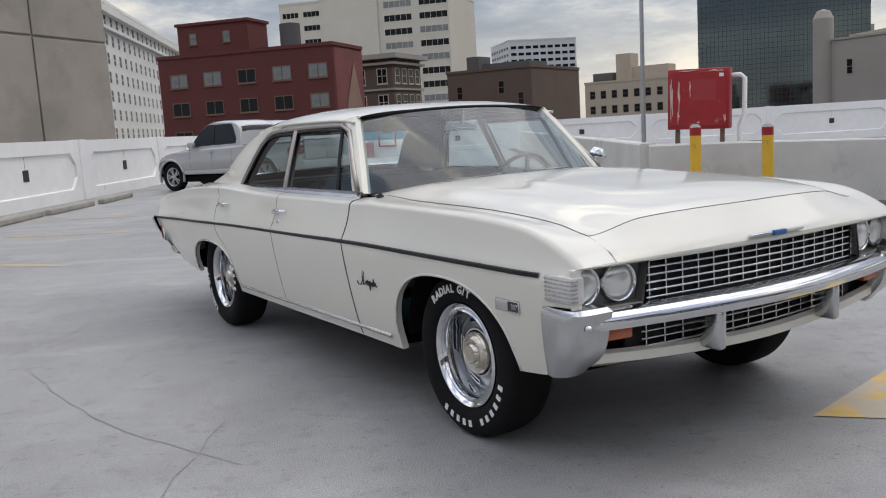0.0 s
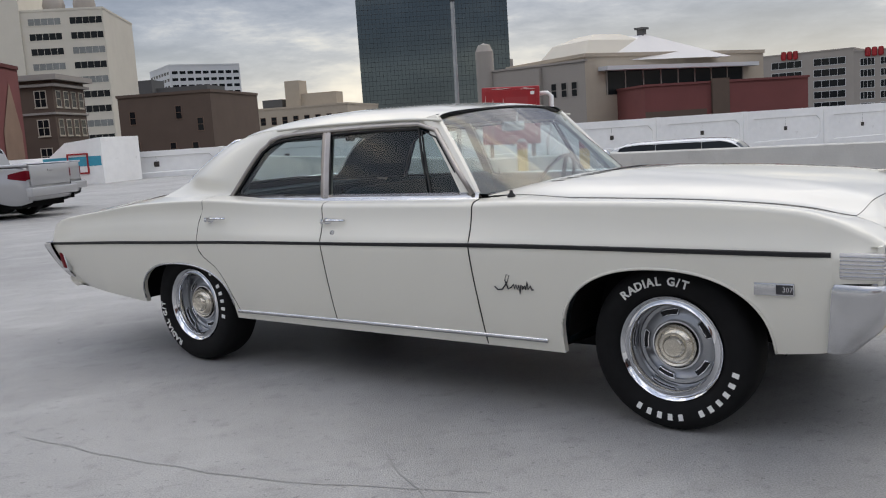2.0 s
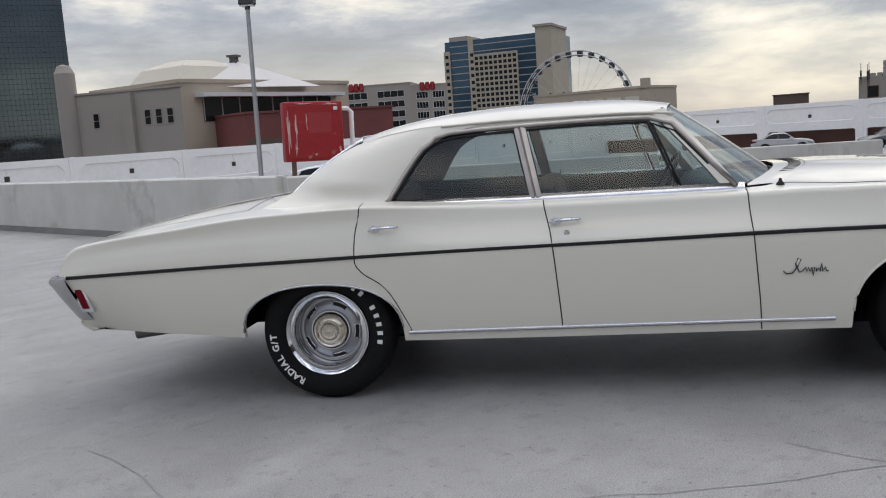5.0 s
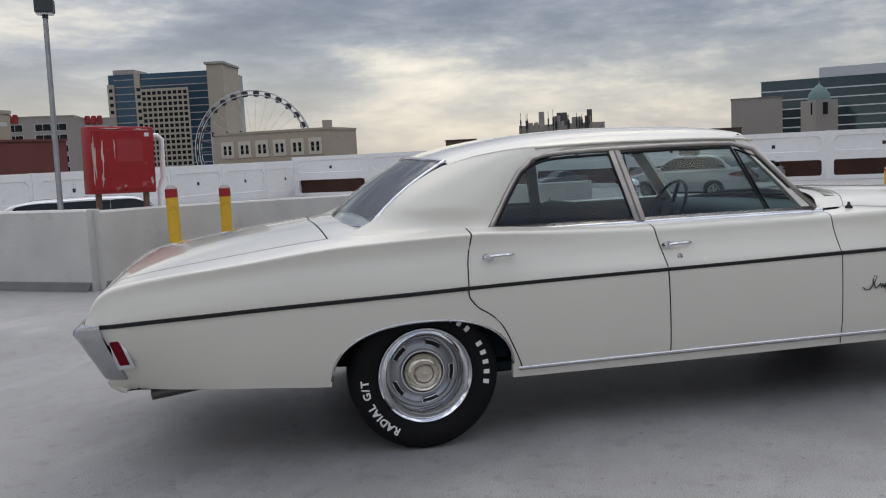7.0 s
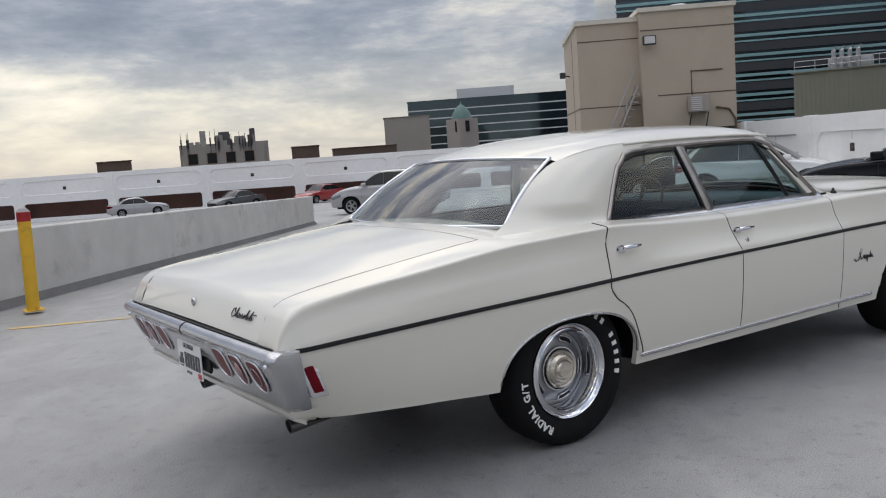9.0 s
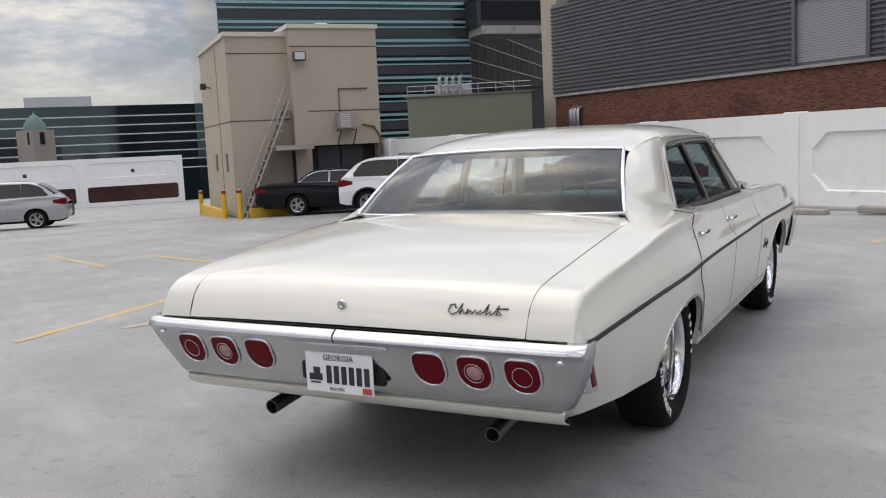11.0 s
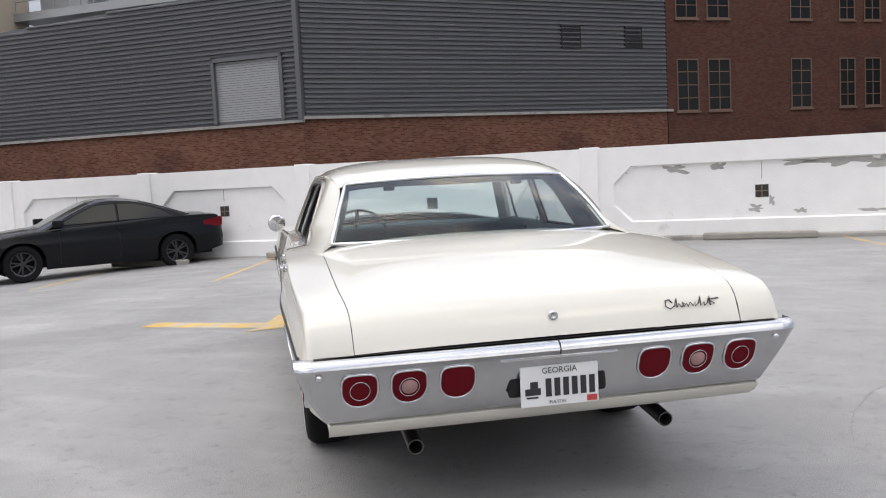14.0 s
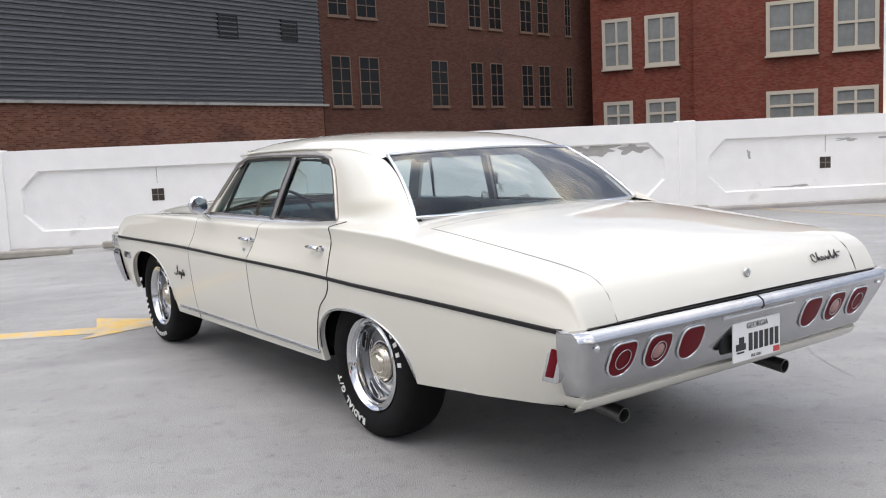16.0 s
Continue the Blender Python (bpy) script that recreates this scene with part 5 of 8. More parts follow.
# grille: cells of thin bright bars
g_root = put("grille", mesh_from("grille", *grid_patch([[(fx_(y) - 0.055, y, 0.63), (fx_(y) - 0.055, y, 0.795)] for y in [lerp(-0.615, 0.615, i / 20) for i in range(21)]]), M_BLACK), IMP, None, "dark egg-crate grille with bright bars")
ys = [lerp(-0.605, 0.605, i / 24) for i in range(25)]
for z in (0.655, 0.682, 0.709, 0.736, 0.763, 0.788):
    put("grille_bar", mesh_from("grille_bar", *tube([(fx_(y) - 0.026, y, z + 0.004 * (1 - abs(y))) for y in ys], 0.0048, 5), M_CHROME, True), g_root)
for i in range(17):
    y = lerp(-0.59, 0.59, i / 16)
    put("grille_rib", mesh_from("grille_rib", *box(fx_(y) - 0.05, fx_(y) - 0.024, y - 0.0028, y + 0.0028, 0.648, 0.792), M_CHROMEW), g_root)
lg = put("lower_grille", mesh_from("lower_grille", *box(2.33, 2.345, -0.66, 0.66, 0.455, 0.575), M_BLACK), IMP, None, "lower grille opening with bright bars")
for z in (0.475, 0.502, 0.529, 0.556):
    put("grille_bar", mesh_from("grille_bar", *tube([(fx_(y) - 0.06, y, z) for y in [lerp(-0.60, 0.60, i / 12) for i in range(13)]], 0.0045, 5), M_CHROMEW, True), lg)
for i in range(15):
    y = lerp(-0.58, 0.58, i / 14)
    put("grille_rib", mesh_from("grille_rib", *box(fx_(y) - 0.075, fx_(y) - 0.058, y - 0.0026, y + 0.0026, 0.465, 0.565), M_CHROMEW), lg)
# bumper bar
bx_ = lambda y: 2.515 - 0.065 * (abs(y) / 0.9) ** 2.2
sect = [(-0.06, 0.578), (-0.01, 0.582), (0.0, 0.600), (-0.004, 0.622), (-0.022, 0.641), (-0.05, 0.650), (-0.085, 0.648)]
put("front_bumper", mesh_from("front_bumper", *grid_patch([[(bx_(y) + dx, y, z) for dx, z in sect] for y in [lerp(-0.90, 0.90, i / 40) for i in range(41)]]), M_CHROME, True, 50), IMP, None, "polished chrome bumper bar")
put("bumper_filler", mesh_from("bumper_filler", *grid_patch([[(bx_(y) - 0.07, y, 0.640), (fx_(y) - 0.05, y, 0.632)] for y in [lerp(-0.88, 0.88, i / 20) for i in range(21)]]), M_CHROMEW, True), IMP)
val = [[(fx_(y) - 0.06, y, 0.46 + 0.05 * y * y), (fx_(y) - 0.035, y, 0.45 + 0.05 * y * y), (fx_(y) - 0.04, y, 0.415 + 0.05 * y * y), (fx_(y) - 0.13, y, 0.385 + 0.05 * y * y)] for y in [lerp(-0.86, 0.86, i / 24) for i in range(25)]]
put("front_valance", mesh_from("front_valance", *grid_patch(val), M_PAINT, True, 50), IMP)
put("header_lip", mesh_from("header_lip", *grid_patch([[(2.4405, k * 0.93, SK.top(2.442, min(0.9, abs(k * 0.93))) + 0.001), (2.443, k * 0.93, 0.803), (2.436, k * 0.93, 0.796), (2.40, k * 0.93, 0.797)] for k in [lerp(1, -1, i / 30) for i in range(31)]]), M_PAINT, True, 60), IMP)
# emblem on the header: a plain bar with a small blue block
xe = 2.446
put("hood_emblem", mesh_from("hood_emblem", *join(bbox(xe - 0.012, xe + 0.012, -0.15, 0.15, 0.824, 0.834, 0.004)), M_CHROME, True, 40), IMP)
put("emblem_block", mesh_from("emblem_block", *bbox(xe - 0.002, xe + 0.016, -0.035, 0.035, 0.819, 0.839, 0.004), M_BLUE), IMP)

# fender badge, name scripts as plain ribbons
for s in (1, -1):
    f_ = (lambda vf: vf) if s > 0 else mirror
    yb = SK.side(1.98, 0.635)
    bd = put("fender_badge", mesh_from("fender_badge", *f_(bbox(1.895, 2.075, yb - 0.004, yb + 0.007, 0.612, 0.660, 0.004)), M_CHROMEW, True, 40), IMP, None, "bright fender badge with engine number")
    put("badge_field", mesh_from("badge_field", *f_(bbox(1.985, 2.068, yb + 0.004, yb + 0.0085, 0.618, 0.654, 0.002)), M_BADGE), bd)
    tm = text_mesh("307", 0.028, "engine_number", 0.0008, M_CHROME)
    put("engine_number", tm, bd, Matrix.Translation((2.024, s * (yb + 0.0095), 0.636)) @ (pose(0, 0, 0, 90, 0, 0) if s < 0 else pose(0, 0, 0, 90, 0, 180)))
    pts = [(-0.10, 0.0), (-0.085, -0.014), (-0.06, -0.012), (-0.035, 0.02), (-0.02, 0.052), (-0.035, 0.056), (-0.045, 0.03), (-0.028, -0.01), (-0.012, 0.0), (0.0, 0.014), (0.004, -0.008), (0.012, 0.012), (0.018, -0.008), (0.026, 0.012), (0.032, -0.03), (0.038, 0.012), (0.048, 0.004), (0.044, -0.008), (0.058, 0.008), (0.062, -0.008), (0.070, 0.03), (0.074, -0.008), (0.086, 0.01), (0.092, -0.008), (0.10, -0.006)]
    ysn = SK.side(0.83, 0.59) + 0.004
    sgn = 1 if s < 0 else -1
    put("fender_script", mesh_from("fender_script", *tube([(0.84 + sgn * a, s * ysn, 0.585 + b) for a, b in pts], 0.0032, 5), M_BADGE, True), IMP, None, "dark flowing metal script")
pts = [(-0.11, 0.01), (-0.12, 0.026), (-0.14, 0.022), (-0.145, -0.002), (-0.125, -0.016), (-0.10, -0.004), (-0.085, 0.03), (-0.09, -0.012), (-0.078, 0.006), (-0.068, -0.012), (-0.05, 0.004), (-0.058, 0.01), (-0.056, -0.012), (-0.04, 0.004), (-0.034, -0.012), (-0.02, 0.008), (-0.01, -0.01), (0.005, 0.006), (0.0, -0.012), (0.02, 0.0), (0.035, 0.03), (0.03, -0.012), (0.05, 0.004), (0.046, -0.012), (0.065, -0.002), (0.082, 0.028), (0.076, -0.012), (0.10, -0.008), (0.07, 0.014), (0.125, 0.016)]


def lid_pt(y, z):
    """x on the boot's rear face at height z."""
    lo, hi = -2.93, -2.4
    for _ in range(30):
        mid = (lo + hi) / 2
        if SK.top(mid, y) < z:
            lo = mid
        else:
            hi = mid
    return lo


put("boot_script", mesh_from("boot_script", *tube([(lid_pt(-0.575 - a * 0.84, 0.80 + b * 0.8) - 0.004, -0.575 - a * 0.84, 0.80 + b * 0.8) for a, b in pts], 0.0026, 5), M_BADGE, True), IMP, None, "bright flowing metal script")
put("boot_lock", mesh_from("boot_lock", *moved(lathe([(0.0, 0.004), (0.008, 0.004), (0.010, 0.008), (0.017, 0.007), (0.019, 0.0)], 20), Matrix.Translation((lid_pt(0, 0.80) - 0.002, 0, 0.80)) @ pose(0, 0, 0, 0, 0, 90)), M_CHROMEW, True), IMP)
put("aerial_base", mesh_from("aerial_base", *lathe([(0.020, 0.0), (0.018, 0.010), (0.009, 0.018), (0.007, 0.032), (0.0, 0.034)], 14, "z"), M_BLACK, True), IMP, Matrix.Translation((0.765, -0.80, SK.top(0.765, 0.80) - 0.002)))
# round mirror on the left front door
mm = put("door_mirror", mesh_from("door_mirror", *join(moved(lathe([(0.0, -0.012), (0.05, -0.010), (0.060, 0.0), (0.062, 0.012), (0.05, 0.045), (0.02, 0.06), (0.0, 0.062)], 24), Matrix.Translation((0.36, 0.955, 1.055)) @ pose(0, 0, 0, 0, 0, -90)), tube([(0.40, 0.955, 1.05), (0.41, 0.90, 0.985), (0.42, 0.86, 0.955)], 0.009, 8)), M_CHROME, True, 40), IMP, None, "round chrome door mirror")

# ---------- sedan rear ----------
M_REVERSE = mat("reversing_lens", (0.38, 0.22, 0.21), 0.25, 0.2, 0.15, 40)
rx = lambda y, z: -2.970 + 0.008 * (abs(y) / 0.9) ** 3 + 0.40 * max(0, (0.66 - z))
bsec = [(0.712, 0.06), (0.718, 0.03), (0.712, 0.004), (0.70, -0.012), (0.682, -0.018), (0.668, -0.006), (0.660, 0.0), (0.60, 0.002), (0.52, 0.004), (0.475, 0.004), (0.462, 0.012), (0.458, 0.03)]
ysb = [lerp(-0.90, 0.90, i / 60) for i in range(61)]
bw = lambda z: ip(z, [(0.44, 0.925), (0.50, 0.950), (0.64, 1.008), (0.75, 1.015)])
rbar = grid_patch([[(rx(y, z) + dx, y * bw(z), z) for z, dx in bsec] for y in ysb])
rb = put("rear_bumper", mesh_from("rear_bumper", *rbar, M_CHROMEW, True, 45), IMP, None, "wide dulled chrome rear bumper")
for s in (1, -1):
    f_ = (lambda vf: vf) if s > 0 else mirror
    endc = []
    for z, dx in bsec:
        x0 = rx(0.90, z) + dx
        back = ip(z, [(0.45, -2.785), (0.68, -2.862), (0.72, -2.868)])
        g, ye = bw(z), SK.side(-2.84, z) + ip(z, [(0.45, 0.004), (0.62, 0.020), (0.72, 0.024)])
        endc.append([(x0, 0.90 * g, z), (x0 + 0.004, lerp(0.90 * g, ye, 0.6), z), (x0 + 0.018, ye - 0.005, z), (lerp(x0 + 0.03, back, 0.6), ye, z), (back, ye, z)])
    put("bumper_corner", mesh_from("bumper_corner", *f_(grid_patch(endc)), M_CHROMEW, True, 45), rb)
    put("bolt", mesh_from("bolt", *moved(lathe([(0.0, 0.009), (0.010, 0.007), (0.013, 0.0)], 14), Matrix.Translation((rx(0.885, 0.655) - 0.004, s * 0.885, 0.655)) @ pose(0, 0, 0, 0, 0, 90)), M_CHROME, True), rb)
    # three lamps in D-shaped recesses
    for k, yc in enumerate((0.742, 0.563, 0.384)):
        w2, h2, zc_ = 0.066, 0.064, 0.591
        loop = []
        for i in range(28):
            a = 2 * math.pi * i / 28
            cy, cz = math.cos(a), math.sin(a)
            e = 4.0 if cz > 0 else 2.1
            loop.append((math.copysign(abs(cy) ** (2 / e), cy) * w2, math.copysign(abs(cz) ** (2 / e), cz) * h2))
        ring_pts = [(rx(yc, zc_ + b) - 0.002, s * yc + a, zc_ + b) for a, b in loop]
        tl = put("tail_lamp", mesh_from("tail_lamp", *join((ring_pts + [(rx(yc, zc_) - 0.006, s * yc, zc_)], [(i, (i + 1) % 28, 28) for i in range(28)])), M_REDLENS, True), IMP, None, "dark red tail lamp with bright ring")
        put("lamp_surround", mesh_from("lamp_surround", *tube(ring_pts, 0.005, 6, True), M_CHROME, True), tl)
        rr = 0.036
        if k != 2:
            put("lamp_ring", mesh_from("lamp_ring", *tube([(rx(yc, zc_ + rr * math.sin(2 * math.pi * i / 24)) - 0.008, s * yc + rr * math.cos(2 * math.pi * i / 24), zc_ + rr * math.sin(2 * math.pi * i / 24)) for i in range(24)], 0.0019, 5, True), M_CHROMEW, True), tl)
        if k == 1:
            put("reverse_lens", mesh_from("reverse_lens", *moved(lathe([(0.0, 0.008), (0.02, 0.006), (0.030, 0.0)], 24), Matrix.Translation((rx(yc, zc_) - 0.006, s * yc, zc_)) @ pose(0, 0, 0, 0, -22, 0) @ pose(0, 0, 0, 0, 0, 90)), M_REVERSE, True), tl, None, "clear reversing lens")
    # side marker
    shear = lambda vf: ([(x + 0.36 * (0.66 - z) - 0.018, y, z) for x, y, z in vf[0]], vf[1])
    ys_ = SK.side(-2.8, 0.59)
    mk = put("side_marker", mesh_from("side_marker", *f_(shear(bbox(-2.845, -2.775, ys_ - 0.02, ys_ + 0.012, 0.515, 0.665, 0.006))), M_CHROME, True, 40), IMP, None, "red side marker in a bright frame")
    put("marker_lens", mesh_from("marker_lens", *f_(shear(bbox(-2.831, -2.790, ys_ + 0.004, ys_ + 0.016, 0.535, 0.645, 0.004))), M_REDLENS, True, 40), mk)
    vc = []
    for z, x0 in ((0.464, rx(0.9, 0.46) + 0.02), (0.452, rx(0.9, 0.45) + 0.003), (0.425, rx(0.9, 0.43) + 0.010), (0.397, rx(0.9, 0.42) + 0.06)):
        ye = SK.side(-2.76, z) + 0.002
        vc.append([(x0, 0.85, z), (x0 + 0.008, lerp(0.85, ye, 0.6), z), (x0 + 0.03, ye - 0.006, z), (lerp(x0 + 0.03, -2.755, 0.6), ye, z), (-2.755, ye, z)])
    put("valance_corner", mesh_from("valance_corner", *f_(grid_patch(vc)), M_PAINT, True, 50), IMP)
    # exhaust tip
    yo = 0.52 * s
    tip = moved(lathe([(0.031, 0.0), (0.031, 0.28), (0.027, 0.28), (0.027, 0.1), (0.0, 0.1)], 20), Matrix.Translation((-2.46, yo, 0.335)) @ pose(0, 0, 0, 0, 0, 90) @ pose(0, 0, 0, -7, 0, 0))
    put("exhaust_tip", mesh_from("exhaust_tip", *tip, mat("exhaust_steel", (0.14, 0.135, 0.13), 0.4, 0.8, 0.2, 20), True, 40), IMP)
put("bumper_joint", mesh_from("bumper_joint", *tube([(rx(0, z) + dx - 0.001, 0.0, z) for z, dx in bsec[1:6]], 0.003, 5), M_BLACK), rb)
put("rear_valance", mesh_from("rear_valance", *grid_patch([[(rx(y, 0.46) + 0.035, y * 0.955, 0.462), (rx(y, 0.45) + 0.005, y * 0.955, 0.452), (rx(y, 0.43) + 0.01, y * 0.95, 0.425), (rx(y, 0.42) + 0.06, y * 0.95, 0.395)] for y in ysb]), M_PAINT, True, 50), IMP)
put("bumper_gap", mesh_from("bumper_gap", *grid_patch([[(rx(y, 0.7) + 0.055, y, 0.7205), (rx(y, 0.7) + 0.02, y, 0.720)] for y in ysb]), M_BLACK), IMP)
# plate recess, plate and its plain bars
xr = -2.935
put("plate_recess", mesh_from("plate_recess", *bbox(xr, xr + 0.02, -0.192, 0.192, 0.505, 0.652, 0.012), M_BLACK), IMP)
put("plate_hood", mesh_from("plate_hood", *bbox(xr - 0.04, xr + 0.01, -0.23, 0.23, 0.648, 0.664, 0.006), M_CHROMEW, True, 40), IMP)
pl = put("number_plate", mesh_from("number_plate", *bbox(-2.956, -2.950, -0.152, 0.152, 0.470, 0.622, 0.002), M_PLATE), IMP, None, "white state number plate")
RP = lambda y, z: Matrix.Translation((-2.9575, y, z)) @ pose(0, 0, 0, 90, 0, -90)
put("plate_state", text_mesh("GEORGIA", 0.032, "plate_state", 0.0006, M_BADGE), pl, RP(0.0, 0.603))
put("plate_county", text_mesh("FULTON", 0.017, "plate_county", 0.0006, M_BADGE), pl, RP(0.01, 0.484))
for i in range(6):
    put("plate_mark", mesh_from("plate_mark", *box(-2.9585, -2.956, 0.055 - i * 0.034 - 0.022, 0.055 - i * 0.034, 0.506, 0.574), M_BADGE), pl, None, "dark plain bar")
put("plate_motif", mesh_from("plate_motif", *join(box(-2.9582, -2.956, 0.075, 0.135, 0.515, 0.540), box(-2.9582, -2.956, 0.085, 0.115, 0.540, 0.565), box(-2.9582, -2.956, 0.085, 0.130, 0.503, 0.509)), M_BADGE), pl)
put("plate_sticker", mesh_from("plate_sticker", *box(-2.9582, -2.956, -0.145, -0.105, 0.476, 0.498), mat("red_sticker", (0.5, 0.06, 0.06), 0.5)), pl)

# the nose is swept back towards its corners
done = set()
for o_ in IMP.children_recursive:
    me = o_.data
    if me is None or o_.name.startswith(("wheel", "tyre")) or (o_.parent and o_.parent.name.startswith("wheel")) or me.name in done:
        continue
    done.add(me.name)
    off = o_.matrix_basis.translation.x
    for v in me.vertices:
        x = v.co.x + off
        if x > 1.9 and o_.matrix_basis.to_3x3()[0][0] != 0:
            f = min(1.0, (x - 1.9) / 0.48)
            v.co.x -= (0.035 + 0.075 * (min(1.0, abs(v.co.y) / 0.92)) ** 1.6) * f * f * (3 - 2 * f)

# ---------- buildings round the deck ----------
M_BRICK_BROWN = brick_mat("brown_brick", (0.10, 0.048, 0.034), (0.075, 0.04, 0.03), (0.09, 0.07, 0.06), (0.05, 0.027, 0.02))
M_BRICK_RED = brick_mat("red_brick", (0.17, 0.06, 0.042), (0.13, 0.05, 0.036), (0.20, 0.15, 0.12))
M_BRICK_LOW = brick_mat("mottled_brick", (0.17, 0.088, 0.06), (0.085, 0.05, 0.038), (0.20, 0.16, 0.13), (0.09, 0.045, 0.035))
M_SIDING = mat("grey_metal_siding", (0.125, 0.131, 0.139), 0.45, 0.2, 0.05, 1.0)
M_SHUTTER = mat("roller_shutter", (0.40, 0.41, 0.42), 0.5, 0.2, 0.04, 2.0)
M_WINDARK = mat("window_glass_dark", (0.014, 0.016, 0.018), 0.12, 0, 0.2, 0.6, spec=0.14)
M_WINPALE = mat("curtained_window", (0.20, 0.21, 0.205), 0.25, 0, 0.25, 2.5)
M_WFRAME = mat("pale_window_frame", (0.50, 0.45, 0.37), 0.6, 0, 0.05, 3)
M_BFRAME = mat("brown_window_frame", (0.16, 0.10, 0.07), 0.6, 0, 0.05, 3)
M_TAN = mat("tan_stucco", (0.42, 0.36, 0.285), 0.85, 0, 0.06, 1.2, 0.1, 20, stain=(0.27, 0.23, 0.19), stain_scale=0.5, stain_lo=0.62)
M_TANLT = mat("beige_cladding", (0.60, 0.56, 0.48), 0.8, 0, 0.06, 0.3)
M_PANEL = mat("brown_concrete_panel", (0.34, 0.305, 0.265), 0.85, 0, 0.16, 0.35, 0.1, 10, stain=(0.25, 0.225, 0.195), stain_scale=0.22, stain_lo=0.5)
M_ORN = mat("white_terracotta", (0.74, 0.73, 0.70), 0.8, 0, 0.08, 0.3)
M_REDB = mat("red_painted_brick", (0.12, 0.031, 0.027), 0.85, 0, 0.12, 0.5)
M_PINK = mat("faded_red_side", (0.19, 0.06, 0.055), 0.85, 0, 0.15, 0.4)
M_BRN = mat("dark_brown_brick", (0.12, 0.085, 0.065), 0.9, 0, 0.12, 0.5)
M_GREYSTONE = mat("grey_stone", (0.33, 0.30, 0.27), 0.85, 0, 0.08, 0.4)
M_SLAB = mat("pale_slab", (0.58, 0.59, 0.60), 0.7, 0, 0.05, 0.1)
M_TINT = mat("tinted_curtain_wall", (0.07, 0.10, 0.115), 0.06, 0.85, 0.35, 0.06, 0.02, 0.3, spec=0.8)
M_TOWER = mat("mirrored_curtain_wall", (0.10, 0.122, 0.135), 0.05, 1.0, 0.25, 0.05, 0.12, 0.12)
M_MULL = mat("dark_mullion", (0.05, 0.055, 0.06), 0.5, 0.3, 0.05, 1)
M_TEAL = mat("teal_spandrel", (0.25, 0.42, 0.43), 0.3, 0.1, 0.08, 0.2)
M_OLIVE = mat("olive_corrugated", (0.22, 0.22, 0.17), 0.6, 0.2, 0.06, 1)
M_ROOFW = mat("white_roof_membrane", (0.72, 0.70, 0.68), 0.8, 0, 0.08, 0.3)
M_ROOF = mat("dark_roof", (0.10, 0.10, 0.10), 0.9, 0, 0.1, 0.5)
M_BLUEG = mat("blue_glass", (0.05, 0.10, 0.15), 0.1, 0.5, 0.25, 0.05)
M_COPPER = mat("green_copper", (0.12, 0.20, 0.18), 0.7, 0, 0.1, 1)


def frame_of(p0, p1):
    a = math.degrees(math.atan2(p1[1] - p0[1], p1[0] - p0[0]))
    return Matrix.Translation((p0[0], p0[1], 0)) @ pose(0, 0, 0, 0, 0, a), math.hypot(p1[0] - p0[0], p1[1] - p0[1])


WIN, PANES, SILLS = {}, {}, {}


def window_mesh(w, h, fm, pm, cols=1, rws=2, border=0.08, proud=0.05, sill=True):
    key = (round(w, 2), round(h, 2), fm.name, pm.name, cols, rws, border)
    if key in WIN:
        return WIN[key]
    b = border
    cuts_x = [0, b] + [v for i in range(1, cols) for v in (w * i / cols - b / 3, w * i / cols + b / 3)] + [w - b, w]
    cuts_z = [0, b] + [v for i in range(1, rws) for v in (h * i / rws - b / 3, h * i / rws + b / 3)] + [h - b, h]
    nx, nz = len(cuts_x), len(cuts_z)
    V = [(x, y, z) for y in (-proud, 0) for z in cuts_z for x in cuts_x]
    solid = {(i, k) for i in range(nx - 1) for k in range(nz - 1) if i % 2 == 0 or k % 2 == 0}
    Fc = []
    for i, k in solid:
        q = k * nx + i
        Fc.append((q, q + 1, q + nx + 1, q + nx))
        for di, dk, e in ((-1, 0, (q + nx, q)), (1, 0, (q + 1, q + nx + 1)), (0, -1, (q, q + 1)), (0, 1, (q + nx + 1, q + nx))):
            if (i + di, k + dk) not in solid:
                Fc.append((e[1], e[0], e[0] + nx * nz, e[1] + nx * nz))
    me = mesh_from("window", V, Fc, fm)
    if sill:
        SILLS[me.name] = mesh_from("sill", *box(-0.06, w + 0.06, -proud * 2.2, 0, -0.10, 0), fm)
    PANES[me.name] = mesh_from("pane", *box(b * 0.9, w - b * 0.9, -0.012, 0, b * 0.9, h - b * 0.9), pm)
    WIN[key] = me
    return me


def put_window(me, root, m):
    ob = put("window", me, root, m)
    put("pane", PANES[me.name], ob)
    if me.name in SILLS and root.name.split(".")[0] in ("red_brick_building", "corniced_brick_building", "red_brick_hotel", "brown_brick_building"):
        put("sill", SILLS[me.name], ob)
    return ob


def building(name, label, p0, p1, depth, top, wall, z0=-16.0, cap=0.5, roof=None):
    m, ln = frame_of(p0, p1)
    root = put(name, None, None, m, label, "building")
    put("wall", mesh_from("wall", *box(0, ln, 0, depth, z0, top), wall), root)
    if cap:
        ring = join(box(-0.12, ln + 0.12, -0.12, 0.25, top, top + cap), box(-0.12, 0.25, 0.25, depth, top, top + cap), box(ln - 0.25, ln + 0.12, 0.25, depth, top, top + cap), box(0.25, ln - 0.25, depth - 0.25, depth, top, top + cap))
        put("parapet", mesh_from("parapet", *ring, roof or wall), root)
    return root, ln


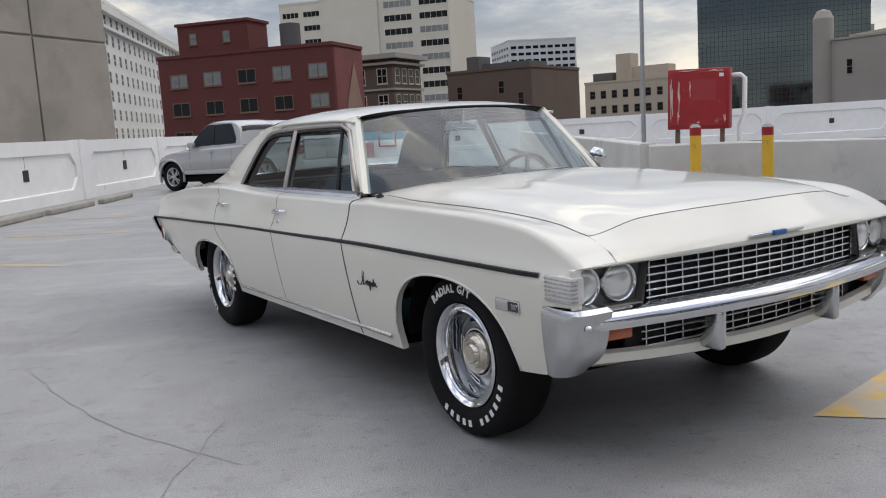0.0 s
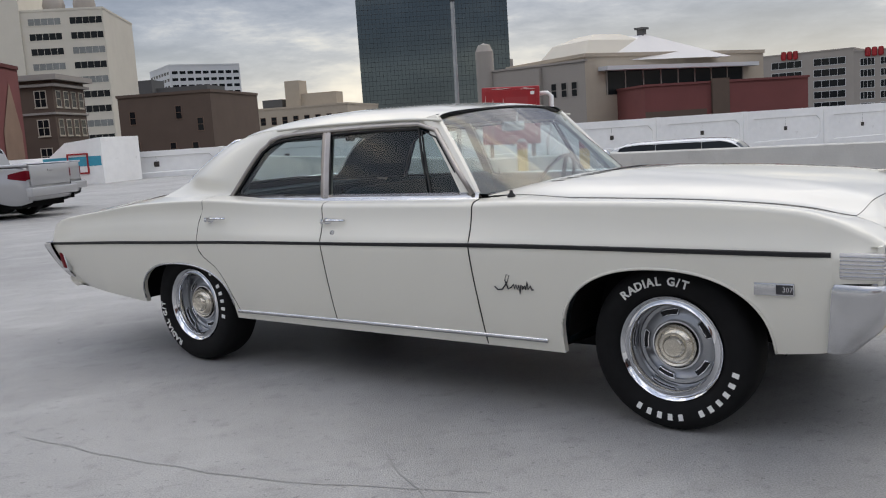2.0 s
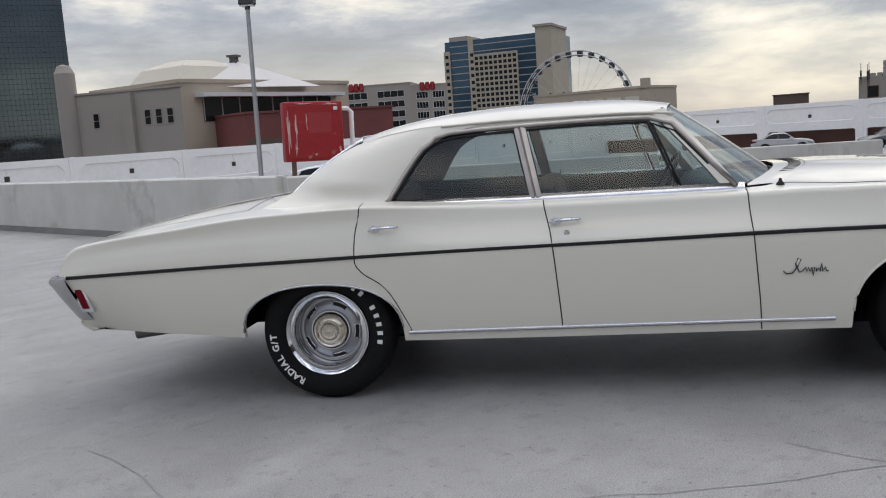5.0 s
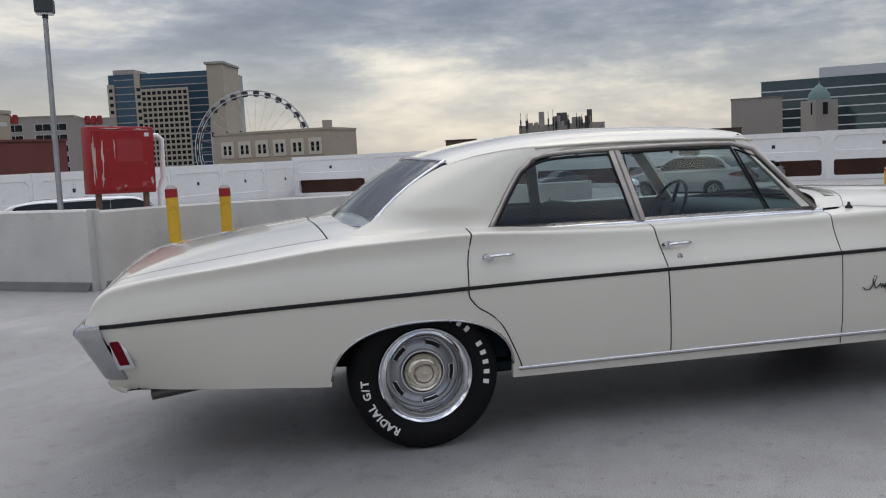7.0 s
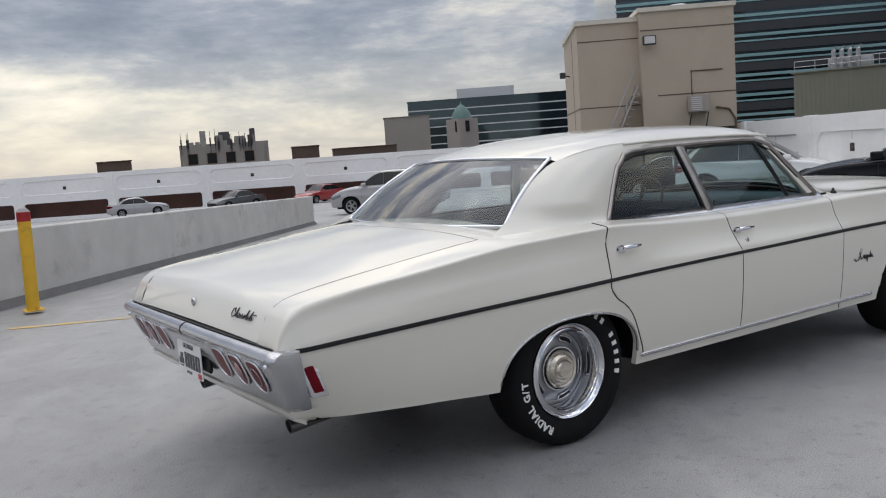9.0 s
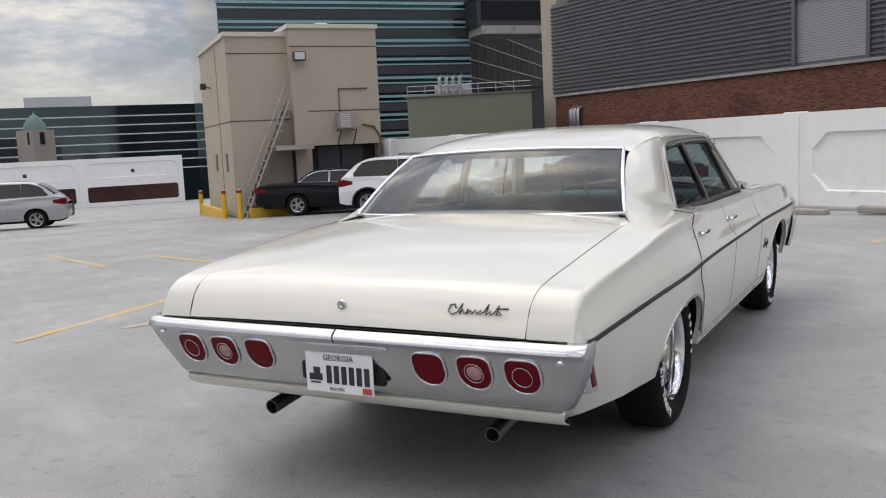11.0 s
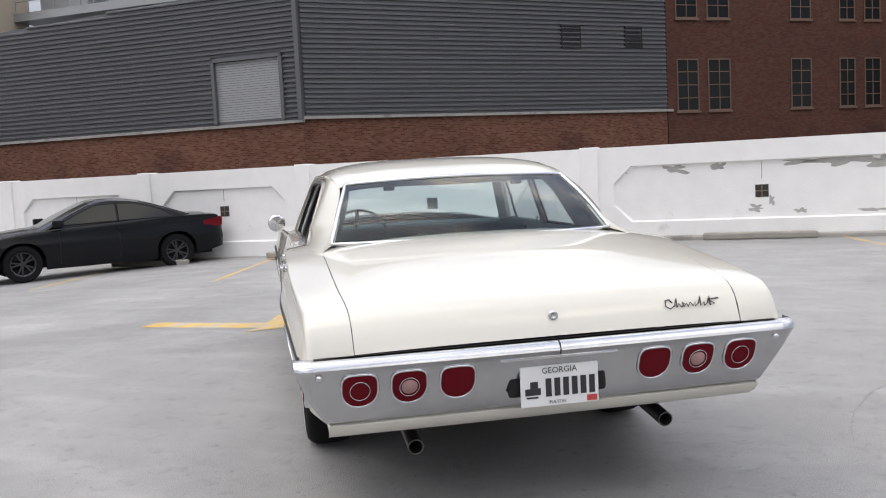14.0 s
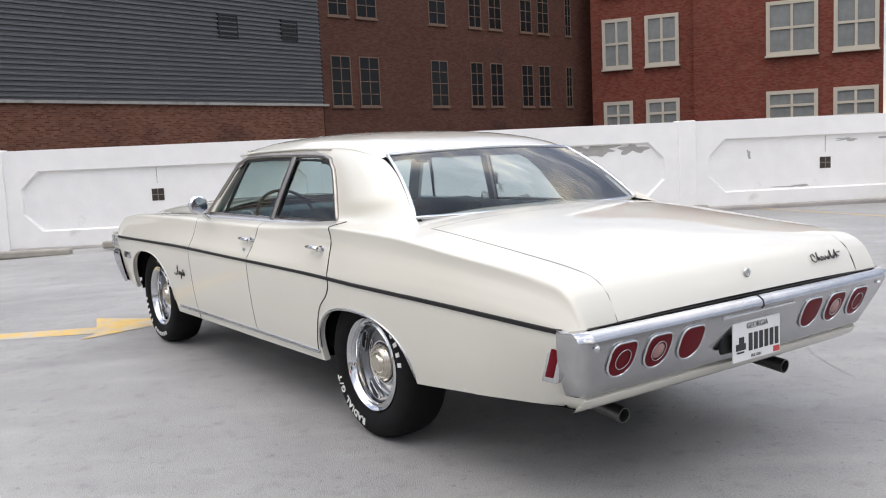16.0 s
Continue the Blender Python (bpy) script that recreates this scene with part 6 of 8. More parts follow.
def rows_of(root, ln, zs, n, w, h, fm, pm, x0=None, x1=None, cols=2, rws=1, border=0.1, alt=None, seed=1, face="front", depth=0):
    rnd = random.Random(seed)
    x0 = ln * 0.05 if x0 is None else x0
    x1 = ln * 0.95 if x1 is None else x1
    for z in zs:
        for i in range(n):
            x = lerp(x0, x1 - w, i / max(1, n - 1))
            p = alt if alt and rnd.random() < 0.35 else pm
            me = window_mesh(w, h, fm, p, cols, rws, border)
            if face == "front":
                m = pose(x, -0.01, z)
            elif face == "right":
                m = pose(ln + 0.01, x, z, 0, 0, 90)
            else:
                m = pose(-0.01, x + w, z, 0, 0, -90)
            put_window(me, root, m)


# concrete block beside the deck
r, ln = building("concrete_block", "windowless brown concrete panel building", (-30.0, -8.0), (-42.4, 7.3), 14, 12.5, M_PANEL, -2)
for i in range(4):
    for k in range(2):
        put("panel", mesh_from("panel", *bbox(i * 4.95 + 0.04, i * 4.95 + 4.88, -0.10, 0.0, -2 + k * 8.5, 6.4 + k * 6.0, 0.04), M_PANEL), r)
put("corner_panel", mesh_from("corner_panel", *box(19.75, 19.9, 0.1, 12, -2, 12.4), M_PANEL), r)
# ornate pale tower
r, ln = building("ornate_tower", "ornate white stone office tower with many windows", (-142.3, 27.8), (-216.0, 62.3), 30, 24.6, M_ORN, -30)
put("cornice", mesh_from("cornice", *join(box(-1.2, ln + 1, -1.2, 0, 22.6, 23.6), box(-0.8, ln + 1, -0.8, 0, 20.2, 20.7)), M_ORN), r)
rows_of(r, ln, [z for z in [20.8 - 3.05 * i for i in range(12)]], 18, 1.7, 2.0, M_ORN, M_WINDARK, 1.5, 75, cols=1, rws=2)
# red brick hotel
r, ln = building("red_brick_building", "dark red painted brick building with sliding windows", (-91.1, 23.0), (-76.2, 36.1), 8.0, 10.0, M_REDB, -20, 0.35)
rows_of(r, ln, [6.95, 4.0, 1.0, -2.0], 5, 2.1, 1.45, M_BFRAME, M_WINDARK, 1.3, 19.2, cols=2, rws=1, alt=M_WINPALE, seed=4)
put("side_wall", mesh_from("side_wall", *box(ln + 0.01, ln + 0.05, 0.3, 7.8, -10, 9.8), M_PINK), r)
put("gable_panel", mesh_from("gable_panel", *([(ln + 0.12, 2.6, 0), (ln + 0.12, 7.0, 0), (ln + 0.12, 7.0, 4), (ln + 0.12, 5.2, 8.6), (ln + 0.12, 2.6, 4)], [(0, 1, 2, 3, 4)]), mat("faded_tan_render", (0.26, 0.17, 0.12), 0.9, 0, 0.2, 0.5)), r)
put("penthouse", mesh_from("penthouse", *join(box(0.8, 9.2, 3, 7.4, 10, 13.6), box(0.6, 9.4, 2.8, 7.6, 13.6, 13.9)), M_REDB), r)
for x in (2.2, 6.2):
    put_window(window_mesh(0.9, 1.2, M_BFRAME, M_WINPALE, 1, 2), r, pose(x, 2.99, 11.6))
put("roof_tank", mesh_from("roof_tank", *join(lathe([(0.0, 13.4), (1.1, 13.2), (1.1, 10.0)], 16, "z")), M_ROOF, True, 40), r, pose(12.6, 6, 0))
# brown corniced block
r, ln = building("corniced_brick_building", "dark brown brick block with a pale projecting cornice", (-98.6, 46.1), (-91.3, 51.3), 8.5, 10.0, M_BRN, -20, 0.0)
put("cornice", mesh_from("cornice", *join(box(-0.9, ln + 0.9, -0.9, 9.2, 10.0, 10.6), box(-0.5, ln + 0.5, -0.5, 9.0, 9.3, 9.6), box(-0.2, ln + 0.2, -0.2, 8.8, 6.2, 6.45)), M_GREYSTONE), r)
rows_of(r, ln, [7.0, 3.8, 0.6], 3, 1.4, 1.9, M_WFRAME, M_WINDARK, 0.8, 8.2, cols=2, rws=2)
rows_of(r, ln, [7.0, 3.8, 0.6], 4, 1.3, 1.9, M_WFRAME, M_WINDARK, 0.6, 8.0, cols=1, rws=2, face="right")
# beige office tower in three parts
r, ln = building("beige_tower", "tall beige office tower with ribbon windows", (-217.0, 89.6), (-183.7, 120.5), 30, 35.0, M_TANLT, -30, 0.5)
put("core", mesh_from("core", *join(box(12.0, 27.0, -0.6, 25, -30, 46), box(15, 24, 3, 22, 46, 49)), M_TANLT), r)
rows_of(r, ln, [31.5 - 3.5 * i for i in range(11)], 2, 4.6, 1.5, M_TANLT, M_WINDARK, 0.8, 11.2, cols=4)
rows_of(r, ln, [31.8 - 3.4 * i for i in range(12)], 2, 7.4, 1.7, M_TANLT, M_WINDARK, 28.5, 45.2, cols=5, alt=M_WINPALE, seed=3)
rows_of(r, ln, [30.0 - 3.4 * i for i in range(6)], 1, 1.4, 1.6, M_TANLT, M_WINDARK, 25.0, 26.6, cols=1)
put("rooftop_drum", mesh_from("rooftop_drum", *join(lathe([(0, 39.5), (2.2, 38.8), (2.6, 37), (2.2, 35)], 16, "z")), M_GREYSTONE, True), r, pose(33, 6, 0))
put("rooftop_drum", mesh_from("rooftop_drum", *join(lathe([(0, 39.8), (2.2, 39.0), (2.6, 37), (2.2, 35)], 16, "z")), M_GREYSTONE, True), r, pose(40, 6, 0))
r, ln = building("slim_tower", "slim dark ribbed tower", (-272.0, 177.4), (-268.6, 182.5), 20, 40.0, M_MULL, -30, 0)
for i in range(7):
    put("rib", mesh_from("rib", *box(i * 0.9 + 0.1, i * 0.9 + 0.5, -0.5, 0, -30, 40), M_GREYSTONE), r)
r, ln = building("brown_brick_block", "dark brown brick block with a few dark windows", (-83.6, 54.2), (-74.0, 59.1), 14, 7.3, M_BRN, -20, 0.3)
for x, z in ((1.2, 4.3), (6.6, 4.6), (9.0, 3.2), (1.4, 0.9), (5.6, 0.7), (8.2, 0.6)):
    put_window(window_mesh(0.8, 1.5, M_BFRAME, M_WINDARK, 1, 2), r, pose(x, -0.01, z))
put("roof_plant", mesh_from("roof_plant", *join(box(2.0, 9.2, 3, 8, 7.6, 8.3), box(1.6, 3.2, 2, 5, 7.6, 9.2)), M_ROOF), r)
r, ln = building("white_slab_tower", "white office slab with horizontal window strips", (-315.3, 237.4), (-303.5, 266.0), 34, 37.0, M_SLAB, -30, 0.6)
rows_of(r, ln, [33.4 - 2.9 * i for i in range(14)], 9, 2.7, 1.45, M_SLAB, M_WINDARK, 0.8, 30.4, cols=1)
rows_of(r, ln, [33.4 - 2.9 * i for i in range(14)], 7, 3.9, 1.45, M_SLAB, M_WINDARK, 1.0, 33, cols=1, face="left")
r, ln = building("tan_warehouse", "tan brick warehouse with small windows and a penthouse", (-171.3, 153.1), (-147.9, 162.7), 25, 9.9, M_TAN, -20, 0.5)
rows_of(r, ln, [6.0, 2.2, -1.6], 8, 1.5, 2.0, M_BFRAME, M_WINDARK, 1.4, 24.0, cols=1, rws=2)
put("penthouse", mesh_from("penthouse", *join(box(7.5, 11.5, 3, 8, 9.9, 17.0), box(11.5, 21, 4, 9, 9.9, 13.6)), M_TAN), r)
put("roof_plant", mesh_from("roof_plant", *box(0.5, 6, 4, 9, 10.3, 12.6), M_ROOF), r)
# black glass tower
r, ln = building("black_glass_tower", "tall dark mirrored glass office tower", (-194.3, 221.9), (-154.2, 251.3), 30, 66, M_TOWER, -30, 0)
mul = [box(i * ln / 40 - 0.045, i * ln / 40 + 0.045, -0.10, 0, -30, 66) for i in range(41)] + [box(0, ln, -0.10, 0, z - 0.05, z + 0.05) for z in [-30 + 1.55 * i for i in range(62)]]
put("mullions", mesh_from("mullions", *join(*mul), M_MULL), r, kind="stuff")
put("corner_fin", mesh_from("corner_fin", *box(ln, ln + 1.0, -0.4, 6, -30, 24), M_GREYSTONE), r)
# pitched-roof hall with a cupola
r, ln = building("domed_hall", "grey-brown hall with a white pitched roof and cupola", (-49.1, 75.3), (-36.9, 74.2), 26, 7.2, M_GREYSTONE, -16, 0.2)
for x in (2.6, 8.2, 9.4, 10.6):
    put_window(window_mesh(0.75, 1.5, M_GREYSTONE, M_WINDARK, 1, 2), r, pose(x, -0.01, 3.9))
put("pier", mesh_from("pier", *join(box(6.2, 7.2, -0.5, 0, -10, 7.0), lathe([(0.95, 9.4), (0.95, -10)], 20, "z"), lathe([(0.0, 10.3), (0.6, 10.1), (0.95, 9.4)], 20, "z")), M_GREYSTONE, True, 40), r)
rf = ([(1, 3, 7.2), (13, 3, 7.2), (20, 16, 7.2), (1, 16, 7.2), (6, 9, 9.6), (13.5, 9.5, 10.0)], [(0, 1, 5, 4), (1, 2, 5), (2, 3, 4, 5), (3, 0, 4)])
put("pitched_roof", mesh_from("pitched_roof", *rf, M_ROOFW), r)
put("cupola", mesh_from("cupola", *join(box(12.9, 13.6, 9.2, 9.9, 8.4, 10.45), box(12.7, 13.8, 9.0, 10.1, 10.45, 10.65)), M_ROOF), r)
r, ln = building("hall_wing", "tan stepped hall wing with a dark glazed band", (-36.9, 74.2), (-26.4, 96.0), 14, 7.6, M_TAN, -16, 0.35)
put("glazed_band", mesh_from("glazed_band", *box(2.5, 21, -0.06, 0, 3.9, 6.2), M_WINDARK), r)
for i in range(9):
    put("mullion", mesh_from("mullion", *box(2.5 + i * 2.3, 2.62 + i * 2.3, -0.12, 0, 3.9, 6.2), M_GREYSTONE), r)
put("canopy", mesh_from("canopy", *box(1.6, 22, -1.4, 0, 6.2, 6.6), M_SLAB), r)
hp = ([(1.0, 1, 7.95), (9.5, 1, 7.95), (9.5, 9, 7.95), (1.0, 9, 7.95), (3.6, 3, 10.1), (7.0, 3, 10.1), (7.0, 6, 10.1), (3.6, 6, 10.1), (2.0, 1.8, 9.4), (8.4, 1.8, 9.4), (8.4, 8, 9.4), (2.0, 8, 9.4)], [(0, 1, 9, 8), (1, 2, 10, 9), (2, 3, 11, 10), (3, 0, 8, 11), (8, 9, 5, 4), (9, 10, 6, 5), (10, 11, 7, 6), (11, 8, 4, 7), (4, 5, 6, 7)])
put("hipped_roof", mesh_from("hipped_roof", *hp, M_TANLT), r)
r, ln = building("red_annex", "low red and brown annex building", (-30.3, 72.9), (-19.0, 84.7), 9, 4.2, M_PINK, -16, 0.2)
put("dark_bay", mesh_from("dark_bay", *join(box(6.5, 8.2, -0.3, 0, -4, 4.6), box(0, 6, -0.05, 0, -3, 1.9)), M_BRN), r)
# ribbed concrete blocks with red roof signs
for p0, p1, tp in (((-62.5, 215.6), (-41.4, 215.8), 14.0), ((-41.4, 215.8), (-32.4, 217.5), 13.2)):
    r, ln = building("ribbed_office", "grey-brown concrete office block with window grid and red sign", p0, p1, 20, tp, M_GREYSTONE, -20, 0.3)
    rows_of(r, ln, [tp - 3.2 - 2.5 * i for i in range(7)], 2, ln * 0.33, 1.7, M_SLAB, M_WINDARK, ln * 0.14, ln * 0.92, cols=4)
    put("roof_sign", mesh_from("roof_sign", *join(bbox(ln * 0.25, ln * 0.25 + 1.2, -0.3, 0, tp - 1.2, tp + 0.8, 0.3), bbox(ln * 0.25 + 1.4, ln * 0.25 + 2.5, -0.3, 0, tp - 1.2, tp + 0.8, 0.3), bbox(ln * 0.25 + 2.7, ln * 0.25 + 3.8, -0.3, 0, tp - 1.2, tp + 0.8, 0.3)), M_RED), r, None, "plain red sign blocks")
# hotel tower
r, ln = building("hotel_tower", "tall hotel tower of tan frames and blue glass", (-71.6, 489.9), (-12.9, 475.0), 40, 50.0, M_BLUEG, -30, 0)
M_HOTEL = mat("tan_hotel_frame", (0.40, 0.35, 0.28), 0.8, 0, 0.08, 0.2)
put("side_shaft", mesh_from("side_shaft", *join(box(ln - 8, ln + 0.5, -1, 30, -30, 53), box(-0.5, 3, -1, 30, -30, 45), box(14, 17, -1, 30, -30, 51)), M_HOTEL), r)
put("roof_cap", mesh_from("roof_cap", *box(ln - 9, ln + 1.2, -1.8, 30, 53, 54.2), M_GREYSTONE), r)
put("roof_block", mesh_from("roof_block", *box(3, 14, -0.5, 20, 50, 52.4), M_GREYSTONE), r)
put("frame_face", mesh_from("frame_face", *box(17, 42, -0.8, 0, -30, 42), M_HOTEL), r)
HWIN = mesh_from("window", *box(0, 1.85, -0.06, 0, 0, 1.75), M_WINDARK)
for k in range(16):
    for i in range(9):
        put("window", HWIN, r, pose(17.6 + i * 2.72, -0.8, 38.9 - 2.85 * k))
for k in range(12):
    for x in (0.4, 15.0):
        put("window", HWIN, r, pose(x, -1.0, 41.0 - 3.7 * k))
GLINE = mesh_from("floor_line", *box(3, ln - 8, -0.12, 0, 0, 0.5), M_GREYSTONE)
for k in range(14):
    put("floor_line", GLINE, r, pose(0, 0, 47.0 - 3.7 * k))
r, ln = building("stone_hall", "tan stone hall with tall bays and dark ledge", (-7.9, 155.0), (11.2, 144.8), 12, 6.2, M_TAN, -16, 0.4)
for i in range(6):
    put("bay", mesh_from("bay", *box(1.2 + i * 3.3, 3.6 + i * 3.3, -0.15, 0, 2.2, 5.0), M_TANLT), r)
    for k in range(2):
        put_window(window_mesh(0.7, 1.7, M_TANLT, M_WINDARK, 1, 2), r, pose(1.6 + i * 3.3 + k * 0.95, -0.16, 2.7))
put("ledge", mesh_from("ledge", *box(-1, ln + 1.5, -1.2, 0, 0.4, 1.3), M_BRN), r)
put("turret", mesh_from("turret", *box(ln - 1.2, ln, -0.2, 1.2, 6.2, 7.8), M_TAN), r)
r, ln = building("rooftop_plant_block", "tan block crowded with rooftop plant and pipes", (35.0, 115.1), (46.2, 111.2), 9, 4.6, M_GREYSTONE, -16, 0)
rnd = random.Random(9)
for i in range(13):
    x = rnd.uniform(0, ln - 1.4)
    put("plant_unit", mesh_from("plant_unit", *bbox(x, x + rnd.uniform(0.6, 1.5), -0.5 + rnd.random(), 1 + rnd.random(), 3.2 + rnd.random(), 4.8 + 1.8 * rnd.random(), 0.05), (M_GREYSTONE, M_CONC, M_BRN, M_ROOF)[i % 4]), r)
for i in range(4):
    put_window(window_mesh(1.35, 1.5, M_BFRAME, M_WINDARK, 1, 1), r, pose(1.0 + i * 2.5, -0.55, 1.9))
put("front_wall", mesh_from("front_wall", *box(0.2, ln - 0.6, -0.53, 0, -10, 4.3), M_GREYSTONE), r)
for i in range(15):
    x, h = rnd.uniform(0.0, ln), rnd.uniform(1.0, 2.4)
    put("antenna", mesh_from("antenna", *join(tube([(x, -0.62, 3.4), (x, -0.62, 4.2 + h)], 0.035, 5), bbox(x - 0.10, x + 0.10, -0.76, -0.64, 3.4 + h * 0.4, 4.1 + h * 0.6, 0.02)), M_MULL), r)
for p0, p1, tp in (((28.1, 131.9), (32.8, 130.8), 3.2), ((55.2, 122.9), (59.0, 121.2), 3.6), ((61, 120), (70, 116), 2.9)):
    building("low_roof_block", "dark low rooftop block", p0, p1, 5, tp, M_BRN, -16, 0.15)
building("grey_plant_block", "plain grey metal-clad block", (78.5, 133.4), (85.5, 129.2), 8, 8.0, M_GREYSTONE, -16, 0.1)
# dark glass office with pale bands
r, ln = building("banded_glass_office", "dark glass office with thin pale bands", (104.0, 165.0), (147.0, 130.6), 20, 12.6, M_TINT, -16, 0.3)
for i in range(7):
    put("band", mesh_from("band", *box(-0.1, ln + 0.1, -0.12, 0, 10.6 - 1.9 * i, 10.85 - 1.9 * i), M_SLAB), r)
put("roof_plant", mesh_from("roof_plant", *box(11, 24, 4, 9, 12.8, 15.2), M_SLAB), r)
r = put("domed_turret", None, None, Matrix.Translation((83.8, 117.0, 0)), "small green copper dome on a stone turret", "dome")
put("dome", mesh_from("dome", *lathe([(0.0, 9.6), (0.12, 9.0), (0.3, 8.9), (0.9, 8.4), (1.5, 7.5), (1.7, 6.6)], 20, "z"), M_COPPER, True), r)
put("turret", mesh_from("turret", *join(box(-1.9, 1.9, -1.9, 1.9, -16, 6.6)), M_GREYSTONE), r)
put("opening", mesh_from("opening", *box(-1.2, 1.2, -1.96, -1.9, 4.4, 6.2), M_WINDARK), r, pose(0, 0, 0, 0, 0, -35))
# teal banded office behind the stair house
r, ln = building("teal_banded_office", "large dark glass office with teal floor bands", (53.2, 51.3), (70.45, 36.1), 30, 20.3, M_TINT, -16, 0)
BAND = mesh_from("band", *box(-0.1, ln + 0.1, -0.16, 0, 0, 0.24), M_TEAL)
THIN = mesh_from("band", *box(-0.1, ln + 0.1, -0.10, 0, 0, 0.14), M_TEAL)
PANEL = mesh_from("spandrel", *box(0, ln + 0.02, -0.04, 0, 0, 0.72), M_MULL)
for i in range(20):
    z = 19.3 - 1.67 * i
    put("band", BAND, r, pose(0, 0, z))
    put("band", THIN, r, pose(0, 0, z - 0.42))
    put("spandrel", PANEL, r, pose(0, 0, z - 1.2))
M_WINGGL = mat("dark_wing_glass", (0.03, 0.034, 0.034), 0.6, 0, 0.6, 0.12, spec=0.05)
r, ln = building("glass_wing", "dark mirrored glass side of the banded office with thin floor lines", (70.5, 36.1), (121.5, 45.6), 12, 20.3, M_WINGGL, -16, 0.3)
LINE_ = mesh_from("floor_line", *box(0, ln, -0.06, 0, 0, 0.10), M_GREYSTONE)
for i in range(20):
    put("floor_line", LINE_, r, pose(0, 0, 19.3 - 1.67 * i))
FIN = mesh_from("mullion", *box(0, 0.12, -0.05, 0, -10, 20.3), M_MULL)
for i in range(18):
    put("mullion", FIN, r, pose(i * 2.9, 0, 0))
r, ln = building("sky_bridge", "dark enclosed bridge on a pale concrete beam between two buildings", (68.2, 34.0), (79.5, 24.0), 4, 14.4, M_MULL, 12.0, 0.12)
put("beam", mesh_from("beam", *box(0.3, ln, -0.25, 3.6, 11.25, 11.98), M_CONC), r)
put("glazing", mesh_from("glazing", *box(0.4, ln, -0.05, 0, 12.5, 14.2), M_WINDARK), r)
r, ln = building("low_link_building", "dark low block under the bridge", (69.5, 32.4), (82.0, 21.5), 4, 6.4, M_MULL, -16, 0.12)
# olive corrugated plant room
r, ln = building("plant_room", "olive corrugated metal plant room with roof pipes", (33.4, 21.2), (36.0, 15.5), 7, 3.85, M_OLIVE, -3, 0.05)
for i in range(31):
    put("rib", mesh_from("rib", *box(i * 0.2 + 0.05, i * 0.2 + 0.13, -0.03, 0, -1, 3.8), M_OLIVE), r)
put("rail", mesh_from("rail", *join(*[tube([(0, 0.3, z), (ln, 0.3, z)], 0.02, 5) for z in (4.15, 4.4)], *[tube([(i * 0.9, 0.3, 3.85), (i * 0.9, 0.3, 4.4)], 0.02, 5) for i in range(7)]), M_STEEL), r)
put("roof_pipes", mesh_from("roof_pipes", *join(*[tube([(1.6 + 0.35 * i, 1.2, 3.9), (1.6 + 0.35 * i, 1.2, 4.8), (1.75 + 0.35 * i, 1.2, 4.95)], 0.1, 8) for i in range(4)], bbox(1.3, 3.2, 1.5, 2.4, 3.9, 4.5, 0.05)), M_STEEL, True, 40), r)

# grey metal-clad building over a brick base
r, ln = building("metal_clad_building", "dark grey corrugated metal building on a brick base with a shutter", (41.1, 16.2), (31.0, -0.75), 20, 3.72, M_BRICK_LOW, -10, 0)


def corrugated(x0, x1, z0, z1a, z1b, pitch=0.205, hole=None):
    """Horizontal ribs with a sloping upper edge; hole: x0, x1, z1 left open at the foot."""
    V, Fc = [], []
    n = int((max(z1a, z1b) - z0) / pitch)
    for i in range(n):
        z = z0 + i * pitch
        spans = [(x0, x1)]
        if hole and z < hole[2]:
            spans = [(x0, hole[0]), (hole[1], x1)]
        for a, b in spans:
            top = z + pitch
            if z1b > z1a and top > z1a:
                a = max(a, lerp(x0, x1, (top - z1a) / (z1b - z1a)))
            if b - a < 0.05:
                continue
            k = len(V)
            for zz, y in ((z, -0.04), (z + pitch * 0.40, -0.04), (z + pitch * 0.52, -0.135), (z + pitch * 0.82, -0.135), (z + pitch, -0.04)):
                V += [(a, y, zz), (b, y, zz)]
            Fc += [(k + 2 * j, k + 2 * j + 1, k + 2 * j + 3, k + 2 * j + 2) for j in range(4)]
    return V, Fc


put("siding", mesh_from("siding", *corrugated(-0.1, ln - 0.12, 3.85, 8.7, 9.6, hole=(15.6, 19.0, 6.55)), M_SIDING), r)
upper = ([(-0.1, 0, 3.8), (ln, 0, 3.8), (ln, 0, 9.5), (-0.1, 0, 8.7), (-0.1, 18, 8.7), (ln, 18, 9.5)], [(0, 1, 2, 3), (3, 2, 5, 4)])
put("upper_wall", mesh_from("upper_wall", *upper, M_SIDING), r)
put("ledge", mesh_from("ledge", *box(-0.1, ln + 0.08, -0.12, 0, 3.72, 3.84), M_CONC), r)
put("corner_trim", mesh_from("corner_trim", *box(ln - 0.14, ln + 0.06, -0.16, 0.2, 3.84, 14), M_SIDING), r)
sh = put("roller_shutter", mesh_from("roller_shutter", *box(15.75, 18.85, 0.0, 0.05, 3.98, 6.48), M_SHUTTER), r, None, "pale grey roller shutter")
SLAT = mesh_from("slat", *box(15.75, 18.85, -0.03, 0, 0, 0.075), M_SHUTTER)
for i in range(25):
    put("slat", SLAT, sh, pose(0, 0, 3.98 + i * 0.1))
put("shutter_frame", mesh_from("shutter_frame", *join(box(15.6, 15.75, -0.2, 0, 3.9, 6.62), box(18.85, 19.0, -0.2, 0, 3.9, 6.62), box(15.6, 19.0, -0.2, 0, 6.47, 6.62)), M_SIDING), r)
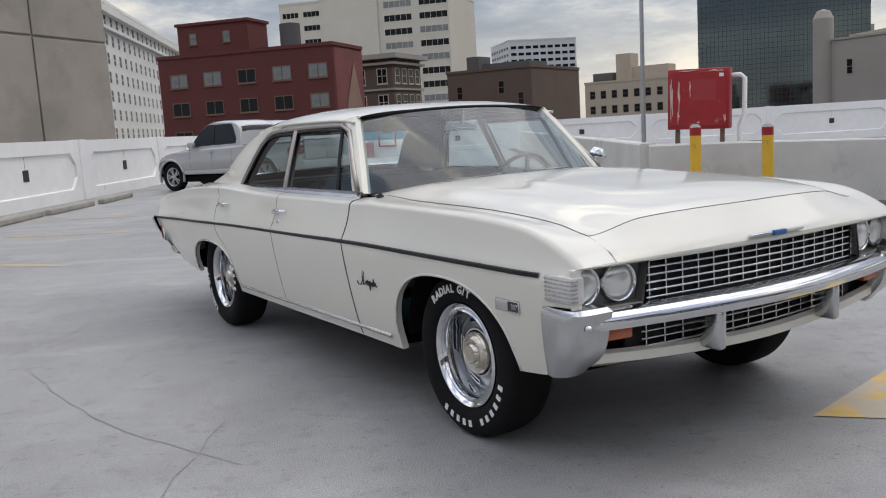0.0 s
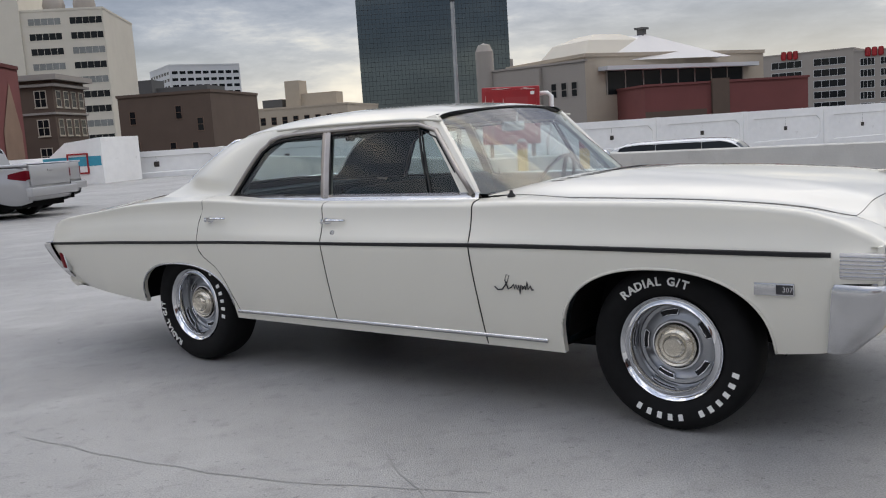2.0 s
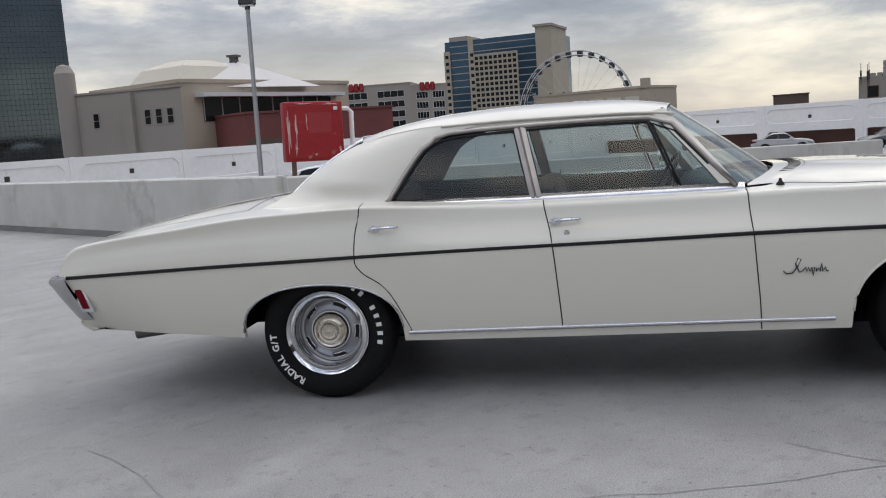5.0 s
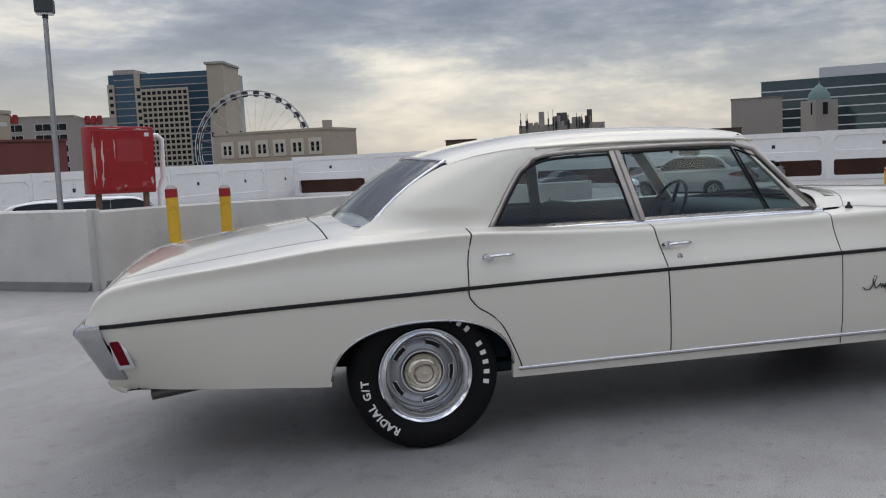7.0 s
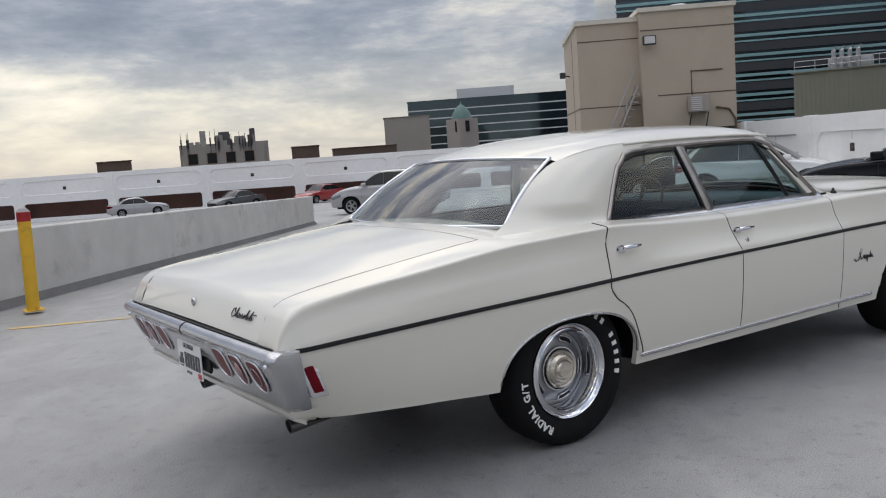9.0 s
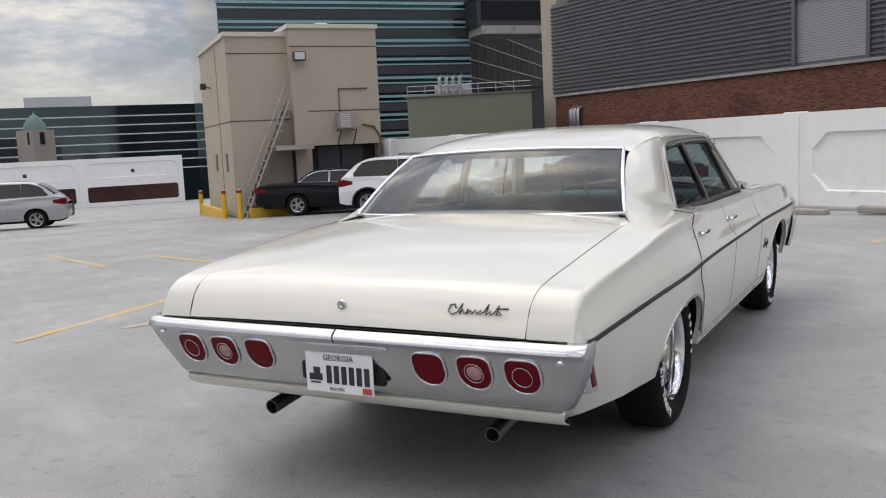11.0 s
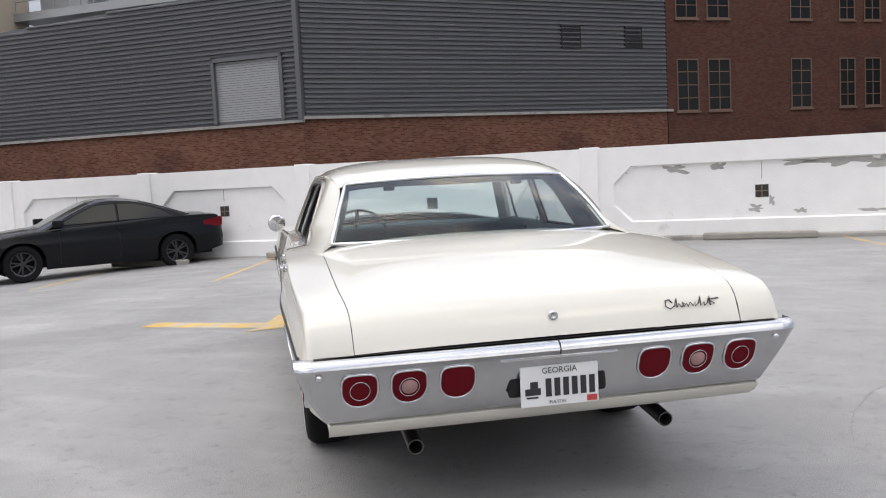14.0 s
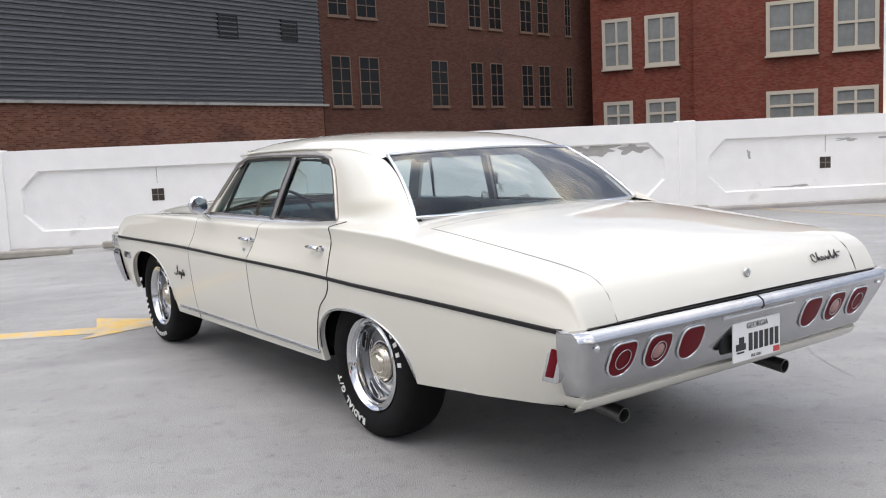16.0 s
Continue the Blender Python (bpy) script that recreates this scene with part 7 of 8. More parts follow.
for i in range(3):
    put("wall_pipe", mesh_from("wall_pipe", *tube([(1.6 + 0.28 * i, -0.25, 1.4), (1.6 + 0.28 * i, -0.25, 2.9), (1.75 + 0.28 * i, -0.05, 3.05)], 0.11, 8), M_STEEL, True), r)
put("louvred_column", mesh_from("louvred_column", *join(box(-1.6, -0.2, 0.4, 3, -6, 16), box(-0.2, 2.2, 1.4, 4, 8.6, 16)), M_TAN), r)
put("column_louvre", mesh_from("column_louvre", *join(*[box(0.2, 2.0, 1.3, 1.4, 8.9 + 0.22 * i, 9.03 + 0.22 * i) for i in range(28)]), M_SIDING), r)
put("roof_platform", mesh_from("roof_platform", *join(box(2.2, 12, 3, 8, 10.0, 10.4), *[tube([(2.4 + i * 0.8, 3, 10.4), (2.4 + i * 0.8, 3, 11.5)], 0.03, 5) for i in range(12)], tube([(2.4, 3, 11.5), (12, 3, 11.5)], 0.03, 5), tube([(2.4, 3, 10.95), (12, 3, 10.95)], 0.03, 5), bbox(3, 6, 4, 7, 10.4, 13, 0.1), bbox(7.2, 9, 4, 7, 10.4, 12.4, 0.1)), M_STEEL), r)
r, ln = building("metal_clad_wing", "dark grey corrugated metal wing above a mottled brick base", (31.08, -0.76), (35.4, -19.0), 20, 3.85, M_BRICK_LOW, -10, 0)
put("siding", mesh_from("siding", *corrugated(0.1, ln - 0.05, 3.98, 15, 15), M_SIDING), r)
put("upper_wall", mesh_from("upper_wall", *box(0.05, ln, 0.0, 18, 3.9, 15), M_SIDING), r)
put("ledge", mesh_from("ledge", *box(0, ln + 0.3, -0.13, 0, 3.85, 3.97), M_CONC), r)
for a_, b_, z0, z1 in ((12.59, 13.68, 6.9, 7.97), (16.22, 17.24, 6.95, 7.98)):
    lv = put("louvre", mesh_from("louvre", *join(box(a_, b_, -0.14, -0.05, z0, z0 + 0.07), box(a_, b_, -0.14, -0.05, z1 - 0.07, z1), box(a_, a_ + 0.07, -0.14, -0.05, z0, z1), box(b_ - 0.07, b_, -0.14, -0.05, z0, z1), box(a_, b_, -0.115, -0.10, z0, z1)), M_DARK), r, None, "dark louvred vent")
    for i in range(8):
        put("slat", mesh_from("slat", *box(a_ + 0.07, b_ - 0.07, -0.135, -0.115, z0 + 0.1 + i * 0.11, z0 + 0.15 + i * 0.11), M_DARK), lv)
# brown brick building with sash windows
r, ln = building("brown_brick_building", "dark brown brick building with metal sash windows", (35.4, -19.05), (38.35, -41.5), 18, 16, M_BRICK_BROWN, -10, 0)
for a_, b_ in ((0.54, 1.82), (2.38, 3.74), (7.52, 8.86), (10.72, 11.78), (12.42, 13.54), (15.26, 16.35), (16.9, 18.03), (19.66, 20.3)):
    for z in (3.85, 8.45, 13.0):
        put_window(window_mesh(b_ - a_, 2.6, M_BFRAME, M_WINDARK, 2, 4, 0.06, 0.04), r, pose(a_, -0.01, z))
# red brick building with pale framed windows
r, ln = building("red_brick_hotel", "red brick building with pale stone-framed sash windows", (37.0, -40.0), (22.0, -48.5), 14, 16, M_BRICK_RED, -10, 0)
for a_, b_, z0, z1 in ((0.76, 2.68, 6.1, 9.3), (3.53, 5.66, 6.1, 9.3), (10.87, 13.77, 6.1, 9.3), (14.6, 17.0, 6.1, 9.3), (0.76, 2.68, 2.2, 4.0), (3.53, 5.66, 2.2, 4.0), (10.87, 13.77, 2.2, 4.0), (14.6, 17.0, 2.2, 4.0), (0.76, 2.68, 10.8, 14), (3.53, 5.66, 10.8, 14), (10.87, 13.77, 10.8, 14)):
    put_window(window_mesh(b_ - a_, z1 - z0, M_WFRAME, M_WINPALE, 2, 2, 0.22, 0.10), r, pose(a_, -0.01, z0))
for z in (5.0, 9.9):
    put("brick_band", mesh_from("brick_band", *box(7.0, 17.2, -0.06, 0, z, z + 0.25), M_BRICK_RED), r)
put("brick_return", mesh_from("brick_return", *box(6.6, ln, -0.35, 0, -10, 16), M_BRICK_RED), r)
for o_ in list(r.children):
    if o_.name.startswith("window") and o_.matrix_basis.translation.x > 6.6:
        o_.matrix_basis = pose(0, -0.36, 0) @ o_.matrix_basis

# ---------- stair house on the deck ----------
SH = Matrix.Translation((16.6, 17.95, 0.06)) @ pose(0, 0, 0, 0, 0, -38.5) @ Matrix.Diagonal((0.83, 0.82, 0.86, 1))
zg = -0.85
house = put("stair_house", None, None, SH, "tan stucco stair house with outside steps and a dark garage opening", "building")
put("wall", mesh_from("wall", *box(0, 2.6, 0, 7.2, zg, 5.95), M_TAN), house)
for b_ in (box(2.4, 3.05, -0.55, 6.5, zg, 6.2), box(3.05, 6.0, -0.55, 6.5, 1.75, 6.2), box(5.9, 6.0, -0.55, 6.5, zg, 1.75)):
    put("wall", mesh_from("wall", *b_, M_TAN), house)
# near-black sheets paint the shade inside the garage and side openings
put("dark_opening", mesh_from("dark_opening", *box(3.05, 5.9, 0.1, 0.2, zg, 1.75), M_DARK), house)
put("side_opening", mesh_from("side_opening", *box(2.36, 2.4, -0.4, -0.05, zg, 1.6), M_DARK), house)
for x in (3.9, 4.9):
    put("door_leaf", mesh_from("door_leaf", *box(x - 0.45, x + 0.45, 0.04, 0.09, zg, 1.7), M_MULL), house)
put("coping", mesh_from("coping", *join(box(-0.08, 2.5, -0.08, 7.3, 5.95, 6.12), box(2.32, 6.08, -0.63, 6.6, 6.2, 6.36)), M_TANLT), house)
for q in (box(0, 2.42, -0.012, 0, 2.78, 2.82), box(3.0, 6.0, -0.562, -0.55, 3.05, 3.09), box(-0.012, 0, 0, 7.2, 2.78, 2.82), box(-0.012, 0, 2.6, 2.64, zg, 5.9), box(0, 2.42, -0.012, 0, 5.3, 5.34), box(2.4, 6.0, -0.562, -0.55, 5.5, 5.54)):
    put("score_line", mesh_from("score_line", *q, M_BRN), house)
put("canopy", mesh_from("canopy", *box(1.5, 2.9, -1.5, 0, 1.62, 1.80), M_GREYSTONE), house)
st = [box(0.25 + i * 0.125, 0.52 + i * 0.125, -0.9, -0.1, zg + 0.2 + i * 0.27, zg + 0.25 + i * 0.27) for i in range(15)]
stair = put("metal_stair", mesh_from("metal_stair", *join(tube([(0.2, -0.1, zg), (2.2, -0.1, zg + 4.35)], 0.05, 6), tube([(0.2, -0.9, zg), (2.2, -0.9, zg + 4.35)], 0.05, 6)), M_GREYSTONE), house)
for s_ in st:
    put("tread", mesh_from("tread", *s_, M_GREYSTONE), stair)
put("handrail", mesh_from("handrail", *join(tube([(0.2, -0.9, zg), (0.2, -0.9, zg + 0.95), (2.2, -0.9, zg + 5.2)], 0.022, 6), *[tube([(0.7 + 0.5 * i, -0.9, zg + 1.09 * (i + 1)), (0.7 + 0.5 * i, -0.9, zg + 0.95 + 1.09 * (i + 1))], 0.018, 5) for i in range(3)]), M_STEEL), stair)
fl = put("flood_lamp", mesh_from("flood_lamp", *join(bbox(2.45, 2.95, -0.95, -0.75, 4.95, 5.3, 0.04), tube([(2.7, -0.8, 5.1), (2.7, -0.55, 5.0)], 0.03, 6)), M_MULL), house, None, "wall flood lamp")
put("lamp_glass", mesh_from("lamp_glass", *box(2.5, 2.9, -0.96, -0.95, 5.0, 5.26), M_CLEARLENS), fl)
put("flood_lamp", mesh_from("flood_lamp", *join(bbox(-0.45, -0.2, 4.2, 4.5, 4.3, 4.55, 0.03), tube([(-0.25, 4.35, 4.42), (0.02, 4.35, 4.35)], 0.03, 6)), M_MULL), house)
ac = put("air_conditioner", mesh_from("air_conditioner", *bbox(4.1, 4.85, -1.15, -0.62, 2.35, 2.98, 0.03), M_GREYSTONE), house, None, "grey wall-hung air conditioner")
for i in range(7):
    put("fin", mesh_from("fin", *box(4.15, 4.55, -1.165, -1.15, 2.42 + i * 0.075, 2.45 + i * 0.075), M_SLAB), ac)
put("bracket", mesh_from("bracket", *join(*[tube([(x, -0.56, 1.75), (x, -1.1, 2.3), (x, -0.56, 2.3)], 0.025, 5) for x in (4.15, 4.8)]), M_MULL), ac)
put("conduit", mesh_from("conduit", *join(tube([(4.3, -0.58, 2.98), (4.3, -0.58, 3.9), (5.5, -0.58, 3.9)], 0.03, 6), tube([(5.2, -0.6, 2.5), (5.7, -0.6, 2.4), (5.95, -0.6, 2.0), (5.95, -0.6, zg)], 0.04, 6)), M_BRN), house)
put("roof_vent", mesh_from("roof_vent", *lathe([(0.0, 6.75), (0.3, 6.72), (0.42, 6.62), (0.42, 6.36)], 18, "z"), M_SLAB, True, 40), house, pose(4.4, 2.0, 0))
put("small_window", mesh_from("small_window", *box(-0.03, 0, 1.2, 1.6, 0.9, 1.6), M_BFRAME), house)
put("small_window", mesh_from("small_window", *box(-0.03, 0, 3.9, 4.3, 0.9, 1.6), M_BFRAME), house)
put("yellow_kerb", mesh_from("yellow_kerb", *join(bbox(0.3, 2.6, -1.15, -0.95, zg - 0.05, zg + 0.38, 0.03), bbox(-0.5, -0.3, 0.5, 6.5, zg - 0.2, zg + 0.3, 0.03)), M_POST), house)


def bollard(x, y, z, h=1.15, r_=0.068, tilt=0.0):
    b = put("bollard", mesh_from("bollard", *lathe([(r_, 0.0), (r_, h - 0.13)], 20, "z"), M_POST, True, 40), None, pose(x, y, z, tilt, tilt * 0.5, 0), "yellow steel bollard with a red top", "bollard", "bollards on the deck")
    put("red_top", mesh_from("red_top", *lathe([(r_ + 0.002, h - 0.13), (r_ + 0.002, h - 0.03)], 20, "z"), M_RED, True, 40), b)
    put("cap", mesh_from("cap", *lathe([(0, h + 0.012), (r_ * 0.6, h + 0.005), (r_ + 0.002, h - 0.03)], 20, "z"), M_CONC, True, 40), b)
    put("base_plate", mesh_from("base_plate", *bbox(-0.10, 0.10, -0.10, 0.10, 0, 0.012, 0.004), M_POST), b)
    return b


bollard(-3.10, 5.72, 0.0, 1.13, tilt=-1.5)
bollard(-2.55, 6.40, 0.0, 1.09, tilt=1.0)
for q in ((-0.1, -1.3), (-0.45, 0.2), (-0.45, 6.9)):
    w_ = SH @ Vector((q[0], q[1], 0))
    bollard(w_.x, w_.y, gz(w_.x * 0.5446 + w_.y * 0.8387), 0.95, 0.08)
M_FLAKE = mat("pale_flaked_paint", (0.55, 0.40, 0.37), 0.8, 0, 0.3, 12)
# red cabinet on legs behind the low wall, with a white pipe
cab = put("red_cabinet", mesh_from("red_cabinet", *bbox(0, 0.88, 0, 0.22, 0.0, 0.88, 0.02), M_RED, True, 40), None, pose(-4.06, 6.26, 1.07, 0, 1.5, 30) @ Matrix.Diagonal((0.92, 1, 0.91, 1)), "peeling red metal cabinet on legs behind the ramp wall", "cabinet")
for x in (0.10, 0.74):
    put("leg", mesh_from("leg", *box(x, x + 0.06, 0.06, 0.12, -1.0, 0), M_BFRAME), cab)
put("door_panel", mesh_from("door_panel", *bbox(0.05, 0.83, -0.014, 0.0, 0.05, 0.83, 0.006), M_RED), cab)
put("faded_label", mesh_from("faded_label", *box(0.36, 0.70, -0.017, -0.014, 0.42, 0.72), mat("dull_red_label", (0.33, 0.03, 0.035), 0.6)), cab)
put("corner_tag", mesh_from("corner_tag", *box(0.74, 0.80, -0.017, -0.014, 0.75, 0.80), M_PLATE), cab)
for k, (x, z, w, h) in enumerate([(0.06, 0.45, 0.05, 0.75), (0.17, 0.5, 0.035, 0.55), (0.16, 0.2, 0.04, 0.22), (0.33, 0.6, 0.02, 0.3), (0.70, 0.84, 0.25, 0.03), (0.82, 0.16, 0.04, 0.14), (0.45, 0.10, 0.05, 0.04), (0.30, 0.85, 0.3, 0.025)]):
    put("paint_flake", mesh_from("paint_flake", *moved(blotch(x, z, w, h, 60 + k, 26), pose(0, -0.071, 0)), M_FLAKE), cab)
put("pipe", mesh_from("pipe", *tube([(0.84, 0.16, 0.76), (1.0, 0.16, 0.77), (1.06, 0.16, 0.72), (1.06, 0.16, 0.2), (1.0, 0.16, 0.05), (1.0, 0.16, -1.0)], 0.035, 10), M_WHITE, True), cab, None, "white painted pipe")
pole = put("lamp_pole", mesh_from("lamp_pole", *tube([(0, 0, -1.2), (0, 0, 3.1)], [0.036, 0.028], 12), M_STEEL, True, 40), None, pose(-4.40, 6.14, 0.0, 0, 0.8, 0), "slim grey lamp pole with a box lamp head", "lamp pole")
put("lamp_head", mesh_from("lamp_head", *join(bbox(-0.10, 0.10, -0.08, 0.08, 3.14, 3.30, 0.02), bbox(-0.03, 0.03, -0.03, 0.03, 3.08, 3.14, 0.01)), M_MULL), pole)
put("lamp_lens", mesh_from("lamp_lens", *box(-0.085, 0.085, -0.065, 0.065, 3.125, 3.14), M_CLEARLENS), pole)
# block with a blue stripe at the end wall
m_, ln = frame_of((-37.2, 17.9), (-31.5, 20.2))
m_ = m_ @ Matrix.Diagonal((0.74, 1, 0.88, 1))
blk = put("striped_block", mesh_from("striped_block", *([(0, 0, 0), (5.2, 0, 0), (5.2, 0, 2.4), (2.6, 0, 2.2), (0, 0, 0.7), (0, 3, 0), (5.2, 3, 0), (5.2, 3, 2.4), (2.6, 3, 2.2), (0, 3, 0.7)], [(0, 1, 2, 3, 4), (1, 6, 7, 2), (2, 7, 8, 3), (3, 8, 9, 4), (4, 9, 5, 0)]), M_WHITE), None, m_, "white painted ramp block with a blue stripe", "block")
put("blue_stripe", mesh_from("blue_stripe", *box(0.9, 5.1, -0.01, 0, 0.95, 1.45), mat("blue_stripe_paint", (0.04, 0.30, 0.42), 0.6)), blk)
put("red_frame", mesh_from("red_frame", *join(box(2.7, 4.2, -0.06, 0, 0.55, 0.63), box(2.7, 4.2, -0.06, 0, 1.55, 1.63), box(2.7, 2.78, -0.06, 0, 0.63, 1.55), box(4.12, 4.2, -0.06, 0, 0.63, 1.55)), M_RED), blk)
put("red_box", mesh_from("red_box", *bbox(0, 0.9, 0, 0.9, 0, 0.85, 0.03), M_RED), None, m_ @ pose(1.9, -1.2, 0.0, 0, 0, 20), "red plastic box standing by the ramp block", "box")

# ---------- observation wheel ----------
M_WHEELST = mat("white_wheel_steel", (0.55, 0.55, 0.56), 0.5, 0, 0.05, 0.5)
fw = put("observation_wheel", None, None, Matrix.Translation((-0.6, 275.2, 5.2)) @ pose(0, 0, 0, 0, 0, -14), "white observation wheel with dark cabins", "ferris wheel")
R_ = 18.0
for y in (-1.1, 1.1):
    for rr in (R_, R_ - 1.3):
        put("rim", mesh_from("rim", *tube([(rr * math.cos(2 * math.pi * i / 60), y, rr * math.sin(2 * math.pi * i / 60)) for i in range(60)], 0.17, 5, True), M_WHEELST), fw)
cabin = mesh_from("cabin", *bbox(-0.85, 0.85, -0.9, 0.9, -0.95, 0.85, 0.4), M_MULL, True, 40)
spoke = mesh_from("spoke", *tube([(0, 0, 0), (R_ - 1.3, 0, 0)], 0.035, 4), M_WHEELST)
brace_ = mesh_from("brace", *tube([(R_ - 1.3, -1.1, 0), (R_, 1.1, 0)], 0.08, 4), M_WHEELST)
for i in range(30):
    a = 2 * math.pi * i / 30
    put("cabin", cabin, fw, pose((R_ - 0.9) * math.cos(a), 0, (R_ - 0.9) * math.sin(a)))
    put("spoke", spoke, fw, pose(0, 0, 0, 0, -math.degrees(a), 0))
    put("brace", brace_, fw, pose(0, 0, 0, 0, -math.degrees(a), 0))
for s in (-1, 1):
    for y in (-2.2, 2.2):
        put("leg", mesh_from("leg", *tube([(0, y * 0.4, 0), (s * 9, y * 2, -22)], 0.5, 8), M_WHEELST), fw)
put("hub", mesh_from("hub", *moved(lathe([(0, -1.6), (1.1, -1.6), (1.1, 1.6), (0, 1.6)], 16), Matrix()), M_WHEELST), fw)
for i, x in enumerate((-3.5, -1.0, 1.5)):
    fp = put("flag_pole", mesh_from("flag_pole", *tube([(0, 0, -20), (0, 0, 9)], 0.09, 5), M_WHEELST), None, Matrix.Translation((-7.0 + x * 1.6, 262.0, 2.0)), "thin flag pole with a small dark flag", "flag pole", "flag poles")
    put("flag", mesh_from("flag", *([(0.1, 0, 8.8), (1.0, 0.3, 8.3), (0.9, 0.2, 7.0), (0.1, 0, 7.4)], [(0, 1, 2, 3)]), (M_BLUEG, M_BRN, M_MULL)[i]), fp)

# ---------- other parked vehicles ----------
M_TINTGL = mat("tinted_car_glass", (0.010, 0.013, 0.014), 0.08, 0, 0.1, 2, spec=0.35)
M_CLEARL = mat("smoky_headlight_cover", (0.22, 0.23, 0.24), 0.15, 0.3, 0.3, 12, coat=0.6)
M_ALLOY = mat("alloy_wheel", (0.45, 0.46, 0.47), 0.3, 0.8, 0.08, 10)
M_DKALLOY = mat("dark_alloy_wheel", (0.06, 0.06, 0.065), 0.3, 0.8, 0.08, 10)


def road_wheel(parent, x, y, rad, width, side_, alloy):
    prof = [(rad * 0.66, 0.40 * width), (rad * 0.72, 0.5 * width), (rad * 0.93, 0.5 * width), (rad, 0.36 * width), (rad, -0.36 * width), (rad * 0.93, -0.5 * width), (rad * 0.66, -0.45 * width)]
    key = ("tyre", rad, width)
    if key not in WIN:
        WIN[key] = mesh_from("tyre", *lathe(prof, 32), M_RUBBER, True, 40)
    key2 = ("rim", rad, width, alloy.name)
    if key2 not in WIN:
        rr = rad * 0.66
        parts = [lathe([(rr, 0.42 * width), (rr * 0.9, 0.36 * width), (rr * 0.88, -0.1)], 32), lathe([(0, 0.36 * width), (rr * 0.2, 0.34 * width), (rr * 0.22, 0.2 * width)], 16)]
        spoke_ = ([(rr * 0.15, 0.34 * width, -rr * 0.055), (rr * 0.15, 0.34 * width, rr * 0.055), (rr * 0.92, 0.38 * width, rr * 0.075), (rr * 0.92, 0.38 * width, -rr * 0.075), (rr * 0.15, 0.24 * width, -rr * 0.055), (rr * 0.15, 0.24 * width, rr * 0.055), (rr * 0.92, 0.28 * width, rr * 0.075), (rr * 0.92, 0.28 * width, -rr * 0.075)], [(0, 1, 2, 3), (0, 3, 7, 4), (1, 5, 6, 2), (4, 7, 6, 5)])
        WIN[key2 + ("s",)] = mesh_from("spoke", *spoke_, alloy)
        WIN[key2 + ("h",)] = mesh_from("hub", *parts[1], alloy, True, 40)
        parts = parts[:1]
        V, Fc = join(*parts)
        WIN[key2] = mesh_from("rim", V, Fc, alloy, True, 30)
        WIN[key2 + ("b",)] = mesh_from("rim_back", *lathe([(rr * 0.9, -0.02), (0, -0.02)], 24), M_BLACK)
    m = pose(x, y, rad, 0, 0, 0 if side_ > 0 else 180)
    w = put("wheel", WIN[key2], parent, m)
    put("tyre", WIN[key], w)
    put("rim_back", WIN[key2 + ("b",)], w)
    put("hub", WIN[key2 + ("h",)], w)
    for k in range(5):
        for d in (-11, 11):
            put("spoke", WIN[key2 + ("s",)], w, pose(0, 0, 0, 0, 72 * k + d, 0))


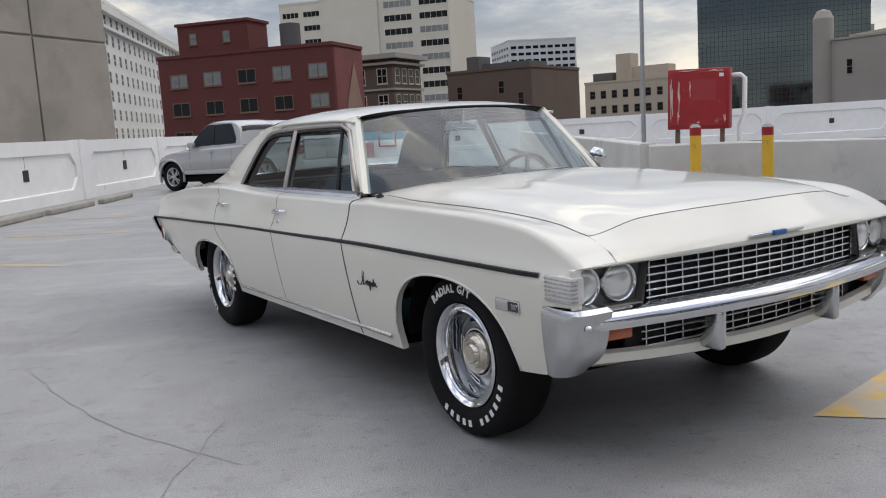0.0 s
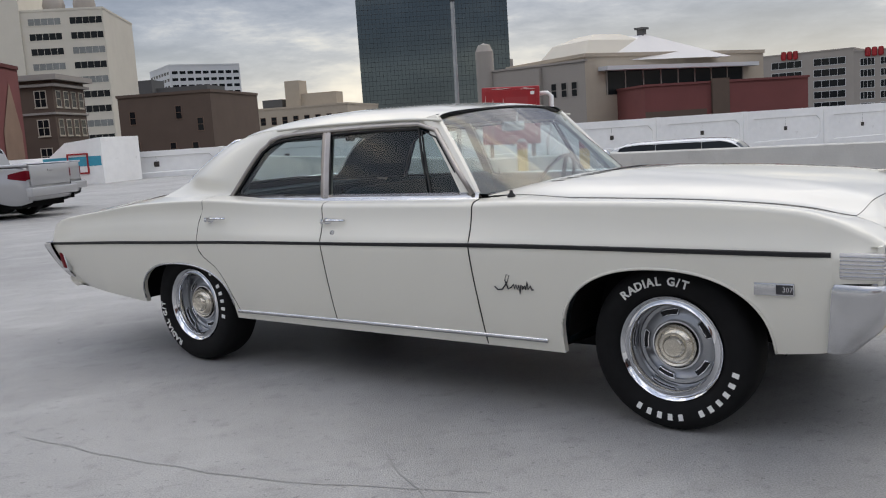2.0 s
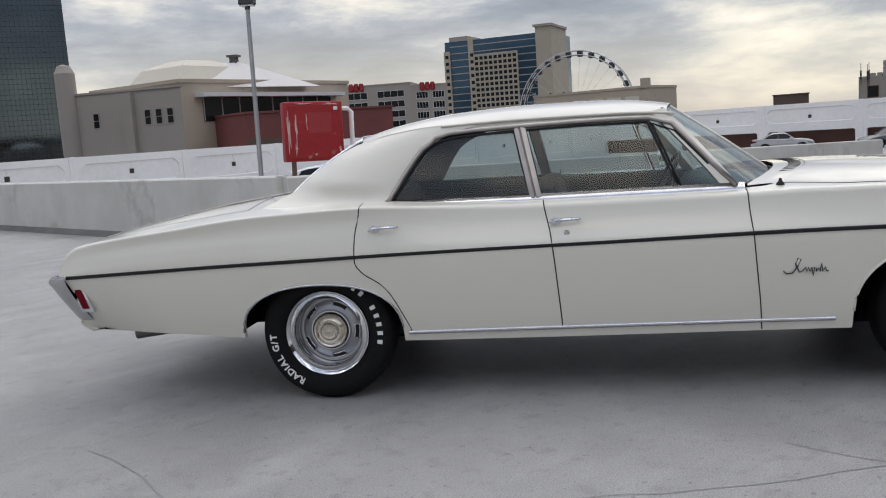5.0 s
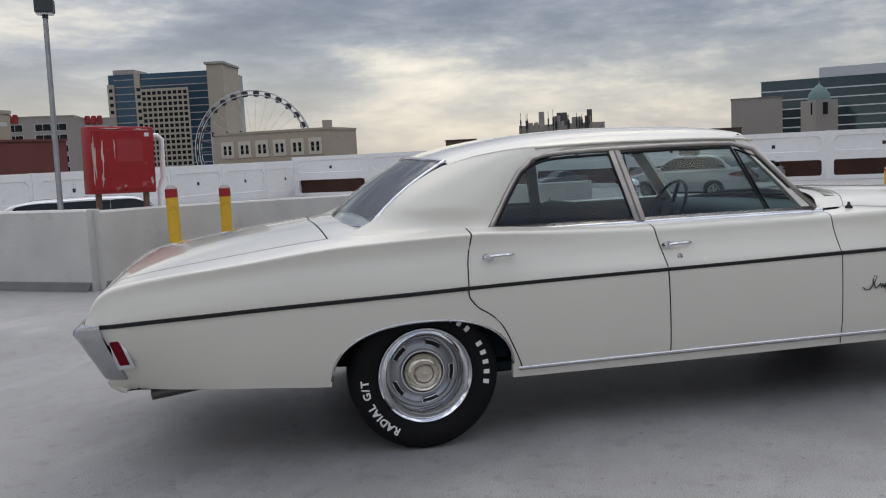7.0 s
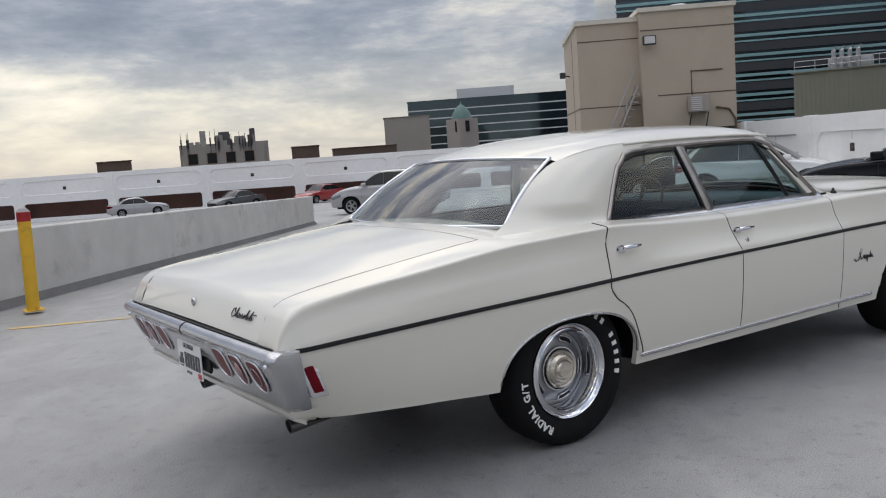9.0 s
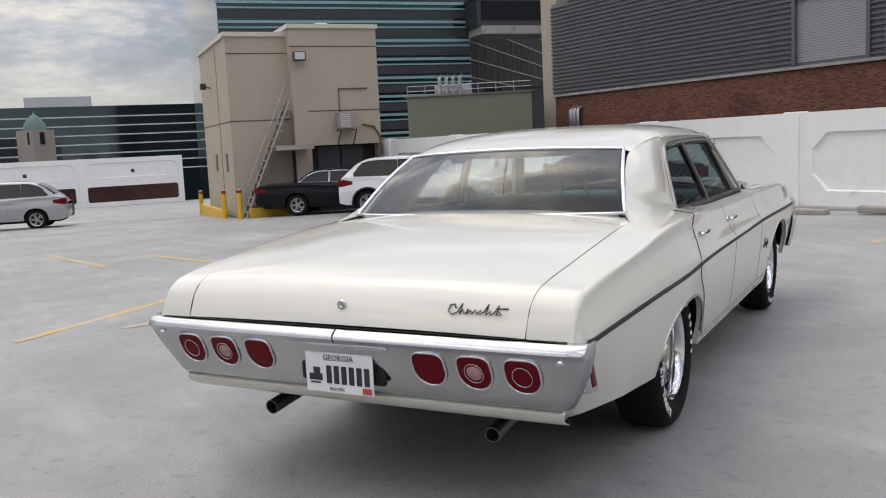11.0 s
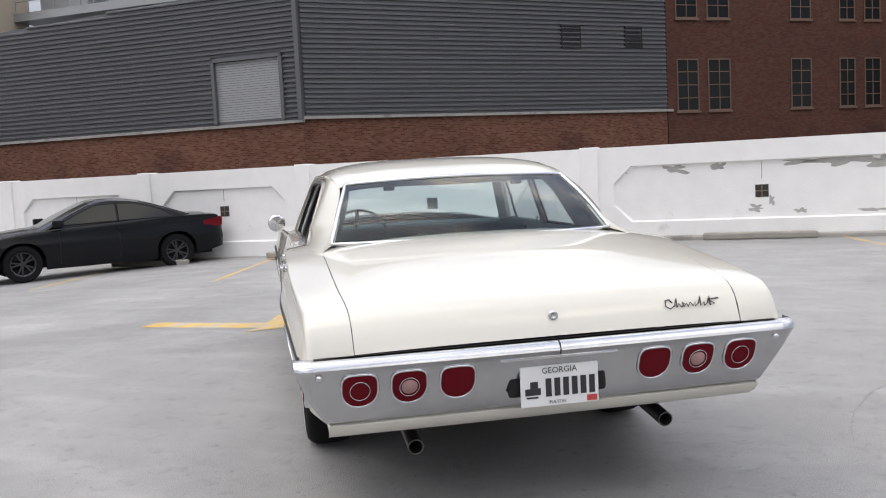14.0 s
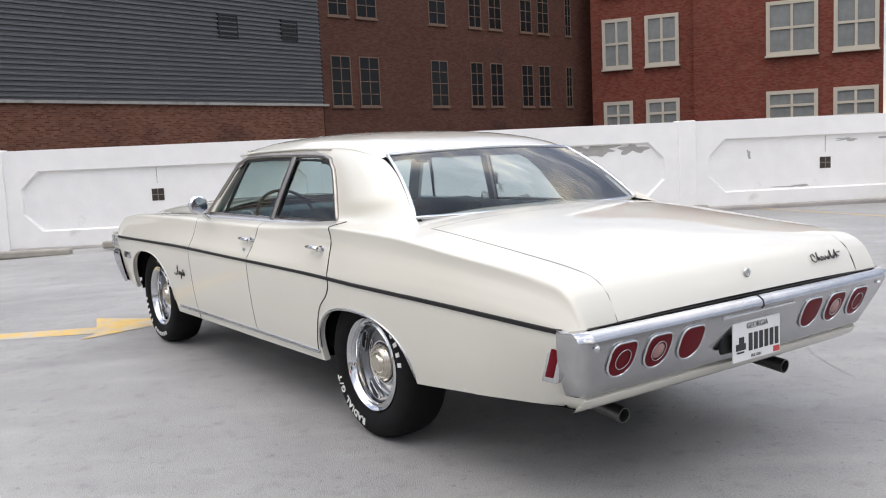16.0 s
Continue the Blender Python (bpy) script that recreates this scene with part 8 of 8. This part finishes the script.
def vehicle(name, label, m, paint, L, W, H, wb, front, rad, hood_z, belt_z, cab, deck_z=None, alloy=None, lamps=True, panes=2, chrome=False, sill=0.26, back_pillar=0.22, clad=None):
    """A closed car. x forward, origin between the axles on the ground. cab: x of windshield base, roof front, roof rear, rear glass base."""
    root = put(name, None, None, m, label, "car")
    xr, xf = front - L, front
    hw = W / 2
    c0, c1, c2, c3 = cab
    deck_z = belt_z if deck_z is None else deck_z
    zf = hood_z * 0.84
    sk = CreasedSkin(
        w=[(xr, hw * 0.86), (xr + 0.06, hw * 0.93), (xr + 0.25, hw * 0.985), (xr + 0.7, hw), (xf - 0.8, hw), (xf - 0.3, hw * 0.96), (xf - 0.08, hw * 0.86), (xf, hw * 0.74)],
        zc=[(xr, deck_z * 0.74), (xr + 0.04, deck_z * 0.96), (xr + 0.2, deck_z + 0.01), (c3, deck_z + 0.02), (c0, hood_z + 0.03), (xf - 0.6, hood_z - 0.04), (xf - 0.2, zf), (xf - 0.04, zf * 0.88), (xf, zf * 0.72)],
        za=[(xr, deck_z * 0.55), (xr + 0.3, belt_z * 0.68), (0, belt_z * 0.68), (xf - 0.5, hood_z * 0.70), (xf, zf * 0.6)],
        zb=[(xr, 0.36), (xr + 0.3, 0.30), (-wb / 2, sill), (wb / 2, sill), (xf - 0.3, sill), (xf, sill + 0.06)],
        arches=[(-wb / 2, rad, rad * 1.16, rad * 1.13), (wb / 2, rad, rad * 1.16, rad * 1.13)], n=4.2, m=2.0, tuck=0.06)
    sk.round = 0.07
    sk.yk_ = [(x, y * 0.955) for x, y in sk.w_]
    sk.zk_ = [(x, z - 0.045) for x, z in sk.zc_]
    sk.extra = (xf - 0.02, xf - 0.05, xr + 0.02)
    fl_ = sk.flank(xr + 0.005, xf - 0.005, lambda x: hw * 0.72, 0.10)
    put("body", mesh_from("body", *join(fl_, mirror(fl_)), paint, True, 40), root)
    put("hood", mesh_from("hood", *sk.lid(lambda k: c0 - 0.05, lambda k: xf - 0.008, lambda x: hw * 0.715, 12, 10, 0.002), paint, True, 40), root)
    put("rear_deck", mesh_from("rear_deck", *sk.lid(lambda k: xr + 0.008, lambda k: c0 - 0.05, lambda x: hw * 0.725, 12, 10, 0.001), paint, True, 40), root)
    put("bumper_front", mesh_from("bumper_front", *bbox(xf - 0.30, xf - 0.03, -hw * 0.80, hw * 0.80, 0.30, zf * 0.82, 0.06), paint, True, 40), root)
    put("bumper_rear", mesh_from("bumper_rear", *bbox(xr + 0.02, xr + 0.25, -hw * 0.88, hw * 0.88, 0.38, deck_z * 0.72, 0.06), paint, True, 40), root)
    put("grille", mesh_from("grille", *bbox(xf - 0.06, xf - 0.015, -hw * 0.5, hw * 0.5, zf * 0.42, zf * 0.74, 0.015), M_BLACK), root)
    put("underbody", mesh_from("underbody", *box(xr + 0.25, xf - 0.3, -hw * 0.86, hw * 0.86, 0.24, 0.40), M_UNDER), root)
    for s in (1, -1):
        for xc in (-wb / 2, wb / 2):
            put("wheel_housing", mesh_from("wheel_housing", *arch_liner(xc, rad, rad * 1.2, s * hw * 0.5, s * (hw - 0.05)), M_UNDER), root)
            road_wheel(root, xc, s * (hw - 0.14), rad, 0.23, s, alloy or M_ALLOY)
            if clad:
                pts = [(xc + rad * 1.20 * math.cos(math.pi * (i - 2) / 20), s * (hw - 0.012), rad + rad * 1.17 * math.sin(math.pi * (i - 2) / 20)) for i in range(25)]
                put("arch_flare", mesh_from("arch_flare", *tube(pts, 0.036, 6), clad, True), root)
        if clad:
            put("sill_cladding", mesh_from("sill_cladding", *bbox(-wb / 2 + rad * 1.2, wb / 2 - rad * 1.2, min(s * hw * 0.9, s * (hw - 0.005)), max(s * hw * 0.9, s * (hw - 0.005)), sill - 0.03, sill + 0.09, 0.02), clad, True, 40), root)
    # cabin: one rounded shell over a smooth roof line, with glass laid on it
    yb, yt = hw * 0.915, hw * 0.70
    zt, zb = H, belt_z - 0.07
    line_ = [(c0, hood_z - 0.01), (c1, zt - 0.03), (lerp(c1, c2, 0.35), zt + 0.012), (c2, zt - 0.035), (c3, deck_z - 0.02)]
    for _ in range(3):
        cut = [line_[0]]
        for (xa, za_), (xb, zb_) in zip(line_, line_[1:]):
            cut += [(lerp(xa, xb, 0.22), lerp(za_, zb_, 0.22)), (lerp(xa, xb, 0.78), lerp(za_, zb_, 0.78))]
        line_ = cut + [line_[-1]]
    line_ = line_[::-1]

    def yz(z):
        return lerp(yb, yt, (z - zb) / (zt - zb))

    def shell(x, k, lift=0.0):
        """A point of the cabin's top sheet, k from -1 to 1 across it."""
        z = ip(x, line_)
        return (x, k * (yz(z - 0.05) + lift), z + lift - 0.055 * abs(k) ** 5)

    xs = [x for x, _ in line_]
    rows = []
    for x in xs:
        top_ = [shell(x, lerp(-1, 1, j / 14)) for j in range(15)]
        e = top_[-1]
        low_ = [(x, yz(lerp(zb, e[2], f)), lerp(zb, e[2], f)) for f in (0.0, 0.4, 0.75)]
        rows.append([(a, -b, c) for a, b, c in low_] + top_ + low_[::-1])
    put("cabin", mesh_from("cabin", *grid_patch(rows), paint, True, 50), root)
    g1 = zt - 0.105
    gbot = lambda x: belt_z + 0.005 + 0.05 * (c0 - x) / (c0 - c3)
    gtop = lambda x: max(gbot(x), min(g1, ip(x, line_) - 0.085))
    xb0 = c3 + back_pillar
    xa0 = c0 - 0.14
    while gtop(xa0) - gbot(xa0) < 0.015:
        xa0 -= 0.02
    for s in (1, -1):
        f_ = (lambda vf: vf) if s > 0 else mirror
        for k in range(panes):
            a_, b_ = lerp(xa0, xb0, k / panes) - (0.03 if k else 0), lerp(xa0, xb0, (k + 1) / panes)
            st = [lerp(a_, b_, i / 10) for i in range(11)]
            taper = lambda x: 1.0 if k < panes - 1 else min(1.0, 0.30 + (x - xb0) / 0.28)
            up_ = [(x, yz(lerp(gbot(x), gtop(x), taper(x))) + 0.005, lerp(gbot(x), gtop(x), taper(x))) for x in st]
            dn_ = [(x, yz(gbot(x)) + 0.005, gbot(x)) for x in st]
            gl = put("side_window", mesh_from("side_window", *f_(grid_patch([up_, dn_])), M_TINTGL), root)
            put("window_trim", mesh_from("window_trim", *f_(tube(up_ + dn_[::-1], 0.011, 5, True)), M_CHROME if chrome else M_BLACK), gl)
        put("door_mirror", mesh_from("door_mirror", *f_(bbox(c0 - 0.42, c0 - 0.22, hw * 0.96, hw + 0.10, belt_z - 0.02, belt_z + 0.12, 0.03)), paint, True, 40), root)
        put("door_handle", mesh_from("door_handle", *f_(bbox(lerp(c0, c3, 0.52), lerp(c0, c3, 0.52) + 0.16, hw - 0.02, hw + 0.022, belt_z * 0.86, belt_z * 0.86 + 0.03, 0.008)), paint), root)
        for x in (xa0 + 0.02, lerp(xa0, xb0, 0.5), lerp(xa0, xb0, 0.94)):
            if abs(abs(x) - wb / 2) > rad * 1.2:
                put("door_gap", mesh_from("door_gap", *f_(tube([(x, sk.side(x, z) + 0.0005, z) for z in [lerp(sill + 0.09, belt_z - 0.09, i / 8) for i in range(9)]], 0.0035, 4)), SEAM), root)
        if lamps:
            hl = [[(x, sk.side(x, z) + 0.006, z) for z in [lerp(zf * lerp(0.80, 0.66, g), zf * lerp(0.93, 0.80, g), i / 4) for i in range(5)]] for x, g in [(lerp(xf - 0.52, xf - 0.06, i / 8), i / 8) for i in range(9)]]
            put("headlight", mesh_from("headlight", *f_(grid_patch(hl)), M_CLEARL, True, 60), root)
            tl = [[(x, sk.side(x, z) + 0.006, z) for z in [lerp(deck_z * lerp(0.72, 0.78, g), deck_z * lerp(0.92, 0.86, g), i / 4) for i in range(5)]] for x, g in [(lerp(xr + 0.03, xr + 0.42, i / 6), i / 6) for i in range(7)]]
            put("tail_light", mesh_from("tail_light", *f_(join(grid_patch(tl), bbox(xr + 0.0, xr + 0.10, hw * 0.60, hw * 0.88, deck_z * 0.74, deck_z * 0.91, 0.02))), M_REDLENS, True, 40), root)
    # screens
    wx = [x for x in xs if c1 - 0.02 < x < c0 - 0.06]
    put("windshield", mesh_from("windshield", *grid_patch([[shell(x, lerp(-0.93, 0.93, j / 8), 0.006) for j in range(9)] for x in wx]), M_TINTGL, True), root)
    rx_ = [x for x in xs if c3 + 0.05 < x < c2 + 0.02]
    if len(rx_) > 1:
        put("rear_window", mesh_from("rear_window", *grid_patch([[shell(x, lerp(-0.88, 0.88, j / 8), 0.006) for j in range(9)] for x in rx_]), M_TINTGL, True), root)
    return root


def at_ground(x, y, head, dz=0.0):
    u = x * math.cos(radians(57)) + y * math.sin(radians(57))
    return pose(x, y, gz(u) + dz, 0, 0, head)


P_WHITE = mat("pearl_white_car_paint", (0.74, 0.75, 0.75), 0.25, 0, 0.02, 2, coat=1)
P_BLACK = mat("black_car_paint", (0.006, 0.007, 0.009), 0.18, 0, 0.05, 2, coat=0.05, spec=0.18)
P_SILVER = mat("silver_car_paint", (0.40, 0.40, 0.405), 0.35, 0.3, 0.03, 2, coat=1)
P_GREY = mat("dark_grey_car_paint", (0.08, 0.085, 0.09), 0.3, 0.5, 0.03, 2, coat=1)
P_REDC = mat("red_car_paint", (0.30, 0.012, 0.015), 0.25, 0, 0.03, 2, coat=1)
vehicle("compact_suv", "white compact crossover with black arches, nosed to the wall", at_ground(16.9, 11.3, -62), P_WHITE, 4.36, 1.80, 1.64, 2.67, 2.20, 0.355, 1.03, 1.07, (1.12, 0.20, -1.50, -2.05), 1.14, M_ALLOY, panes=2, sill=0.33, back_pillar=0.34, clad=M_BLACK)
vehicle("sports_saloon", "black sports saloon backed up to the wall", at_ground(12.3, 4.4, 113), P_BLACK, 4.68, 1.82, 1.43, 2.80, 2.30, 0.335, 0.92, 0.97, (1.10, 0.10, -0.80, -1.85), 1.04, M_DKALLOY, sill=0.2, back_pillar=0.48)
vehicle("full_size_saloon", "older black full-size saloon with chrome window trim", at_ground(17.9, 14.35, -66), P_BLACK, 5.3, 1.96, 1.46, 2.98, 2.45, 0.335, 0.95, 0.99, (0.75, 0.25, -1.0, -1.65), 1.0, M_ALLOY, chrome=True)
vehicle("silver_crossover", "silver crossover parked at the end of the ramp wall", at_ground(14.4, 27.0, 132), P_SILVER, 4.65, 1.84, 1.70, 2.71, 2.28, 0.35, 1.08, 1.12, (1.08, 0.28, -1.45, -2.08), 1.15, M_ALLOY, panes=3, sill=0.32, back_pillar=0.3)
vehicle("silver_saloon", "silver saloon by the far wall", at_ground(15.2, 66.0, -12), P_SILVER, 4.55, 1.78, 1.46, 2.6, 2.2, 0.32, 0.95, 0.98, (0.85, 0.20, -0.9, -1.6), 1.02, M_ALLOY)
vehicle("grey_saloon", "dark grey saloon by the far wall", at_ground(22.0, 63.2, 196), P_GREY, 4.7, 1.8, 1.46, 2.7, 2.25, 0.33, 0.95, 0.98, (0.85, 0.20, -0.9, -1.6), 1.02, M_ALLOY)
vehicle("red_hatchback", "bright red car by the far wall", at_ground(27.8, 60.0, 200), P_REDC, 4.5, 1.8, 1.47, 2.65, 2.2, 0.33, 0.95, 0.98, (0.85, 0.20, -1.1, -1.8), 1.02, M_ALLOY)
vehicle("silver_crossover", "silver crossover by the far wall", at_ground(36.0, 57.0, 200), P_SILVER, 4.6, 1.84, 1.68, 2.7, 2.25, 0.35, 1.08, 1.10, (0.98, 0.25, -1.45, -2.0), 1.13, M_ALLOY)
vehicle("white_van", "white panel van on the ramp behind the low wall", pose(-6.1, 20.7, -1.40, 0, 0, 10), P_WHITE, 5.2, 1.95, 2.05, 3.1, 2.4, 0.34, 1.15, 1.30, (1.55, 1.0, -2.55, -2.7), 1.30, M_ALLOY, panes=3)


def pickup(m, label):
    root = vehicle("pickup_truck", label, m, P_SILVER, 5.35, 1.84, 1.82, 3.4, 2.45, 0.39, 1.10, 1.17, (1.12, 0.50, -0.76, -0.88), 1.16, M_ALLOY, panes=2, sill=0.47, back_pillar=0.2, clad=P_SILVER)
    put("bed_opening", mesh_from("bed_opening", *box(-2.72, -1.0, -0.70, 0.70, 1.186, 1.192), M_BLACK), root)
    put("tailgate", mesh_from("tailgate", *join(bbox(-2.925, -2.86, -0.72, 0.72, 0.72, 1.17, 0.02), bbox(-2.94, -2.92, -0.12, 0.12, 1.02, 1.08, 0.008)), P_SILVER, True, 40), root)
    put("step_bumper", mesh_from("step_bumper", *bbox(-3.02, -2.86, -0.86, 0.86, 0.48, 0.68, 0.03), P_SILVER, True, 40), root)
    for s in (1, -1):
        put("bed_rail", mesh_from("bed_rail", *bbox(-2.88, -0.95, s * 0.80 - 0.07, s * 0.80 + 0.07, 1.15, 1.205, 0.02), P_SILVER), root)
    return root


pickup(pose(-18.75, 5.42, 0.0, 0, 0, 206), "silver pickup truck with extended cab, nosed to the wall")
pickup(pose(-20.84, 6.96, 0.0, 0, 0, 206), "silver pickup truck parked behind another one")
put("jack_stand", mesh_from("jack_stand", *join(tube([(-0.12, -0.12, 0), (0, 0, 0.3)], 0.02, 5), tube([(0.12, -0.12, 0), (0, 0, 0.3)], 0.02, 5), tube([(-0.12, 0.12, 0), (0, 0, 0.3)], 0.02, 5), tube([(0.12, 0.12, 0), (0, 0, 0.3)], 0.02, 5), lathe([(0.05, 0.36), (0.04, 0.3), (0.03, 0.25)], 10, "z")), M_RED), None, pose(-18.0, 5.2, 0), "red jack stand beside the truck's rear wheel", "jack stand")
